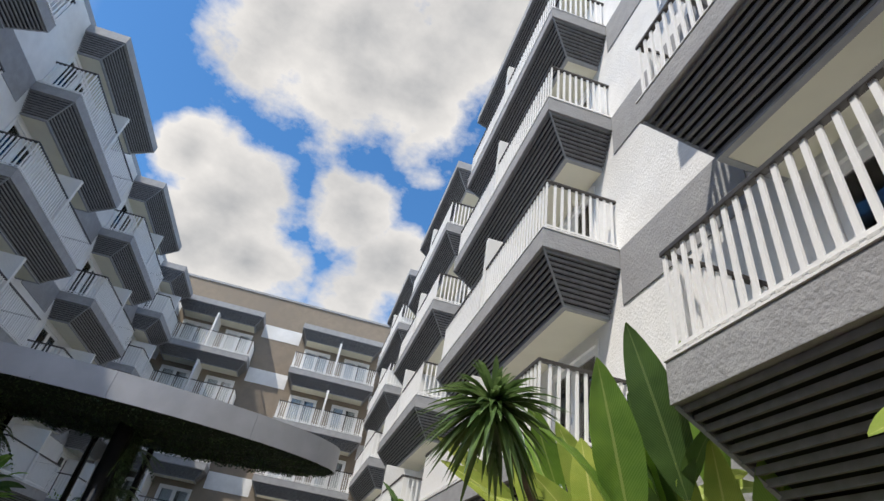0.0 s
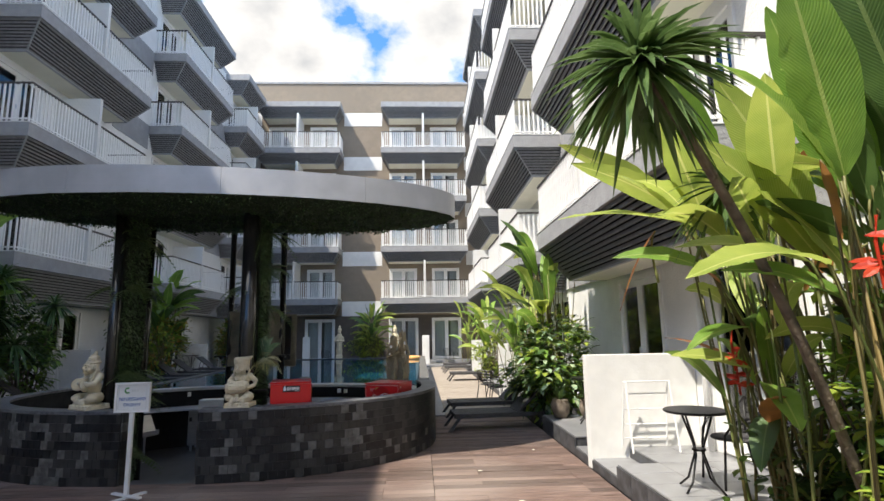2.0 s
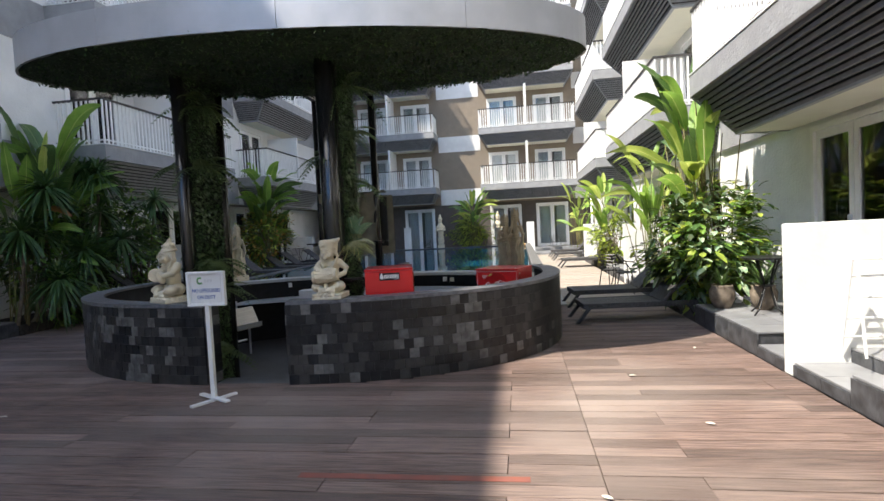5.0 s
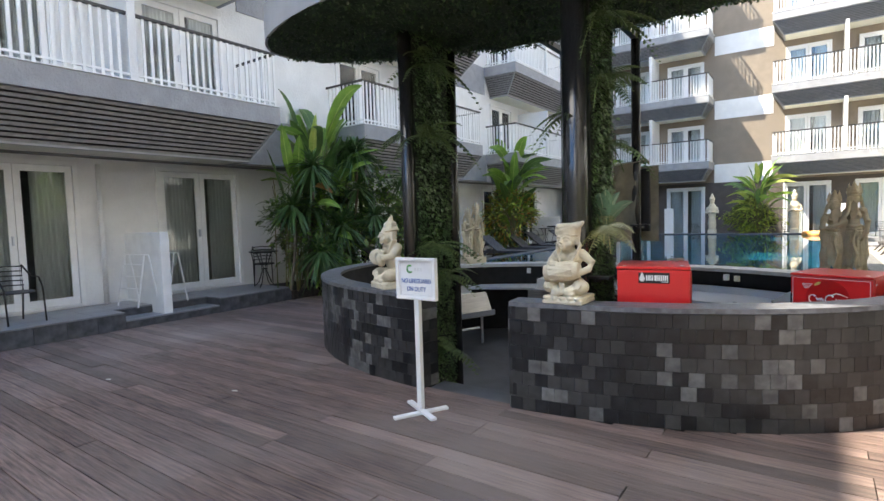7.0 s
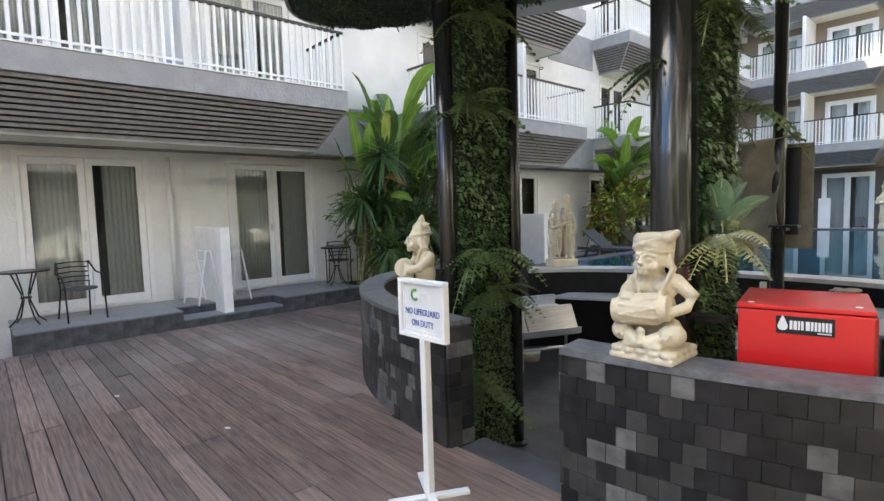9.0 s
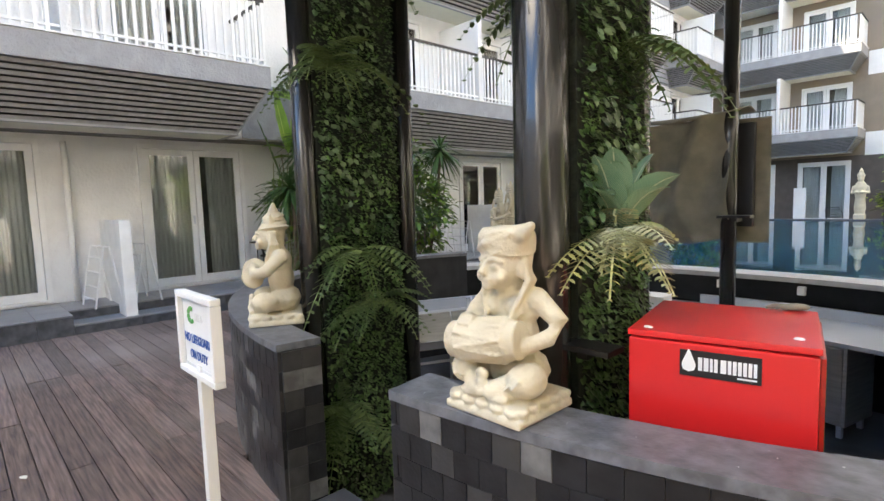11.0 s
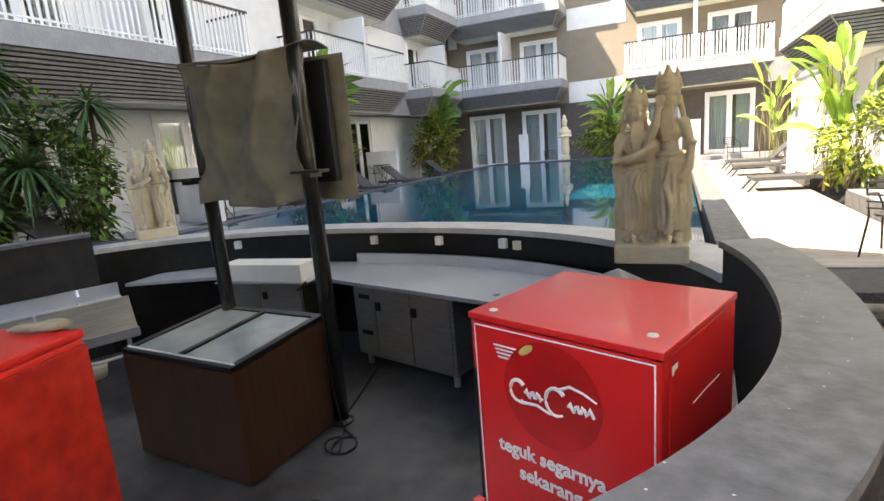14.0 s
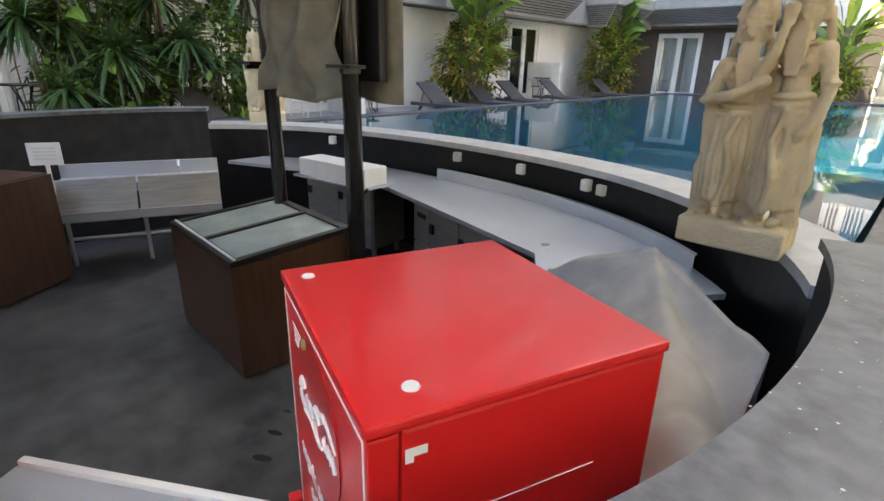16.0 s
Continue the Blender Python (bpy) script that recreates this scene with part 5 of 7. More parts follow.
carve("statue", couple(), STONEBROWN, pose(2.34, 3.86, 0.716, 0, 0, 0), "weathered sandstone statue of a standing embracing pair", "pool statues", 0.007)
carve("statue", couple(), STONE, pose(-3.28, 4.68, 0.716, 0, 0, 60), "cream stone statue of a standing pair by the pool", "pool statues", 0.007)


def guardian():
    bm = bmesh.new()
    box(bm, -0.16, 0.16, -0.16, 0.16, 0, 0.18, bevel=0.01)
    lathe(bm, [(0.14, 0.18), (0.17, 0.4), (0.14, 0.7), (0.17, 0.95), (0.19, 1.1), (0.12, 1.25), (0.07, 1.3)], 12, squash=0.8)
    blob(bm, (0, -0.02, 1.38), (0.1, 0.1, 0.12))
    lathe(bm, [(0.11, 1.44), (0.12, 1.5), (0.06, 1.6), (0.07, 1.64), (0.01, 1.75)], 12)
    for s in (-1, 1):
        limb(bm, [(s * 0.19, 0, 1.1), (s * 0.24, -0.06, 0.9), (s * 0.06, -0.16, 0.92)], 0.05, 0.04)
    return bm


for x in (-1.5, 1.45):
    carve("statue", guardian(), STONE, pose(x, 21.36, 0.565), "pale stone guardian statue at the pool's far edge", "far pool statues", 0.02)


# upright coolers
def text_mesh(body, size, depth=0.001):
    cu = bpy.data.curves.new("lettering", "FONT")
    cu.body, cu.size, cu.extrude, cu.align_x, cu.align_y, cu.resolution_u = body, size, depth, "CENTER", "CENTER", 3
    return cu


def lettering(body, size, mat, parent, m, squeeze=1.0, bold=0.0):
    cu = text_mesh(body, size)
    cu.offset = bold
    cu.materials.append(mat)
    ob = new("lettering", cu)
    ob.parent = parent
    ob.matrix_basis = m @ Matrix.Diagonal((squeeze, 1, 1, 1))
    return ob


def disc(bm, m, r, n=40, rx=None, t=0.002):
    lathe(bm, [(r, 0), (r, t)], n, m @ Matrix.Diagonal(((rx or r) / r, 1, 1, 1)))
    return bm


def cooler(name, m, w, d, h, label):
    """Body with a door on -y; origin at floor centre."""
    c = thing(name, m, label, "cooler", "bar coolers")
    part("cabinet", boxes((-w / 2, w / 2, -d / 2 + 0.05, d / 2, 0.08, h), bevel=0.008), RED, c)
    part("plinth", boxes((-w / 2 + 0.03, w / 2 - 0.03, -d / 2 + 0.09, d / 2 - 0.03, 0, 0.079)), BLACKINK, c)
    part("lid_panel", boxes((-w / 2 - 0.004, w / 2 + 0.004, -d / 2 - 0.005, d / 2 + 0.004, h + 0.001, h + 0.022), bevel=0.006), RED, c)
    for x, y in ((-w * 0.4, -d * 0.42), (w * 0.4, -d * 0.34)):
        bm = bmesh.new()
        lathe(bm, [(0.015, 0), (0.013, 0.003)], 14, Matrix.Translation((x, y, h + 0.0225)))
        part("screw_cap", bm, CURTAIN, c, "pale round cap")
    return c


salt = cooler("cooler", pose(0.953, 0.79, -0.5, 0, 0, 12), 0.54, 0.56, 1.645, "red upright drinks cooler with black label behind bar wall")
part("door", boxes((-0.268, 0.268, -0.29, -0.232, 0.1, 1.64), bevel=0.006), RED, salt)
lab = part("label_plate", boxes((-0.105, 0.125, -0.294, -0.2905, 1.535, 1.62)), BLACKINK, salt, "black label with white drop mark")
FRONT = pose(0, -0.2942, 0, 90, 0, 0)
bm = bmesh.new()
lathe(bm, [(0.0005, 0.062), (0.008, 0.045), (0.02, 0.015), (0.021, 0.005), (0.016, -0.008), (0.001, -0.014)], 18, pose(-0.078, -0.2945, 1.563) @ Matrix.Diagonal((1, 0.04, 1, 1)))
part("drop_mark", bm, WHITEPLASTIC, lab)
for i, (x0, x1) in enumerate(((-0.05, -0.038), (-0.034, -0.02), (-0.016, -0.008), (-0.004, 0.006), (0.014, 0.03), (0.034, 0.044), (0.048, 0.058), (0.062, 0.072), (0.076, 0.086), (0.09, 0.1), (0.104, 0.113))):
    part("mark_bar", boxes((x0, x1, -0.2955, -0.2942, 1.557, 1.6)), WHITEPLASTIC, lab)
part("mark_bar", boxes((0.06, 0.113, -0.2955, -0.2942, 1.545, 1.55)), WHITEPLASTIC, lab)
GREENAD = material("green_print", (0.05, 0.2, 0.03), 0.35, vary=0.3, scale=18)
REDAD = material("melon_red_print", (0.62, 0.035, 0.02), 0.35, color2=(0.4, 0.015, 0.012), scale=22, vary=0.3)
RIND = material("pale_rind_print", (0.75, 0.68, 0.48), 0.35, vary=0.06, scale=12)


def flat_print(x, pts, mat, parent, name, label=""):
    """A thin printed shape on the side panel from (y, z) corners."""
    bm = bmesh.new()
    lo = [bm.verts.new((x, y, z)) for y, z in pts]
    hi = [bm.verts.new((x + 0.0008, y, z)) for y, z in pts]
    bm.faces.new(lo)
    bm.faces.new(hi)
    for k in range(len(pts)):
        q = (k + 1) % len(pts)
        bm.faces.new((lo[k], lo[q], hi[q], hi[k]))
    return part(name, bm, mat, parent, label)


art = part("side_print", boxes((0.2705, 0.2835, -0.25, 0.275, 0.3, 1.63)), REDAD, salt, "printed side panel with melon red and a green bottle")
flat_print(0.2836, [(-0.13, 1.63), (-0.06, 1.42), (-0.045, 1.36), (0.0, 1.22), (0.03, 1.08), (0.09, 0.98), (0.27, 0.92), (0.27, 0.9), (0.06, 0.94), (-0.01, 1.06), (-0.04, 1.2), (-0.075, 1.36), (-0.14, 1.58), (-0.15, 1.63)], RIND, art, "rind_print")
bottle = flat_print(0.2836, [(-0.25, 1.6), (-0.155, 1.6), (-0.142, 1.56), (-0.078, 1.36), (-0.043, 1.2), (-0.012, 1.06), (0.055, 0.94), (0.1, 0.9), (0.12, 0.3), (-0.25, 0.3)], GREENAD, art, "bottle_print", "green bottle with pale drops")
flat_print(0.2848, [(-0.25, 1.3), (-0.2, 1.34), (-0.11, 1.33), (-0.06, 1.27), (-0.03, 1.12), (-0.1, 0.98), (-0.25, 0.96)], WHITEPLASTIC, bottle, "label_print", "white bottle label")
star = [(-0.16 + (0.05 if k % 2 == 0 else 0.02) * math.sin(k * math.pi / 5 + 0.3), 1.24 + (0.05 if k % 2 == 0 else 0.02) * math.cos(k * math.pi / 5 + 0.3)) for k in range(10)]
flat_print(0.2858, star, RED, bottle, "star_print")
for k in range(7):
    y0, z0 = -0.225 + 0.026 * k, 1.1 + 0.014 * k
    flat_print(0.2858, [(y0, z0), (y0 + 0.018, z0 + 0.008), (y0 + 0.018, z0 + 0.07), (y0, z0 + 0.062)], BLACKINK, bottle, "mark_bar")
flat_print(0.2858, [(-0.23, 1.04), (-0.05, 1.12), (-0.05, 1.13), (-0.23, 1.055)], RED, bottle, "mark_bar")
for k in range(26):
    a = k * 2.399
    y0, z0 = -0.2 + 0.09 * abs(math.sin(k * 1.7)), 1.38 + 0.18 * abs(math.cos(k * 2.3))
    if y0 < -0.1 - (z0 - 1.36) * 0.2:
        r = 0.006 + 0.004 * (k % 3)
        flat_print(0.2846, [(y0 + r * math.cos(q), z0 + 1.5 * r * math.sin(q)) for q in [i * 1.047 for i in range(6)]], (GREENINK, LEAFVARIED)[k % 2], bottle, "drop_print")
glove = thing("work_glove", pose(0.93, 0.83, -0.503, 0, 0, 12), "crumpled brown work glove on a red cooler", "glove")
bm = bmesh.new()
blob(bm, (0.22, 0.225, 1.685), (0.045, 0.03, 0.014), pose(0, 0, 0, 0, 0, 15), 2)
part("palm", bm, TAUPE, glove, smooth=True)
for k in range(5):
    bm = bmesh.new()
    tube(bm, [(0.19 + 0.014 * k, 0.215, 1.686), (0.15 + 0.016 * k, 0.2 + 0.004 * math.sin(k * 2), 1.69), (0.12 + 0.017 * k, 0.195, 1.68)], 0.009, 6, True, 0.006)
    part("finger", bm, TAUPE, glove, smooth=True)

COKE_M = pose(2.27, 1.99, -0.5, 0, 0, -20.5)
coke = cooler("cooler", COKE_M, 0.6, 0.56, 1.495, "red upright drinks cooler with white slogan and round emblem")
door = part("door", boxes((-0.298, 0.298, -0.28, -0.232, 0.1, 1.49), bevel=0.006), RED, coke)
part("door_trim", boxes((-0.28, 0.285, -0.2825, -0.2805, 1.478, 1.482), (0.281, 0.285, -0.2825, -0.2805, 0.12, 1.477), (-0.284, -0.2805, -0.2825, -0.2805, 0.12, 1.482)), WHITEPLASTIC, door, "thin white trim")
part("door_gasket", boxes((-0.3005, -0.288, -0.2815, -0.225, 0.1, 1.33)), BLACKINK, door)
part("door_handle", boxes((-0.32, -0.285, -0.315, -0.2805, 0.72, 0.86), bevel=0.006), RED, door, "red plastic handle")
EMBLEM = material("emblem_red", (0.58, 0.012, 0.014), 0.3, vary=0.2, scale=3)
bm = bmesh.new()
disc(bm, pose(-0.015, -0.2805, 1.31, 90, 0, 0), 0.162)
em = part("emblem", bm, EMBLEM, door, "dark red round emblem")
bm = bmesh.new()
blob(bm, (-0.09, -0.284, 1.435), (0.03, 0.002, 0.012), pose(0, 0, 0, 0, -35, 0))
part("emblem_glint", bm, material("gold_print", (0.6, 0.5, 0.15), 0.4), em)
bm = bmesh.new()
# two open loops, a row of letter-like strokes and a ribbon under them, rising to the right
for cx, r in ((-0.125, 0.034), (0.005, 0.042)):
    tube(bm, [(cx + r * 0.8 * math.cos(radians(v)), -0.2832, 1.3 + r * math.sin(radians(v))) for v in range(40, 325, 19)], 0.0075, 6, True, 0.004)
for x0, n in ((-0.1, 12), (0.045, 15)):
    tube(bm, [(x0 + 0.0055 * v, -0.2832, 1.3 + 0.013 * math.sin(v * 1.7)) for v in range(n)], 0.0055, 5)
tube(bm, [(-0.12, -0.2832, 1.264), (-0.06, -0.2832, 1.272), (-0.02, -0.2832, 1.258), (0.01, -0.2832, 1.262)], 0.006, 5, True, 0.003)
tube(bm, [(0.01, -0.2832, 1.338), (0.05, -0.2832, 1.36), (0.09, -0.2832, 1.352), (0.13, -0.2832, 1.335)], 0.006, 5, True, 0.003)
part("emblem_script", bm, WHITEPLASTIC, em, "white curling script marks")
for body, z, x in (("teguk segarnya", 0.835, -0.03), ("sekarang", 0.76, -0.03)):
    lettering(body, 0.064, WHITEPLASTIC, door, pose(x, -0.2825, z + 0.262, 90, 0, 0), 0.95, 0.0016)
for i in range(4):
    part("small_print", boxes((-0.21 + 0.005 * i, -0.1 - 0.004 * i, -0.2822, -0.2805, 1.425 - 0.012 * i, 1.43 - 0.012 * i)), WHITEPLASTIC, door)
bm = bmesh.new()
lathe(bm, [(0.03, 0.0), (0.036, 0.02), (0.036, 0.2), (0.014, 0.28), (0.016, 0.33)], 16, pose(-0.15, -0.2807, 0.33) @ Matrix.Diagonal((1, 0.05, 1, 1)))
part("bottle_print", bm, GREENAD, door)
part("chipped_sticker", boxes((0.301, 0.3018, -0.225, -0.19, 1.445, 1.46), (0.301, 0.3018, -0.225, -0.212, 1.435, 1.445)), WHITEPLASTIC, coke, "torn white sticker")
part("scratch", boxes((0.3006, 0.3016, -0.08, 0.14, 1.3, 1.3018)), WHITEPLASTIC, coke)

# chest freezer clad in veneer
fz = thing("display_freezer", pose(-0.49, 2.99, -0.5, 0, 0, -4), "brown veneered display freezer with sloping glass lid", "freezer")
bm = bmesh.new()
box(bm, -0.56, 0.56, -0.43, 0.43, 0.02, 0.84)
for v in bm.verts:
    if v.co.z > 0.5 and v.co.y < 0:
        v.co.z = 0.78
part("cabinet", bm, WOODBROWN, fz)
TILT = pose(0, 0, 0.818, 4.0, 0, 0)
part("lid_frame", boxes((-0.555, 0.555, -0.43, -0.37, 0, 0.03), (-0.555, 0.555, 0.37, 0.43, 0, 0.03), (-0.555, -0.5, -0.37, 0.37, 0, 0.03), (0.5, 0.555, -0.37, 0.37, 0, 0.03),
                        (-0.02, 0.02, -0.37, 0.37, 0, 0.034), m=TILT), BLACKSTEEL, fz, "dark metal lid frame")
part("sill_strip", boxes((-0.54, 0.54, -0.4, -0.385, 0.031, 0.038), m=TILT), WHITEPLASTIC, fz)
part("inner_tub", boxes((-0.5, 0.5, -0.37, 0.37, -0.004, 0.004), m=TILT), WHITEPLASTIC, fz)
for x0, x1 in ((-0.499, -0.021), (0.021, 0.499)):
    p = part("glass_lid", boxes((x0, x1, -0.369, 0.369, 0.012, 0.018), m=TILT), PALELID, fz)
    p.visible_shadow = False

box2 = thing("display_freezer", pose(-2.72, 1.7, -0.5, 0, 0, 32), "brown veneered cabinet standing by the sinks", "freezer")
part("cabinet", boxes((-0.35, 0.35, -0.4, 0.4, 0.02, 0.98), bevel=0.008), WOODBROWN, box2)
part("top", boxes((-0.33, 0.33, -0.38, 0.38, 0.982, 0.99)), WOODBROWN, box2)


# stainless counters along the rear wall
def inner_at(x):
    """The rear wall's inner face above this x."""
    f = max(0.0, 1 - abs((x - BAR_C[0]) / 3.24) ** 2.3)
    return BAR_C[1] + 2.48 * f ** (1 / 2.3)


counter = thing("steel_counter", None, "long stainless steel counter bent along the rear bar wall", "counter")
ct = [(-2.95, 3.95), (-2.05, 4.32), (-1.0, 4.5), (0.0, 4.25), (1.24, 3.93), (1.68, 3.32)]
for (xa, ya), (xb, yb) in zip(ct, ct[1:]):
    bm = bmesh.new()
    n = 6
    fr = [Vector((xa + (xb - xa) * i / n, ya + (yb - ya) * i / n)) for i in range(n + 1)]
    bk = [Vector((min(2.3, p.x * 1.0 + (0.25 if xa > 1 else 0) * (i / n) * 3), 0)) for i, p in enumerate(fr)]
    for p in bk:
        p.y = inner_at(p.x) - 0.03
    rows = [[bm.verts.new((p.x, p.y, z)) for p in line] for line in (fr, bk) for z in (0.315, 0.35)]
    for i in range(n):
        for u, w in ((0, 1), (1, 3), (3, 2), (2, 0)):
            bm.faces.new((rows[u][i], rows[u][i + 1], rows[w][i + 1], rows[w][i]))
    for i in (0, n):
        bm.faces.new((rows[0][i], rows[1][i], rows[3][i], rows[2][i]))
    part("worktop", bm, STEEL, counter)
bm = bmesh.new()
xs = [-0.7 + i * 0.12 for i in range(24)]
line = [(x, inner_at(x) - 0.09) for x in xs]
rows = [[bm.verts.new((x, y + dy, z)) for x, y in line] for dy, z in ((0, 0.351), (0, 0.45), (0.05, 0.45))]
for u, w in ((0, 1), (1, 2)):
    for i in range(len(line) - 1):
        bm.faces.new((rows[u][i], rows[u][i + 1], rows[w][i + 1], rows[w][i]))
part("upstand", bm, STEEL, counter)


def base_unit(x, y, rot, w, drawers, label):
    u = thing("base_cabinet", pose(x, y, -0.5, 0, 0, rot), label, "cabinet", "bar base cabinets")
    part("body", boxes((0, w, 0.02, 0.5, 0.12, 0.81)), STEELDOOR, u)
    for i in range(2):
        for j in range(2):
            part("leg", boxes((0.04 + i * (w - 0.12), 0.08 + i * (w - 0.12), 0.06 + 0.36 * j, 0.1 + 0.36 * j, 0, 0.12)), STEEL, u)
    x0 = 0.01
    for wd, kind in drawers:
        if kind == "drawers":
            for z0, z1 in ((0.13, 0.44), (0.46, 0.79)):
                d = part("drawer", boxes((x0, x0 + wd - 0.015, -0.005, 0.019, z0, z1), bevel=0.004), STEELDOOR, u)
                part("handle", boxes((x0 + wd * 0.25, x0 + wd * 0.75, -0.012, -0.006, z1 - 0.1, z1 - 0.06)), BLACKSTEEL, d)
        else:
            d = part("cabinet_door", boxes((x0, x0 + wd - 0.015, -0.005, 0.019, 0.13, 0.79), bevel=0.004), STEELDOOR, u)
            part("lock", boxes((x0 + 0.02, x0 + 0.07, -0.03, -0.006, 0.6, 0.68), bevel=0.005), BLACKSTEEL, d)
        x0 += wd
    return u


base_unit(-0.32, 4.38, -15, 1.18, ((0.28, "drawers"), (0.44, "door"), (0.44, "door")), "stainless undercounter fridge with doors and drawers")
base_unit(1.42, 3.92, -57, 0.72, ((0.3, "drawers"), (0.4, "door")), "dark stainless undercounter unit with drawers")
base_unit(-1.98, 4.36, 8, 0.95, ((0.47, "door"), (0.47, "door")), "stainless sink cupboard under the rear counter")

shelf = thing("speed_rail", pose(-1.2, 4.3, 0.33, 0, 0, 6), "steel shelf in front of the counter with pipe tap", "shelf")
part("plate", boxes((-0.55, 0.5, -0.2, 0.12, 0.03, 0.045)), STEEL, shelf)
tp = bmesh.new()
tube(tp, [(0.4, -0.2, -0.02), (0.46, -0.24, 0.0), (0.52, -0.22, 0.06)], 0.014, 8)
part("tap", tp, BLACKSTEEL, shelf)
foam = bmesh.new()
box(foam, -0.47, 0.47, -0.14, 0.14, 0, 0.17, bevel=0.012)
solid("foam_block", foam, WHITEPLASTIC, "white foam block lying on the steel shelf", "box").matrix_basis = pose(-1.22, 4.27, 0.376, 0, 0, 5)

# sinks by the west wall of the bar
sink = thing("bar_sink", pose(-2.75, 2.95, -0.5, 0, 0, 66), "stainless steel bar sinks on tubular legs", "sink")
part("bench", boxes((-0.72, 0.72, -0.1, 0.35, 0.72, 0.8), (-0.72, 0.72, 0.3, 0.35, 0.8, 0.93)), STEEL, sink)
for x0, x1 in ((-0.72, -0.02), (0.0, 0.72)):
    bm = boxes((x0, x1, -0.13, -0.1, 0.5, 0.86), bevel=0.004)
    for v in bm.verts:
        v.co.y -= 0.2 * (0.86 - v.co.z) / 0.36
    part("apron", bm, STEELDOOR, sink, "sloping steel front")
part("bottle_rail", boxes((-0.72, 0.72, -0.36, -0.135, 0.52, 0.55), (-0.72, 0.72, -0.37, -0.355, 0.52, 0.6)), STEEL, sink)
for x in (-0.66, 0.0, 0.66):
    bm = bmesh.new()
    tube(bm, [(x, -0.08, 0), (x, -0.08, 0.71)], 0.02, 8)
    part("leg", bm, STEEL, sink)
bm = bmesh.new()
tube(bm, [(-0.66, 0.0, 0.25), (0.66, 0.0, 0.25)], 0.018, 8)
part("brace", bm, STEEL, sink)
bm = bmesh.new()
tube(bm, [(0.35, 0.25, 0.8), (0.35, 0.25, 0.92), (0.35, 0.14, 0.95), (0.35, 0.08, 0.9)], 0.014, 8)
part("tap", bm, STEEL, sink)
notice = thing("small_notice", pose(-2.85, 2.25, 0.3, 0, 0, 60), "small white notice on a stick by the sinks", "sign")
part("board", boxes((-0.13, 0.13, -0.006, 0.006, 0.22, 0.42), bevel=0.004), WHITEPLASTIC, notice)
part("stick", boxes((-0.015, 0.015, -0.004, 0.012, -0.1, 0.219)), WHITEPLASTIC, notice)
for i in range(4):
    part("print_line", boxes((-0.09, 0.09, -0.0085, -0.0065, 0.27 + 0.032 * i, 0.282 + 0.032 * i)), CURTAIN, notice)

# grey cover draped over gear beside the cooler
def drape(u, v):
    """A tent-like fall from its peak towards the cooler; the first fifth of v hangs behind."""
    far = ((1.66, 3.4, 0.42), (2.19, 3.31, 0.79), (2.7, 2.98, 0.57))
    near = ((2.06, 2.46, 0.2), (2.4, 2.32, 0.3), (2.68, 2.28, 0.4))

    def along(p, k):
        a, b, f = (p[0], p[1], k * 2) if k < 0.5 else (p[1], p[2], k * 2 - 1)
        return Vector(a).lerp(Vector(b), f)
    f, n = along(far, u), along(near, u)
    if v < 0.2:
        w = (0.2 - v) / 0.2
        return (f.x - 0.02 * w, f.y + 0.1 * w, f.z - 0.55 * w)
    w = (v - 0.2) / 0.8
    p = f.lerp(n, w)
    ray = math.atan2(p.y - 3.31, p.x - 2.19)
    r = math.hypot(p.x - 2.19, p.y - 3.31)
    fold = 0.16 * r * abs(math.sin(ray * 4.5 + 0.6)) + 0.06 * r * math.sin(ray * 11) + 0.05 * noise.noise((p.x * 5, p.y * 5, 7)) * min(1, r * 2)
    return (p.x, p.y, p.z + fold - 0.08 * math.sin(math.pi * w) * (1 - 0.5 * u))


cv = thing("draped_cover", None, "grey canvas cover draped over gear behind the cooler", "cover")
c = part("cover", cloth_sheet(drape, 60, 60), material("grey_canvas", (0.44, 0.42, 0.375), 0.9, vary=0.1, scale=6, bump=0.1, bump_scale=150), cv, smooth=True)
md = c.modifiers.new("thick", "SOLIDIFY")
md.thickness = 0.006
part("gear", boxes((1.98, 2.3, 2.95, 3.3, -0.5, 0.4), bevel=0.02), BLACKSTEEL, cv)

# sockets on the rear wall
for x in (-2.2, -0.51, 0.28, 1.0):
    y = inner_at(x)
    a = math.degrees(math.atan2(inner_at(x + 0.05) - inner_at(x - 0.05), 0.1))
    so = thing("wall_socket", pose(x, y - 0.004, 0.585, 0, 0, a), "grey weatherproof wall socket on black tiles", "socket", "wall sockets")
    part("back_box", boxes((-0.035, 0.035, -0.028, 0.06, -0.045, 0.045), bevel=0.008), CURTAIN, so)
    part("flap", boxes((-0.03, 0.03, -0.036, -0.029, -0.038, 0.03), bevel=0.003), WHITEPLASTIC, so)
so = thing("wall_socket", pose(1.14, inner_at(1.14) - 0.004, 0.575, 0, 0, -24), "cream wall socket plate on black tiles", "socket")
part("plate", boxes((-0.035, 0.035, -0.012, 0.05, -0.04, 0.04), bevel=0.004), SOFFIT, so)

# cable on the floor
bm = bmesh.new()
pts = [(0.14, 3.3, 0.4), (0.17, 3.28, -0.2), (0.2, 3.3, -0.488)]
pts += [(0.33 + 0.16 * math.cos(a) * (1 - 0.03 * k), 3.1 + 0.11 * math.sin(a), -0.49 + 0.004 * (k % 2)) for k, a in enumerate([i * 0.42 + 1.3 for i in range(26)])]
pts += [(0.1, 3.5, -0.49), (0.0, 3.9, -0.49), (-0.1, 4.3, -0.49)]
tube(bm, pts, 0.008, 6)
solid("power_cable", bm, BLACKINK, "black power cable coiled on the cement floor", "cable")
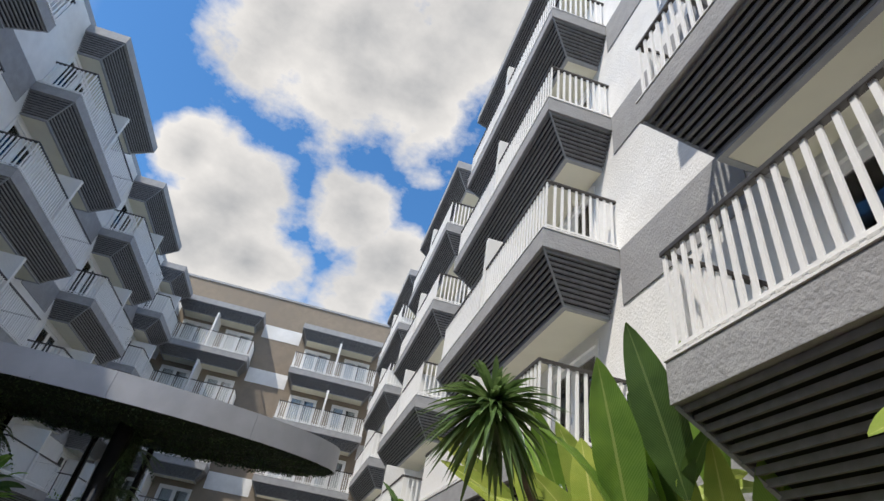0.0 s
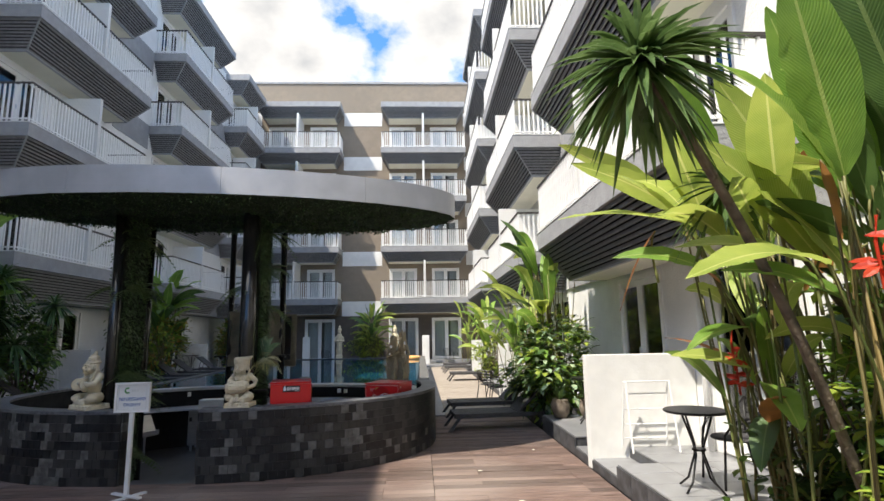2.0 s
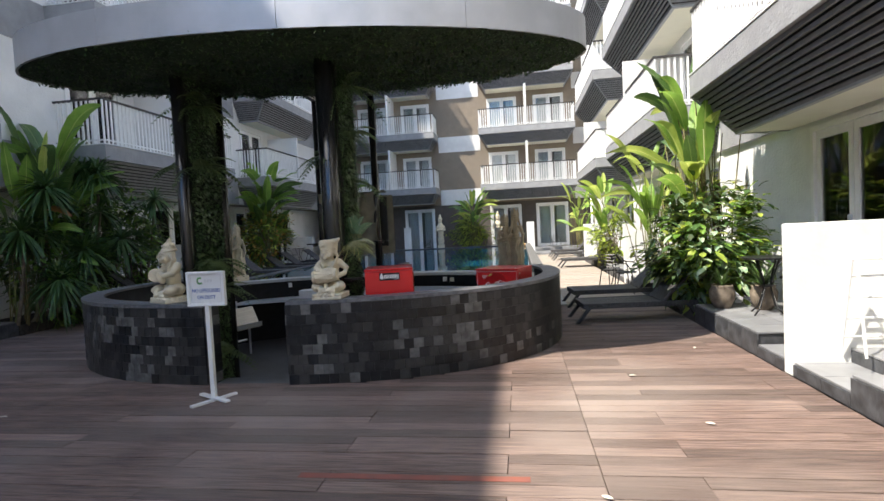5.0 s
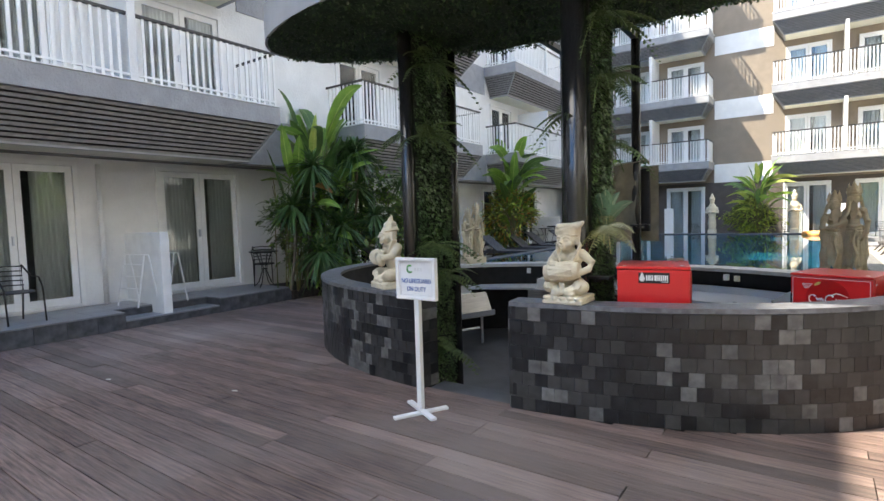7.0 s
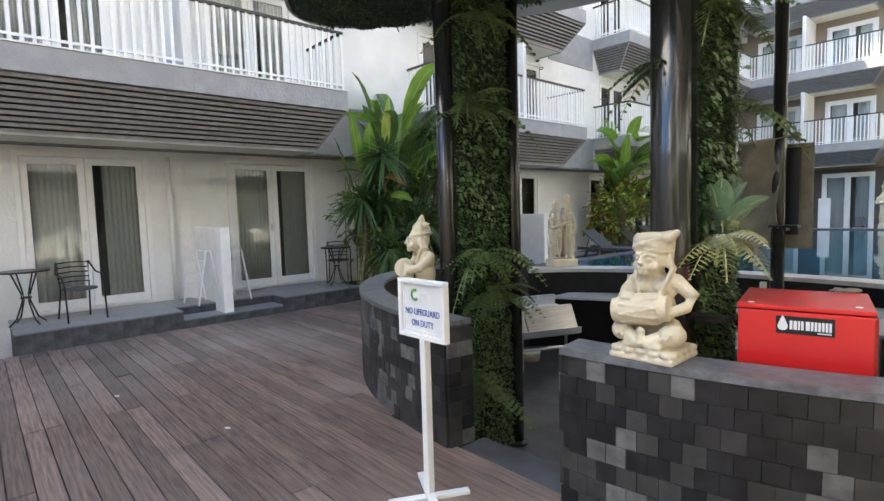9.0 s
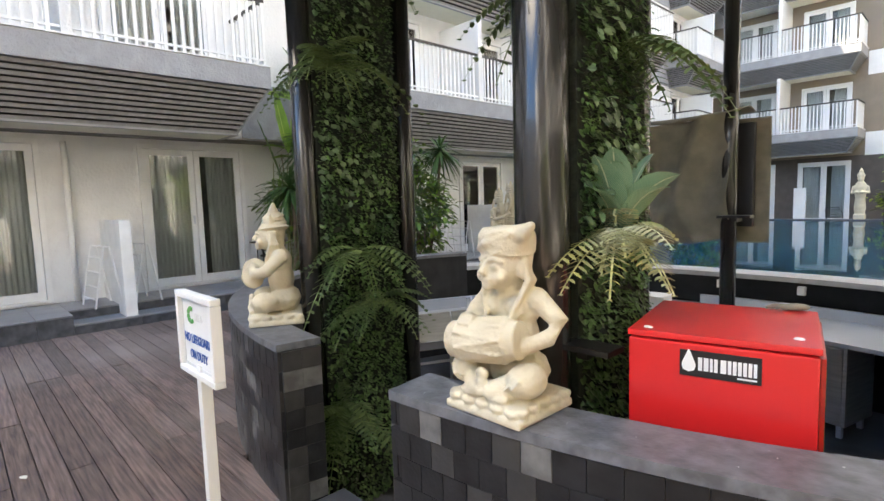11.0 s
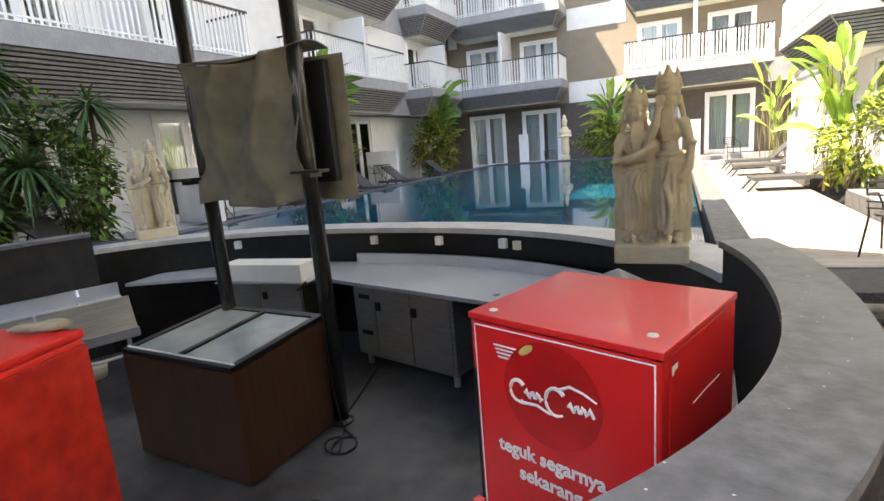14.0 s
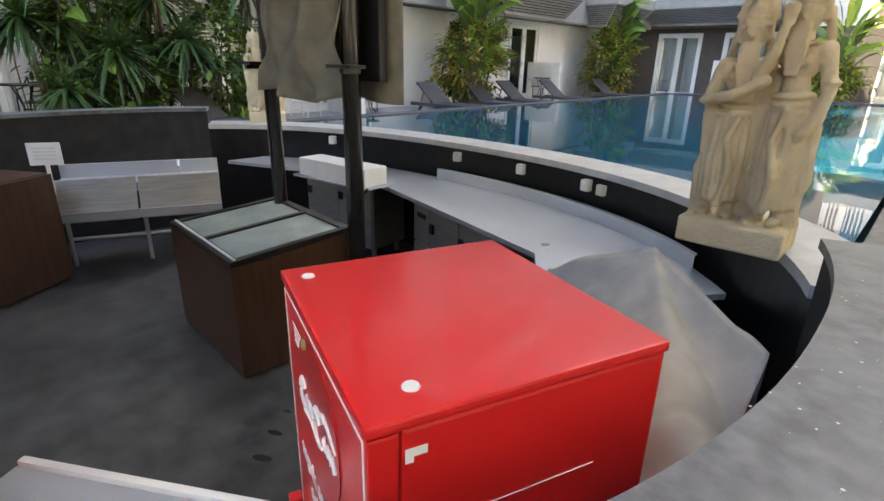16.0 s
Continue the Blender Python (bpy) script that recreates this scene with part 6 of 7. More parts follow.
# worn scraps on the floor
for x, y, s in ((0.62, 2.4, 0.05), (0.75, 2.25, 0.06), (0.5, 2.55, 0.03), (0.95, 1.95, 0.05)):
    bm = bmesh.new()
    bmesh.ops.create_circle(bm, cap_ends=True, segments=9, radius=s, matrix=pose(x, y, -0.4985, 0, 0, 40 * x) @ Matrix.Diagonal((1, 0.4, 1, 1)))
    solid("floor_stain", bm, BLACKINK, "dark damp patch on the cement floor", "stain", "structure")
bk = bmesh.new()
lathe(bk, [(0.13, 0.0), (0.15, 0.12), (0.14, 0.12), (0.12, 0.02)], 20)
solid("basin", bk, SOFFIT, "cream plastic basin on the bar floor", "basin", smooth=True).matrix_basis = pose(-2.95, 3.42, -0.5)
front = thing("steel_counter", pose(1.43, 1.56, -0.5, 0, 0, 32), "low stainless steel counter behind the front bar wall", "counter")
part("worktop", boxes((-0.4, 0.44, -0.5, -0.03, 0.755, 0.785), bevel=0.006), STEEL, front)
part("rolled_edge", boxes((-0.4, 0.44, -0.029, 0.0, 0.745, 0.802), bevel=0.012), WHITEPLASTIC, front, "pale rolled rear edge")
part("shelf", boxes((-0.36, 0.4, -0.46, -0.06, 0.2, 0.22)), STEEL, front)
for x in (-0.36, 0.37):
    for y in (-0.46, -0.09):
        part("leg", boxes((x, x + 0.03, y, y + 0.03, 0, 0.754)), STEEL, front)
# ---- planting ----
def heliconia(name, label, base, leaves, seed, group="", stems=0, stem_h=2.0, spread=0.3, mats=None):
    """Stems from the ground with paddle leaves; leaves: (start, end, width, bow, material, way its blade faces)."""
    rng = random.Random(seed)
    pl = thing(name, None, label, "plant", group)
    base = Vector(base)
    for i, (a, b, w, bow, mat, *face) in enumerate(leaves):
        a, b = Vector(a), Vector(b)
        foot = base + Vector((rng.uniform(-spread, spread), rng.uniform(-spread, spread), 0))
        if i % 2 and i > 3:
            foot = a + Vector((rng.uniform(-0.1, 0.1), rng.uniform(-0.1, 0.1), -rng.uniform(0.3, 0.5)))
        bm = bmesh.new()
        mid = foot.lerp(a, 0.6) + Vector((rng.uniform(-0.08, 0.08), rng.uniform(-0.08, 0.08), 0.1))
        pts = []
        for t in range(9):
            f = t / 8
            pts.append((1 - f) ** 2 * foot + 2 * f * (1 - f) * mid + f * f * a)
        tube(bm, pts, 0.012, 6, True, 0.007)
        part("stem", bm, STEM, pl, smooth=True)
        bm = bmesh.new()
        blade(bm, arc(a, b, bow, 14), w, 0.22, 0.035, seed * 50 + i, roll=rng.uniform(-0.25, 0.25) if face else rng.uniform(-0.9, 0.9), face=Vector(face[0]) if face else None)
        part("leaf", bm, mat, pl, "dry brown leaf" if mat is LEAFDEAD else "", smooth=True)
    for i in range(stems):
        bm = bmesh.new()
        foot = base + Vector((rng.uniform(-spread, spread) * 1.3, rng.uniform(-spread, spread) * 1.3, 0))
        top = foot + Vector((rng.uniform(-0.35, 0.35), rng.uniform(-0.35, 0.35), stem_h * rng.uniform(0.6, 1.1)))
        tube(bm, [foot, foot.lerp(top, 0.5) + Vector((rng.uniform(-0.06, 0.06), rng.uniform(-0.06, 0.06), 0)), top], 0.014, 6, True, 0.007)
        part("cane", bm, CANE if i % 3 else STEM, pl, smooth=True)
    return pl


def random_leaves(base, n, seed, h0, h1, ln, w, out=0.6, mats=(None,), toward=None):
    rng = random.Random(seed)
    base = Vector(base)
    rows = []
    for i in range(n):
        a = rng.uniform(0, 2 * math.pi)
        r = rng.uniform(0.05, 0.35)
        z = rng.uniform(h0, h1)
        s = base + Vector((r * math.cos(a), r * math.sin(a), z))
        L = ln * rng.uniform(0.7, 1.2)
        el = rng.uniform(-0.1, 1.1)
        d = Vector((math.cos(a) * math.cos(el) * out, math.sin(a) * math.cos(el) * out, math.sin(el)))
        if toward:
            d += Vector(toward) * 0.5
        rows.append((s, s + d.normalized() * L, w * rng.uniform(0.75, 1.2), rng.uniform(0.05, 0.22) * L, rng.choice(mats)))
    return rows


def spear_head(name, label, base, top, n, ln, seed, r=0.035, mat=None, group="spear plants", cut=-0.8, bow=(0.12, 0.05, 0.15)):
    """A bare leaning trunk with a burst of narrow stiff leaves."""
    rng = random.Random(seed)
    pl = thing(name, None, label, "plant", group)
    bm = bmesh.new()
    base, top = Vector(base), Vector(top)
    mid = base.lerp(top, 0.5) + Vector(bow)
    tube(bm, [(1 - f) ** 2 * base + 2 * f * (1 - f) * mid + f * f * top for f in [i / 10 for i in range(11)]], r, 9, True, r * 0.75)
    part("trunk", bm, TRUNK, pl, smooth=True)
    for k in range(n):
        bm = bmesh.new()
        a = rng.uniform(0, 2 * math.pi)
        el = math.asin(rng.uniform(cut, 1.0))
        d = Vector((math.cos(a) * math.cos(el), math.sin(a) * math.cos(el), math.sin(el)))
        L = ln * rng.uniform(0.75, 1.15)
        pts = [top + d * L * f + Vector((0, 0, -0.42 * L * f * f)) for f in (0, 0.25, 0.5, 0.75, 1)]
        blade(bm, pts, 0.05, 0.3, 0.0, k, 0.02, 0.5)
        part("leaf", bm, mat or LEAFSPEAR, pl)
    return pl


def shrub(name, label, c, rad, n, ln, w, mats, seed, group="shrubs"):
    """A leafy bush: short stems and many separate leaves in an uneven shell with gaps."""
    rng = random.Random(seed)
    pl = thing(name, None, label, "shrub", group)
    c = Vector(c)
    for i in range(14):
        bm = bmesh.new()
        e = c + Vector((rng.uniform(-0.7, 0.7) * rad[0], rng.uniform(-0.7, 0.7) * rad[1], rng.uniform(0.0, 0.7) * rad[2]))
        b0 = Vector((c.x + rng.uniform(-0.15, 0.15), c.y + rng.uniform(-0.15, 0.15), c.z - rad[2]))
        tube(bm, [b0, b0.lerp(e, 0.5) + Vector((0, 0, 0.1)), e], 0.016, 5, True, 0.006)
        part("branch", bm, TRUNK, pl)
    bms = [bmesh.new() for _ in mats]
    clumps = [Vector((rng.gauss(0, 1), rng.gauss(0, 1), rng.gauss(0, 1))).normalized() * rng.uniform(0.55, 1.0) for _ in range(max(10, n // 45))]
    for i in range(n):
        u = rng.choice(clumps)
        p = c + Vector((u.x * rad[0], u.y * rad[1], u.z * rad[2])) + Vector((rng.gauss(0, 0.13), rng.gauss(0, 0.13), rng.gauss(0, 0.11)))
        d = Vector((u.x, u.y, u.z * 0.5)) + Vector((rng.uniform(-0.8, 0.8), rng.uniform(-0.8, 0.8), rng.uniform(-0.4, 0.7)))
        small_leaf(rng.choice(bms), p, d, Vector((0, 0, 1)), ln * rng.uniform(0.7, 1.3), w * rng.uniform(0.7, 1.2), 0.35)
    for bmx, mt in zip(bms, mats):
        part("foliage", bmx, mt, pl, kind="stuff")
    return pl


def flower(p, seed, parent_label="red and orange heliconia flower hanging among the leaves"):
    rng = random.Random(seed)
    f = thing("heliconia_flower", pose(*p), parent_label, "flower", "heliconia flowers")
    bm = bmesh.new()
    tube(bm, [(0.02, 0, 0.22), (0, 0, 0.1), (0.01, 0, -0.12)], 0.008, 6)
    part("stalk", bm, REDPETAL, f)
    for k in range(8):
        bm = bmesh.new()
        a = k * 0.85 + rng.uniform(-0.2, 0.2)
        d = Vector((math.cos(a), math.sin(a), rng.uniform(-0.5, 0.5)))
        small_leaf(bm, Vector((0, 0, 0.03 - 0.012 * k)), d, Vector((-0.4, -0.8, 0.5)), rng.uniform(0.08, 0.14), 0.045, 0.35)
        part("bract", bm, REDPETAL, f)


# planting bed beside the deck
bed = thing("planting_bed", None, "raised planting bed of dark soil edged with charcoal tiles", "planter", kind="structure")
part("bed_body", boxes((5.12, 6.5, -12.0, -2.4, -0.5, 0.12)), SOIL, bed)
edge = mesh_of("edge_tile", boxes((-0.02, 0.02, 0.003, 0.297, 0.0, 0.2), bevel=0.004), TILEMID)
cap = mesh_of("edge_cap", boxes((-0.02, 0.1, 0.003, 0.297, 0.202, 0.222), bevel=0.004), CHARCOAL)
for i in range(32):
    y = -2.7 - 0.3 * i
    share("edge_tile", edge, bed, pose(5.1, y, 0))
    share("edge_cap", cap, bed, pose(5.1, y, 0))

# large heliconia clump with its upright and arching paddle leaves
G, Y, D = PADDLE, PADDLEYELLOW, LEAFDEAD
heliconia("heliconia", "tall green heliconia clump with broad paddle leaves and canes", (5.5, -4.2, 0.12), [
    ((4.95, -4.5, 2.55), (4.62, -4.7, 3.62), 0.36, 0.02, G, (-0.4, -1, 0.3)),
    ((4.93, -4.5, 2.52), (4.17, -4.78, 3.0), 0.27, 0.1, G, (-0.3, -0.8, 0.8)),
    ((5.5, -4.35, 2.9), (5.0, -4.5, 4.1), 0.36, 0.04, PADDLEDARK, (-0.5, -1, 0.1)),
    ((5.7, -4.1, 2.75), (5.17, -4.2, 3.65), 0.34, 0.03, PADDLEDARK, (-0.3, -1, 0.2)),
    ((4.66, -4.68, 2.08), (3.72, -5.2, 1.97), 0.19, 0.07, Y, (-0.1, -0.5, 1)),
    ((5.6, -4.3, 2.65), (5.42, -4.4, 3.2), 0.16, 0.02, Y, (-0.6, -1, 0)),
    ((5.9, -4.2, 3.0), (5.64, -4.3, 4.2), 0.34, 0.02, G, (-0.6, -0.8, 0.2)),
    ((4.95, -4.2, 2.15), (4.3, -4.0, 2.27), 0.17, 0.06, Y, (0, -0.5, 1)),
    ((5.2, -4.2, 1.9), (4.5, -4.1, 2.12), 0.17, 0.08, G, (-0.1, -0.6, 1)),
    ((5.0, -4.3, 2.7), (4.85, -4.55, 2.2), 0.1, 0.04, D),
    ((5.35, -4.8, 1.9), (5.15, -5.4, 1.35), 0.22, 0.05, Y),
    ((5.3, -4.4, 1.75), (5.0, -4.75, 1.45), 0.2, 0.05, PADDLEDARK),
    ((5.4, -4.9, 1.2), (5.0, -5.35, 1.7), 0.18, 0.0, Y),
    ((5.75, -4.75, 2.5), (5.7, -5.2, 3.5), 0.3, 0.0, G),
    ((5.45, -4.7, 1.35), (5.2, -5.0, 2.0), 0.2, 0.03, Y, (-0.6, -1, 0.2)),
    ((5.3, -4.85, 1.1), (5.3, -5.1, 1.65), 0.16, 0.03, Y, (-0.6, -1, 0.2)),
    ((5.2, -4.6, 1.7), (4.85, -4.85, 2.15), 0.2, 0.05, Y, (-0.4, -0.9, 0.5)),
    ((5.25, -3.9, 2.2), (4.45, -4.0, 2.95), 0.28, 0.08, Y, (-0.3, -0.8, 0.6)),
    ((5.3, -3.8, 2.4), (4.7, -3.9, 3.4), 0.3, 0.05, Y, (-0.5, -1, 0.3)),
    ((5.4, -4.0, 2.6), (4.95, -4.1, 3.75), 0.3, 0.03, G, (-0.5, -1, 0.2)),
    ((5.5, -3.9, 2.0), (4.8, -4.05, 2.6), 0.26, 0.08, Y, (-0.2, -0.8, 0.7)),
    ((5.8, -4.4, 2.3), (5.55, -4.6, 3.3), 0.28, 0.02, Y, (-0.5, -1, 0.2)),
    ((5.9, -4.6, 1.9), (5.75, -4.9, 2.8), 0.28, 0.02, G, (-0.7, -1, 0.2)),
    ((6.1, -4.7, 2.3), (6.05, -5.0, 3.3), 0.28, 0.02, Y, (-0.7, -1, 0.2)),
    *random_leaves((5.6, -4.1, 0.1), 26, 301, 1.4, 2.9, 0.62, 0.19, 0.7, (G, PADDLEDARK, Y, PADDLEDARK), (0.1, 0.1, 0.35)),
], 21, "heliconia clumps", 16, 2.5, 0.42)
heliconia("heliconia", "yellow-green heliconia arching over the porch with dry tips", (5.6, -3.05, 0.12), [
    ((4.95, -2.75, 2.85), (4.1, -2.4, 3.5), 0.27, 0.02, Y),
    ((5.0, -2.8, 2.75), (4.05, -2.9, 3.15), 0.24, 0.05, Y),
    ((4.95, -2.9, 2.65), (4.0, -2.6, 2.75), 0.2, 0.06, Y),
    ((5.0, -2.9, 2.7), (4.25, -3.6, 2.8), 0.24, 0.08, Y),
    ((5.05, -3.1, 2.8), (5.15, -4.2, 2.7), 0.26, 0.12, Y),
    ((4.75, -2.8, 2.6), (4.42, -2.78, 1.95), 0.1, 0.06, D),
    ((5.0, -3.0, 2.5), (4.2, -3.3, 2.95), 0.24, 0.08, Y),
    ((4.95, -3.2, 2.6), (4.3, -3.9, 3.2), 0.26, 0.05, Y),
    ((5.0, -3.4, 2.4), (4.25, -3.8, 2.5), 0.22, 0.1, Y),
    ((5.1, -3.6, 2.3), (4.5, -4.3, 2.6), 0.24, 0.08, Y),
    ((5.0, -3.2, 2.2), (4.3, -3.0, 2.35), 0.18, 0.08, G),
    ((5.1, -3.8, 2.6), (4.6, -4.5, 3.1), 0.26, 0.04, Y),
    ((5.2, -3.0, 3.0), (4.7, -3.3, 3.8), 0.27, 0.0, G),
    ((5.3, -2.8, 2.9), (5.0, -2.5, 3.8), 0.27, 0.0, G),
    ((5.2, -3.2, 1.8), (4.65, -3.35, 1.65), 0.2, 0.05, G),
    ((5.25, -3.1, 1.5), (4.7, -3.0, 1.6), 0.16, 0.04, Y),
    ((5.25, -3.3, 1.4), (5.0, -3.9, 1.2), 0.24, 0.05, G),
    ((5.3, -3.2, 1.2), (5.05, -3.4, 0.85), 0.22, 0.05, PADDLEDARK),
    ((5.4, -2.9, 2.2), (5.9, -2.5, 2.7), 0.24, 0.05, G),
    *random_leaves((5.4, -3.1, 0.1), 30, 302, 1.0, 2.9, 0.62, 0.17, 0.8, (G, Y, Y, G, PADDLEDARK, D), (-0.2, 0.1, 0.2)),
], 22, "heliconia clumps", 14, 2.4, 0.4)
heliconia("heliconia", "dark leafy heliconia at the back of the bed", (5.95, -3.6, 0.12),
          random_leaves((5.95, -3.6, 0.12), 22, 5, 1.0, 2.7, 0.75, 0.22, 0.7, (G, PADDLEDARK, Y)), 23, "heliconia clumps", 14, 2.4, 0.4)
heliconia("heliconia", "leafy heliconia farther along the bed", (5.8, -6.4, 0.12),
          random_leaves((5.8, -6.4, 0.12), 14, 8, 1.3, 2.6, 0.9, 0.28, 0.7, (G, Y)), 24, "heliconia clumps", 16, 2.0, 0.3)
spear_head("spear_plant", "leaning grey trunk with a burst of narrow green leaves", (5.6, -3.75, 0.1), (3.99, -4.42, 3.2), 190, 0.5, 31, r=0.034, bow=(0.3, 0.05, 0.15))
spear_head("spear_plant", "smaller burst of narrow leaves behind the heliconia", (5.9, -3.9, 0.1), (4.9, -3.6, 2.75), 70, 0.45, 32, r=0.026, bow=(0.4, 0, 0.5))
for p, s in (((4.92, -4.76, 2.2), 1), ((4.88, -4.7, 2.08), 4), ((5.15, -3.05, 1.6), 2), ((5.2, -3.0, 1.42), 3)):
    flower(p, s)
shrub("shrub", "dark broad-leaved shrub under the heliconia canes", (5.55, -3.2, 0.6), (0.32, 0.45, 0.4), 520, 0.13, 0.07, (LEAFDARK, LEAFSHRUB), 33)

shrub("shrub", "tall leafy shrub filling the bed behind the canes", (5.85, -3.75, 1.05), (0.4, 1.0, 0.95), 1800, 0.15, 0.075, (LEAFDARK, LEAF, LEAFYELLOW), 34)
shrub("shrub", "low shrub of yellow-green leaves at the bed edge", (5.5, -4.6, 0.6), (0.3, 0.7, 0.45), 900, 0.14, 0.06, (LEAF, LEAFYELLOW, LEAFYELLOW), 35)


def strap_tuft(p, n, ln, seed, mat, label):
    rng = random.Random(seed)
    pl = thing("strap_lily", pose(*p), label, "plant", "strap-leaved plants")
    for k in range(n):
        bm = bmesh.new()
        a = rng.uniform(0, 2 * math.pi)
        L = ln * rng.uniform(0.7, 1.2)
        o = Vector((math.cos(a), math.sin(a), 0))
        pts = [o * L * f * 0.9 + Vector((0, 0, L * (1.1 * f - 1.25 * f * f))) for f in [i / 6 for i in range(7)]]
        blade(bm, pts, 0.05, 0.25, 0, k, 0.02, 0.5)
        part("leaf", bm, mat, pl)


for i, (x, y) in enumerate(((5.25, -2.62), (5.35, -2.9), (5.22, -3.55), (5.3, -3.95), (5.28, -4.4), (5.5, -2.6), (5.6, -3.5), (5.25, -5.0))):
    strap_tuft((x, y, 0.12), 32, 0.52, 60 + i, (LEAF, LEAFYELLOW)[i % 2], "clump of strap-leaved lilies along the bed edge")

# right side beyond the first porch
heliconia("heliconia", "tall sunlit heliconia standing between two porches", (5.5, 3.9, 0.2),
          random_leaves((5.35, 3.9, 0.2), 34, 11, 1.5, 3.4, 1.0, 0.24, 0.5, (G, Y, Y, PADDLEDARK), (-0.3, -0.2, 0.45)), 25, "heliconia clumps", 22, 2.6, 0.3)
shrub("shrub", "variegated dark and yellow croton shrub by the porch", (5.4, 3.55, 1.1), (0.8, 0.8, 0.9), 2600, 0.19, 0.1, (LEAFSHRUB, LEAFDARK, LEAFDARK, LEAFVARIED, LEAF, LEAFYELLOW), 41)
shrub("shrub", "yellow and green croton shrub beside a low wall", (5.3, 11.6, 1.0), (0.6, 0.8, 0.8), 900, 0.17, 0.08, (LEAFSHRUB, LEAFYELLOW), 42)
heliconia("heliconia", "pale green palm-like clump by the far porch", (5.3, 6.0, 0.1),
          random_leaves((5.2, 6.2, 0.1), 26, 12, 1.0, 2.5, 0.95, 0.15, 0.8, (G, Y), (-0.2, -0.2, 0.1)), 26, "heliconia clumps", 16, 1.8, 0.3)
heliconia("heliconia", "bright green clump near the far wing", (5.4, 12.6, 0.1),
          random_leaves((5.3, 12.6, 0.1), 26, 13, 1.0, 2.8, 1.0, 0.2, 0.8, (G, Y)), 27, "heliconia clumps", 16, 1.8, 0.35)
heliconia("heliconia", "bright green clump beside the far porch", (5.4, 20.2, 0.1),
          random_leaves((5.3, 20.2, 0.1), 22, 14, 1.0, 2.6, 1.0, 0.2, 0.8, (G, Y)), 28, "heliconia clumps", 12, 1.8, 0.35)
for x, y in ((5.3, 2.62), (5.75, 2.4)):
    pot = thing("potted_plant", pose(x, y, 0.27), "spiky green plant in a weathered clay pot", "potted plant", "porch pots")
    bm = bmesh.new()
    lathe(bm, [(0.1, 0), (0.16, 0.12), (0.17, 0.24), (0.14, 0.3), (0.155, 0.33), (0.13, 0.33), (0.12, 0.28)], 18)
    part("pot", bm, TRUNK, pot, smooth=True)
    for k in range(34):
        bm = bmesh.new()
        a, L = k * 2.4, 0.34 + 0.12 * math.sin(k * 1.7)
        o = Vector((math.cos(a), math.sin(a), 0))
        el = 0.4 + 0.6 * abs(math.sin(k))
        blade(bm, [Vector((0, 0, 0.3)) + o * L * f * (1.1 - el * 0.6) + Vector((0, 0, L * (1.3 * f * el - 0.5 * f * f))) for f in (0, 0.25, 0.5, 0.75, 1)], 0.03, 0.3, 0, k, 0.02, 0.5)
        part("leaf", bm, LEAFSPEAR, pot)

# west side beds
wb = thing("planting_bed", None, "soil bed between the west porches", "planter", kind="structure")
for y in (3.12, 11.8, 20.1):
    part("bed_body", boxes((-8.0, -6.7, y, y + 2.2, -0.5, 0.2)), SOIL, wb)
for k, y in enumerate((4.1, 12.9, 20.8)):
    mt = (G, G, PADDLEDARK)
    heliconia("heliconia", "shaded green heliconia clump against the west wing", (-7.0, y, 0.2),
              random_leaves((-6.7 if k else -6.9, y, 0.2), 60 if k else 34, 51 + k, 0.8 if k else 1.5, 3.3, 1.2, 0.3, 0.75, mt, (0.25, -0.2, 0.25)), 70 + k, "heliconia clumps", 16, 2.2, 0.4)
    shrub("shrub", "dense shaded shrub of dark glossy leaves", (-6.7, y - 0.2, 1.4), (0.8, 1.15, 1.3), 3200, 0.16, 0.085, (LEAFDARK, LEAF, LEAFSHRUB) if k == 0 else (LEAFDARK, LEAFSHRUB, LEAFYELLOW, LEAFORANGE), 80 + k)
    spear_head("spear_plant", "dark spear-leaved plant on a thin trunk", (-6.9, y + 0.5, 0.2), (-6.45, y + 0.45, 3.2), 90, 0.55, 90 + k, mat=LEAFDARK)
spear_head("spear_plant", "bushy spear-leaved plant near the west bed", (-6.8, 3.5, 0.2), (-6.4, 3.4, 1.9), 110, 0.6, 95, mat=LEAFDARK)
spear_head("spear_plant", "second bushy spear-leaved plant in shade", (-6.7, 4.5, 0.2), (-6.2, 4.6, 2.3), 90, 0.6, 96, mat=LEAFDARK)
shrub("shrub", "tall shaded shrub beside the pool deck", (-6.3, 5.6, 1.5), (0.6, 0.7, 1.3), 2000, 0.16, 0.085, (LEAFDARK, LEAF, LEAFSHRUB), 88)
spear_head("spear_plant", "tall spear-leaved plant over the pool deck", (-6.5, 6.0, 0.2), (-5.9, 5.9, 2.6), 90, 0.6, 99, mat=LEAFDARK)
heliconia("heliconia", "broad-leaved shaded plant by the deck edge", (-6.3, -4.2, 0.0),
          random_leaves((-6.6, -4.2, 0.1), 18, 57, 0.8, 2.4, 0.9, 0.25, 0.8, (PADDLEDARK, G)), 77, "heliconia clumps", 10, 1.8, 0.3)
for k, (x, y, z, n, ln) in enumerate(((-6.15, 3.3, 2.7, 150, 0.7), (-6.0, 3.9, 1.5, 150, 0.75), (-5.9, 3.2, 1.0, 130, 0.7), (-6.2, 4.6, 3.1, 150, 0.7), (-6.0, 4.9, 1.7, 130, 0.7), (-6.3, 2.9, 1.9, 120, 0.65))):
    spear_head("spear_plant", "dense dark spear-leaved plant hanging in the west bed", (-6.75, y + 0.2, 0.2), (x, y, z), n, ln, 140 + k, mat=LEAFDARK)
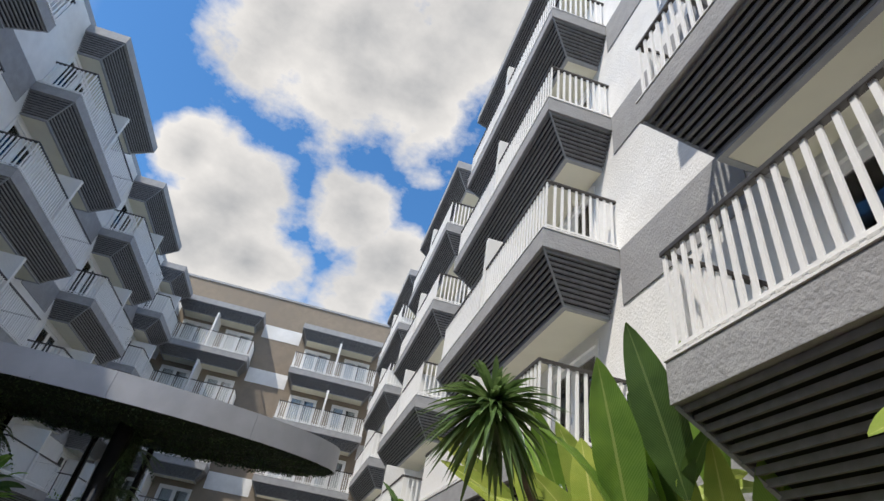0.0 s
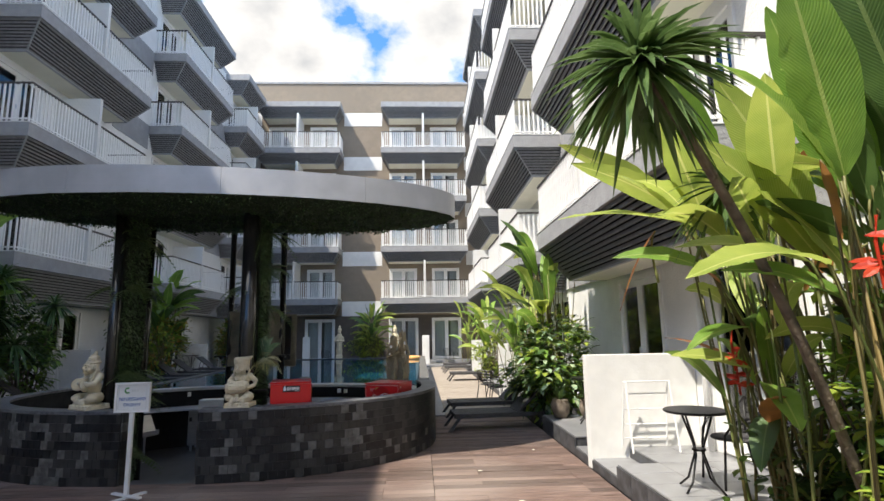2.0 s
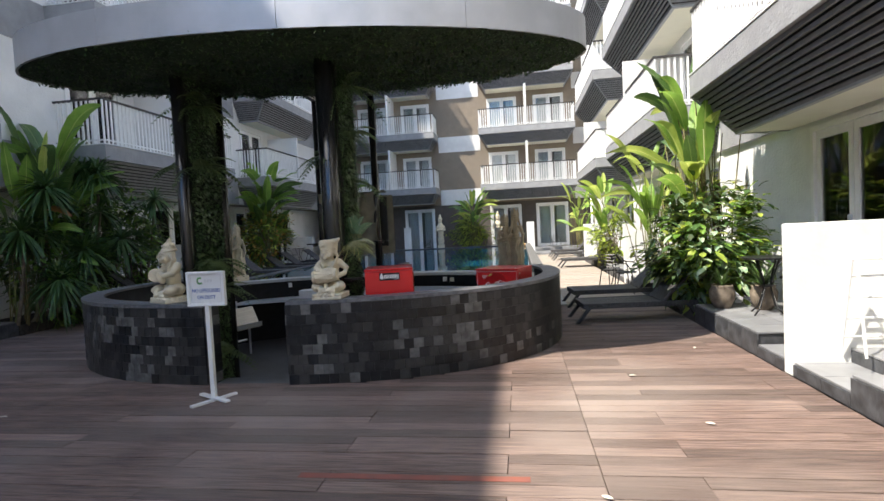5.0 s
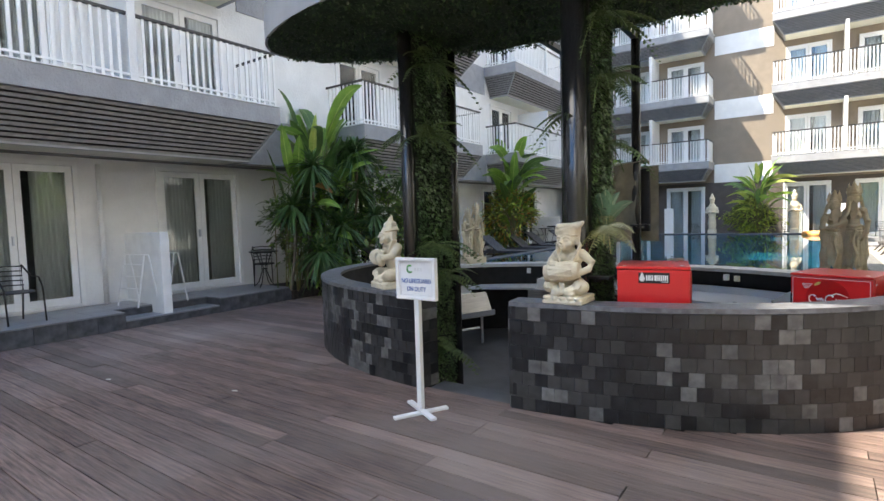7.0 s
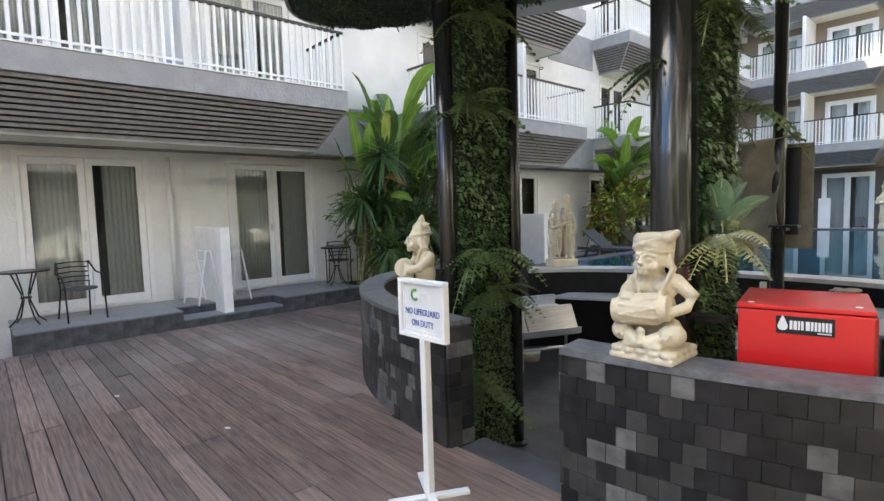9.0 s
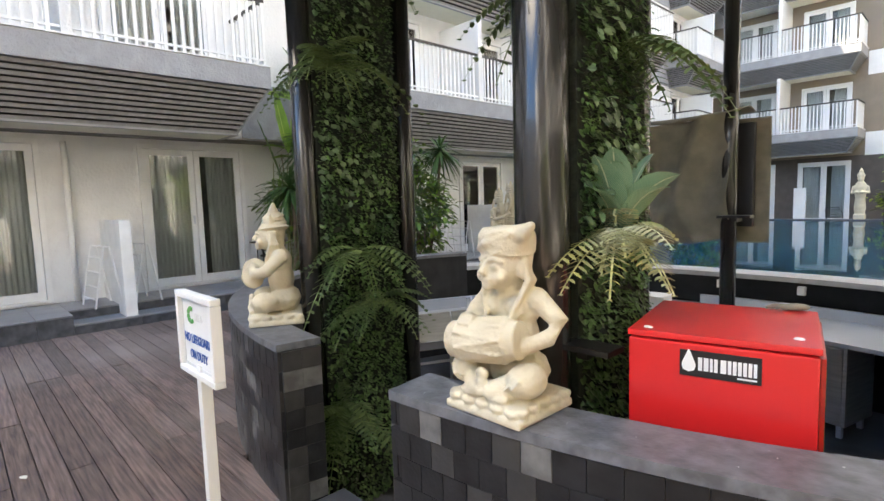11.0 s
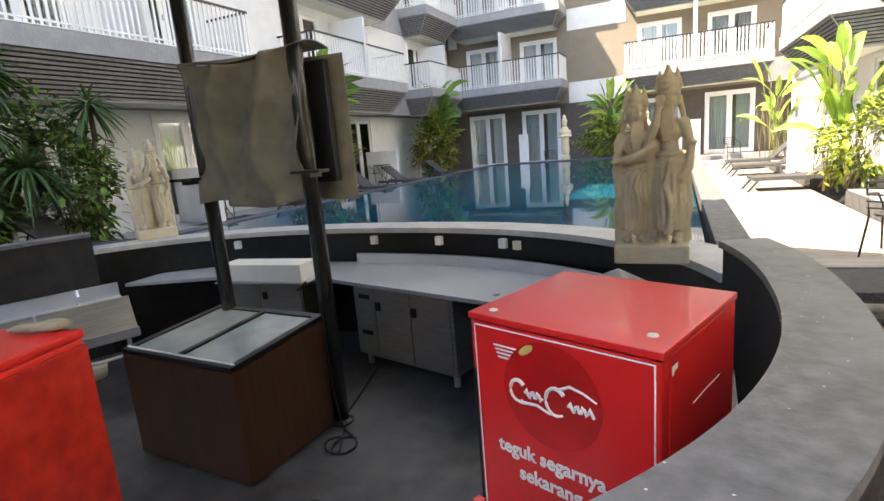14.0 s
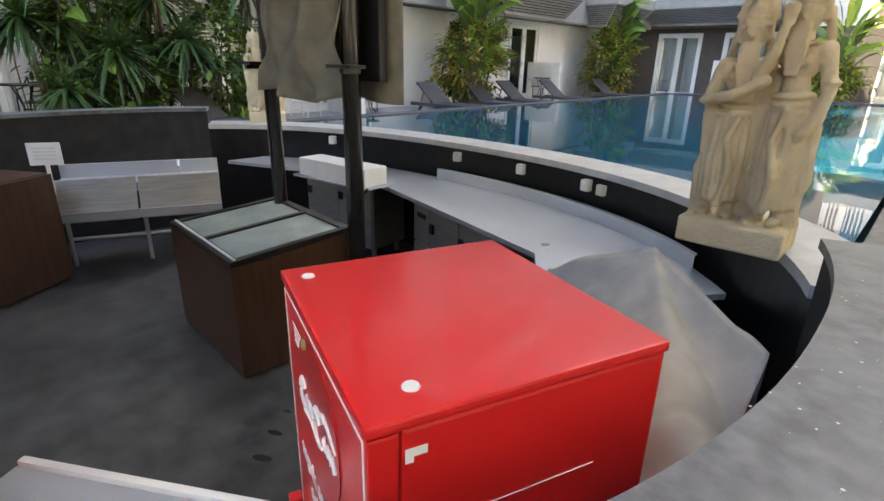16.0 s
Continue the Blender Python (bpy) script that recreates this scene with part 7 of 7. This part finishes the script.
heliconia("heliconia", "upright broad leaves rising from the west bed", (-6.7, 3.2, 0.2), [
    ((-6.5, 3.0, 2.5), (-6.3, 2.7, 3.5), 0.26, 0.0, G), ((-6.5, 3.2, 2.3), (-6.15, 3.0, 3.3), 0.26, 0.02, G), ((-6.55, 2.9, 2.0), (-6.5, 2.5, 3.0), 0.26, 0.0, PADDLEDARK),
    ((-6.4, 3.3, 2.0), (-5.9, 3.2, 2.75), 0.24, 0.05, PADDLEDARK), ((-6.3, 3.4, 1.9), (-5.6, 3.5, 1.85), 0.2, 0.1, G), ((-6.3, 3.3, 2.3), (-5.7, 3.4, 2.15), 0.18, 0.08, LEAFDEAD),
    ((-6.5, 3.6, 2.8), (-6.2, 3.5, 3.8), 0.28, 0.0, Y), ((-6.2, 3.8, 1.3), (-5.5, 3.7, 1.2), 0.2, 0.08, G)], 79, "heliconia clumps", 8, 2.2, 0.3)
# far end of the pool
heliconia("heliconia", "sunlit green clump at the pool's far end", (0.15, 22.2, 0.3),
          random_leaves((0.15, 22.1, 0.3), 46, 58, 0.8, 2.5, 1.0, 0.24, 0.9, (G, Y, PADDLEDARK)), 78, "heliconia clumps", 12, 1.6, 0.4)
shrub("shrub", "yellow and green croton shrub at the far pool edge", (-0.1, 22.1, 1.1), (1.1, 0.5, 0.8), 1800, 0.18, 0.09, (LEAFSHRUB, LEAFYELLOW), 97)

# ---- loose furniture ----
def lounger(m, label, group, back=38):
    """A low sun lounger with a raised back; foot end at x = 0, head at x = 1.95."""
    lo = thing("sun_lounger", m, label, "sun lounger", group)
    part("seat", boxes((0.02, 1.2, -0.32, 0.32, 0.27, 0.305), bevel=0.008), WICKER, lo)
    part("frame", boxes((0.0, 1.95, -0.36, -0.321, 0.23, 0.31), (0.0, 1.95, 0.321, 0.36, 0.23, 0.31), (0.0, 0.035, -0.32, 0.32, 0.23, 0.31), bevel=0.006), WICKER, lo)
    b = part("backrest", boxes((0.0, 0.76, -0.315, 0.315, -0.02, 0.02), bevel=0.008), WICKER, lo)
    b.matrix_basis = pose(1.21, 0, 0.3, 0, -back, 0)
    for x in (0.1, 1.6):
        for s in (-1, 1):
            bm = bmesh.new()
            box(bm, -0.03, 0.03, -0.03, 0.03, 0.0, 0.25)
            for v in bm.verts:
                if v.co.z < 0.1:
                    v.co.x += -0.2 if x < 1 else 0.14
            leg = part("leg", bm, WICKER, lo)
            leg.matrix_basis = pose(x, s * 0.33, 0)
    bm = bmesh.new()
    a = radians(back)
    tube(bm, [(1.21 + 0.55 * math.cos(a), 0.2, 0.28 + 0.55 * math.sin(a)), (1.75, 0.2, 0.28)], 0.012, 6)
    tube(bm, [(1.21 + 0.55 * math.cos(a), -0.2, 0.28 + 0.55 * math.sin(a)), (1.75, -0.2, 0.28)], 0.012, 6)
    part("prop", bm, BLACKSTEEL, lo)
    return lo


first = lounger(pose(3.4, 3.36, 0, 0, 0, 5), "dark wicker sun lounger with raised back on the deck", "deck loungers", 43)
copy_thing(first, pose(3.42, 5.0, 0, 0, 0, 5))
for y in (13.6, 17.4, 19.6):
    copy_thing(first, pose(3.95, y, 0, 0, 0, 4))
shade_lounger = lounger(pose(-4.9, 10.9, 0.2, 0, 0, 180), "grey sun lounger with raised back beside the pool", "poolside loungers")
for y in (12.6, 14.0, 16.2, 19.6):
    copy_thing(shade_lounger, pose(-4.85, y, 0.2, 0, 0, 180))
copy_thing(shade_lounger, pose(-4.6, 5.6, 0.2, 0, 0, 205))


def metal_table(m, r=0.3, h=0.72):
    t = thing("bistro_table", m, "round black metal bistro table on splayed legs", "table", "porch tables")
    bm = bmesh.new()
    lathe(bm, [(r - 0.01, h), (r, h + 0.006), (r, h + 0.02), (r - 0.006, h + 0.024)], 32)
    part("tabletop", bm, BLACKSTEEL, t)
    for k in range(4):
        a = k * math.pi / 2 + 0.5
        c, s = math.cos(a), math.sin(a)
        bm = bmesh.new()
        tube(bm, [(0.17 * c, 0.17 * s, h), (0.06 * c, 0.06 * s, h * 0.6), (0.05 * c, 0.05 * s, h * 0.45), (0.14 * c, 0.14 * s, h * 0.12), (0.24 * c, 0.24 * s, 0.0)], 0.011, 6)
        part("leg", bm, BLACKSTEEL, t, smooth=True)
    bm = bmesh.new()
    lathe(bm, [(0.065, h * 0.5), (0.065, h * 0.5 + 0.02)], 16)
    part("collar", bm, BLACKSTEEL, t)
    return t


def metal_chair(m):
    c = thing("bistro_chair", m, "black tubular metal chair with woven seat and bent arms", "chair", "porch chairs")
    bm = bmesh.new()
    lathe(bm, [(0.21, 0.43), (0.22, 0.44), (0.21, 0.455)], 22)
    part("seat", bm, WICKER, c)
    for s in (-1, 1):
        bm = bmesh.new()
        tube(bm, [(0.24 * s, -0.24, 0), (0.24 * s, -0.2, 0.5), (0.25 * s, -0.1, 0.64), (0.25 * s, 0.12, 0.66), (0.2 * s, 0.24, 0.82)], 0.012, 7)
        part("arm", bm, BLACKSTEEL, c, smooth=True)
        bm = bmesh.new()
        tube(bm, [(0.2 * s, 0.3, 0), (0.18 * s, 0.2, 0.43), (0.2 * s, 0.24, 0.82)], 0.012, 7)
        part("leg", bm, BLACKSTEEL, c, smooth=True)
    for k in range(5):
        bm = bmesh.new()
        tube(bm, [(-0.2, 0.21 + 0.01 * k, 0.52 + 0.07 * k), (0, 0.27 + 0.01 * k, 0.53 + 0.07 * k), (0.2, 0.21 + 0.01 * k, 0.52 + 0.07 * k)], 0.01, 6)
        part("back_bar", bm, BLACKSTEEL, c)
    return c


def drying_rack(m, mat=None):
    r = thing("towel_rack", m, "light metal towel rack on four legs", "rack", "towel racks")
    mt = mat or STEEL
    for x in (-0.3, 0.3):
        bm = bmesh.new()
        tube(bm, [(x, -0.18, 0), (x * 0.96, -0.02, 0.86), (x * 0.96, 0.05, 0.86), (x, 0.18, 0)], 0.013, 6)
        part("side_frame", bm, mt, r)
    for z, y in ((0.86, 0.015), (0.7, -0.05), (0.5, -0.09), (0.3, -0.125), (0.12, -0.155)):
        bm = bmesh.new()
        tube(bm, [(-0.295, y, z), (0.295, y, z)], 0.01, 6)
        part("rail", bm, mt, r)
    return r


t0 = metal_table(pose(5.5, -1.75, 0.27))
c0 = metal_chair(pose(5.95, -1.6, 0.27, 0, 0, -95))
drying_rack(pose(5.75, -0.05, 0.27, 0, 0, 180), PAINT)
copy_thing(t0, pose(5.65, 2.05, 0.27))
copy_thing(c0, pose(6.1, 2.2, 0.27, 0, 0, -90))
for y in (7.6, 15.4):
    copy_thing(t0, pose(5.6, y, 0.27))
    copy_thing(c0, pose(5.6, y - 0.7, 0.27, 0, 0, 180))
copy_thing(c0, pose(4.6, 7.2, 0, 0, 0, 140))
copy_thing(c0, pose(4.75, 6.5, 0, 0, 0, 60))
for y in (2.95, 9.6, 17.2):
    copy_thing(t0, pose(-7.4, y, 0.27))
    copy_thing(c0, pose(-7.75, y + 0.25, 0.27, 0, 0, 60))
copy_thing(c0, pose(-7.3, -1.3, 0.27, 0, 0, 100))
copy_thing(t0, pose(-7.5, -1.9, 0.27))
r1 = drying_rack(pose(-7.3, 0.35, 0.27, 0, 0, 5), PAINT)
copy_thing(r1, pose(-7.3, 0.85, 0.27, 0, 0, 5))
copy_thing(r1, pose(-7.3, 7.8, 0.27, 0, 0, 5))
copy_thing(c0, pose(-2.6, 23.6, 0.1, 0, 0, 20))
copy_thing(c0, pose(-5.8, 23.6, 0.1, 0, 0, 20))
copy_thing(c0, pose(1.2, 23.6, 0.1, 0, 0, 20))
copy_thing(c0, pose(4.4, 23.6, 0.1, 0, 0, 20))
# far terrace
solid("terrace", boxes((-7.3, 6.4, 21.56, 24.48, -0.5, 0.1), bevel=0.01), PORCHTILE, "grey tiled terrace before the far wing", "terrace", "structure")
solid("step", boxes((0.4, 6.4, 23.7, 24.47, 0.102, 0.28), bevel=0.01), PORCHTILE, "grey step below the far doors", "step", "structure")
for x in (-3.6, 3.1):
    solid("partition_wall", boxes((x - 0.2, x + 0.2, 23.0, 23.12, 0.1, 1.7), bevel=0.01), WHITE, "low white plastered partition on the far terrace", "wall", "structure")
for x, y, z in ((2.2, 20.6, 0.56), (2.3, 20.1, 0.58)):
    bm = bmesh.new()
    pts = [(0.4 * math.cos(a), 0.4 * math.sin(a), 0) for a in [i * 2 * math.pi / 24 for i in range(25)]]
    tube(bm, pts, 0.11, 10, False)
    solid("pool_float", bm, ORANGE, "orange inflatable ring floating in the pool", "float", group="pool floats", smooth=True).matrix_basis = pose(x, y, z)
# drain channel beside the kerb
dr = thing("drain_channel", None, "grey stone paving strip beside the pool kerb", "paving", kind="structure")
slab = mesh_of("paving_slab", boxes((0, 0.3, 0.004, 0.296, 0.0, 0.022), bevel=0.003), PORCHTILE)
for i in range(56):
    share("paving_slab", slab, dr, pose(3.04, 4.9 + 0.3 * i, 0))

# standing sign
sg = thing("standing_sign", pose(-0.56, -0.52, 0), "white standing pool sign with blue lettering on the deck", "sign")
part("foot", boxes((-0.24, 0.24, -0.025, 0.025, 0.0, 0.022), m=pose(0, 0, 0, 0, 0, 62), bevel=0.004), WHITEPLASTIC, sg)
part("foot", boxes((-0.24, 0.24, -0.025, 0.025, 0.023, 0.044), m=pose(0, 0, 0, 0, 0, -28), bevel=0.004), WHITEPLASTIC, sg)
part("pole", boxes((-0.022, 0.022, -0.022, 0.022, 0.045, 1.0), bevel=0.004), WHITEPLASTIC, sg)
BOARD_M = pose(0, 0, 1.12, 0, 0, 0)
part("frame", boxes((-0.2, 0.2, -0.03, 0.012, -0.17, -0.145), (-0.2, 0.2, -0.03, 0.012, 0.145, 0.17), (-0.2, -0.172, -0.03, 0.012, -0.144, 0.144), (0.172, 0.2, -0.03, 0.012, -0.144, 0.144), m=BOARD_M, bevel=0.006), WHITEPLASTIC, sg)
bd = part("board", boxes((-0.172, 0.172, -0.012, 0.01, -0.145, 0.145), m=BOARD_M), PAINT, sg)
part("border", boxes((-0.162, 0.162, -0.015, -0.0125, -0.136, -0.13), (-0.162, 0.162, -0.015, -0.0125, 0.13, 0.136), (-0.162, -0.156, -0.015, -0.0125, -0.13, 0.13), (0.156, 0.162, -0.015, -0.0125, -0.13, 0.13), m=BOARD_M), CURTAIN, bd)
for body, z in (("NO LIFEGUARD", -0.02), ("ON DUTY", -0.085)):
    lettering(body, 0.052, BLUEINK, bd, BOARD_M @ pose(0, -0.0145, z, 90, 0, 0), 0.82, 0.0003)
bm = bmesh.new()
tube(bm, [(-0.06 + 0.028 * math.cos(a), 0.0, 0.078 + 0.028 * math.sin(a)) for a in [radians(v) for v in range(60, 330, 15)]], 0.009, 6)
ob = part("mark", bm, GREENINK, bd, "green ring mark")
ob.matrix_basis = BOARD_M @ pose(0, -0.012, 0)
bm = boxes(*[(-0.015 + 0.03 * k, 0.005 + 0.03 * k, -0.015, -0.0125, 0.062, 0.09) for k in range(3)], m=BOARD_M)
part("mark", bm, CURTAIN, bd, "grey mark bars")
# leaf litter on the deck
rng = random.Random(9)
for x, y in ((3.6, 0.2), (3.9, -1.1), (4.5, 1.3), (2.9, -2.2), (-4.0, -1.5), (-2.4, -1.0)):
    bm = bmesh.new()
    small_leaf(bm, Vector((0, 0, 0.012)), Vector((1, 0.3, 0.1)), Vector((0, 0, 1)), 0.07, 0.04, 0.1)
    solid("fallen_leaf", bm, SOFFIT, "pale dry leaf lying on the deck", "leaf", group="fallen leaves").matrix_basis = pose(x, y, 0, 0, 0, rng.uniform(0, 360))
# rainwater pipes
for x, y, s in ((-8.02, 0.15, 1), (6.47, -0.2, -1)):
    bm = bmesh.new()
    tube(bm, [(x, y, 0.27), (x, y, 2.7)], 0.04, 10)
    solid("drain_pipe", bm, PAINT, "white rainwater pipe fixed to the wall", "pipe", smooth=True)
# ---- stone tiles on the bar wall ----
rng = random.Random(12)
TILE = 0.107
tile_meshes = {}
for key, mt in (("dark", TILEDARK), ("mid", TILEMID), ("light", TILELIGHT)):
    tile_meshes[key] = mesh_of("stone_tile", boxes((-TILE / 2 + 0.0008, TILE / 2 - 0.0008, -0.014, 0.012, 0.0008, TILE - 0.0008), bevel=0.001), mt)
rest_bms = {k: bmesh.new() for k in tile_meshes}
made = 0


def tile_kind(u, r):
    v = 0.75 * noise.noise((u * 1.1, r * 0.22, 3.0)) + rng.uniform(-0.45, 0.45) + 0.2 * min(1.0, u / 1.6)
    return "light" if v > 0.5 else "mid" if v > 0.12 else "dark"


def lay_tile(x, y, z, rot, kind, near):
    global made
    m = pose(x, y, z, 0, 0, rot)
    if near and made < 290:
        made += 1
        share("stone_tile", tile_meshes[kind], bar, m)
    else:
        box(rest_bms[kind], -TILE / 2 + 0.0008, TILE / 2 - 0.0008, -0.014, 0.012, 0.0008, TILE - 0.0008, m=m)


for t0, t1, is_near in ((A_RIGHT, 2 * math.pi + A_END_R, True), (A_END_L, A_LEFT, False)):
    n = 10
    _, total = ring_path(0, t0, t1, 10)
    n = int(total / TILE)
    line, _ = ring_path(0, t0, t1, n * 2)
    for i in range(n):
        a, b = line[2 * i], line[2 * i + 2]
        c = line[2 * i + 1]
        rot = math.degrees(math.atan2(b.y - a.y, b.x - a.x))
        for r in range(8):
            off = 0.5 * (r % 2) * TILE
            d = (b - a).normalized()
            p = c + d * (off if i < n - 1 else 0)
            lay_tile(p.x, p.y, r * TILE + 0.002, rot, tile_kind(i * TILE, r), is_near and c.x < 2.7 and c.y < 1.6)
for x, y, rot in ((A_RIGHT, 0, 0), (A_LEFT, 0, 0)):
    q0, q1 = Vector(ring_point(3.46, 2.7, x)), Vector(ring_point(3.46 - 0.2, 2.7 - 0.2, x))
    d = (q1 - q0).normalized()
    turn = math.degrees(math.atan2(d.y, d.x)) + (180 if x == A_RIGHT else 0)
    for j in (0.07, 0.177):
        p = q0 + d * (j - 0.012)
        for r in range(8):
            lay_tile(p.x, p.y, r * TILE + 0.002, turn, tile_kind(j + x, r), True)
for key, bmx in rest_bms.items():
    me = bpy.data.meshes.new("stone_tiles")
    bmx.to_mesh(me)
    bmx.free()
    me.materials.append({"dark": TILEDARK, "mid": TILEMID, "light": TILELIGHT}[key])
    tagged(share("stone_tiles", me, bar), kind="stuff")


# paint specks on the coping
rng = random.Random(77)
bm = bmesh.new()
for i in range(80):
    t = rng.uniform(A_RIGHT, 2 * math.pi + A_END_R)
    off = rng.uniform(0.03, 0.2)
    q = ring_point(3.46 - off, 2.7 - off, t)
    r = rng.choice((0.0012, 0.0018, 0.0024, 0.0035))
    bmesh.ops.create_circle(bm, cap_ends=True, segments=7, radius=r, matrix=Matrix.Translation((q[0], q[1], 0.901)) @ Matrix.Diagonal((1, rng.uniform(0.6, 1), 1, 1)))
tagged(part("paint_specks", bm, CURTAIN, bar), "pale dried paint specks", kind="stuff")
# ---- deck boards, laid across the court ----
deck = thing("deck", None, "weathered brown timber deck of long boards", "floor", kind="structure")
rng = random.Random(5)
BOARD = 0.142
SEAM = 2.95
board_meshes = {}


def board_mesh(length, mat, tag):
    key = (round(length, 1), tag)
    if key not in board_meshes:
        board_meshes[key] = mesh_of("deck_board", boxes((0, key[0] - 0.006, 0, BOARD - 0.007, -0.03, 0), bevel=0.003), mat)
    return board_meshes[key]


rest, pale, west = bmesh.new(), bmesh.new(), bmesh.new()
count = 0
row = 0
y = -13.0
while y < 22.4:
    spans = [(-6.74, 5.04)] if y < 4.9 else []
    mat, tag = DECK, "brown"
    if y >= 4.9:
        spans = [(3.35, 5.04)]
        mat, tag = DECKSUNLIT, "pale"
    x0s = []
    for a, b in spans:
        inside = [i for i in range(int((b - a) / 0.02)) if inside_bar(a + i * 0.02, y + BOARD / 2, -0.03)]
        if inside and y < 4.9:
            x0s += [(a, a + inside[0] * 0.02), (a + inside[-1] * 0.02, b)]
        else:
            x0s.append((a, b))
    for a, b in x0s:
        phase = (row // 2) % 2 if rng.random() < 0.8 else (row + 1) % 2
        cuts = [SEAM + 0.59 * k for k in range(-18, 6) if k == 0 or ((k % 4 == 2 * phase + 1) and rng.random() < 0.9)]
        cuts = [a] + [c for c in cuts if a + 0.05 < c < b - 0.05] + [b]
        for s, e in zip(cuts, cuts[1:]):
            if e - s < 0.05:
                continue
            near = -4.6 < y < 2.6 and s < 5.1 and e > -2.6 and count < 300
            dz = rng.uniform(-0.003, 0.002) + (0.004 if rng.random() < 0.08 else 0)
            if near:
                count += 1
                ob = share("deck_board", board_mesh(round(e - s, 1), mat, tag), deck, pose(s, y, dz, rng.uniform(-0.1, 0.1), 0, 0))
                ob.scale.x = (e - s) / round(e - s, 1)
            else:
                box(rest if y < 4.9 else pale, s, e - 0.006, y, y + BOARD - 0.007, -0.03, dz)
    y += BOARD
    row += 1
y = 4.7
while y < 21.4:
    box(west, -6.74, -4.73, y, y + BOARD - 0.007, -0.4, 0.2 + rng.uniform(-0.002, 0.002))
    y += BOARD


def by_island(mat):
    m = mat.copy()
    for nd in [n for n in m.node_tree.nodes if n.bl_idname == "ShaderNodeObjectInfo"]:
        g = m.node_tree.nodes.new("ShaderNodeNewGeometry")
        for ln in list(nd.outputs["Random"].links):
            m.node_tree.links.new(g.outputs["Random Per Island"], ln.to_socket)
    return m


for bmx, mat in ((rest, DECK), (pale, DECKSUNLIT), (west, DECK)):
    me = bpy.data.meshes.new("deck_boards")
    bmx.to_mesh(me)
    bmx.free()
    me.materials.append(by_island(mat))
    tagged(share("deck_boards", me, deck), kind="stuff")
line = boxes((0.98, 2.5, -2.04, -1.975, 0.0025, 0.0055))
solid("painted_line", line, material("faded_red_paint", (0.3, 0.09, 0.06), 0.7, color2=(0.2, 0.08, 0.06), scale=9), "faded red painted line on the deck boards", "marking", "structure")
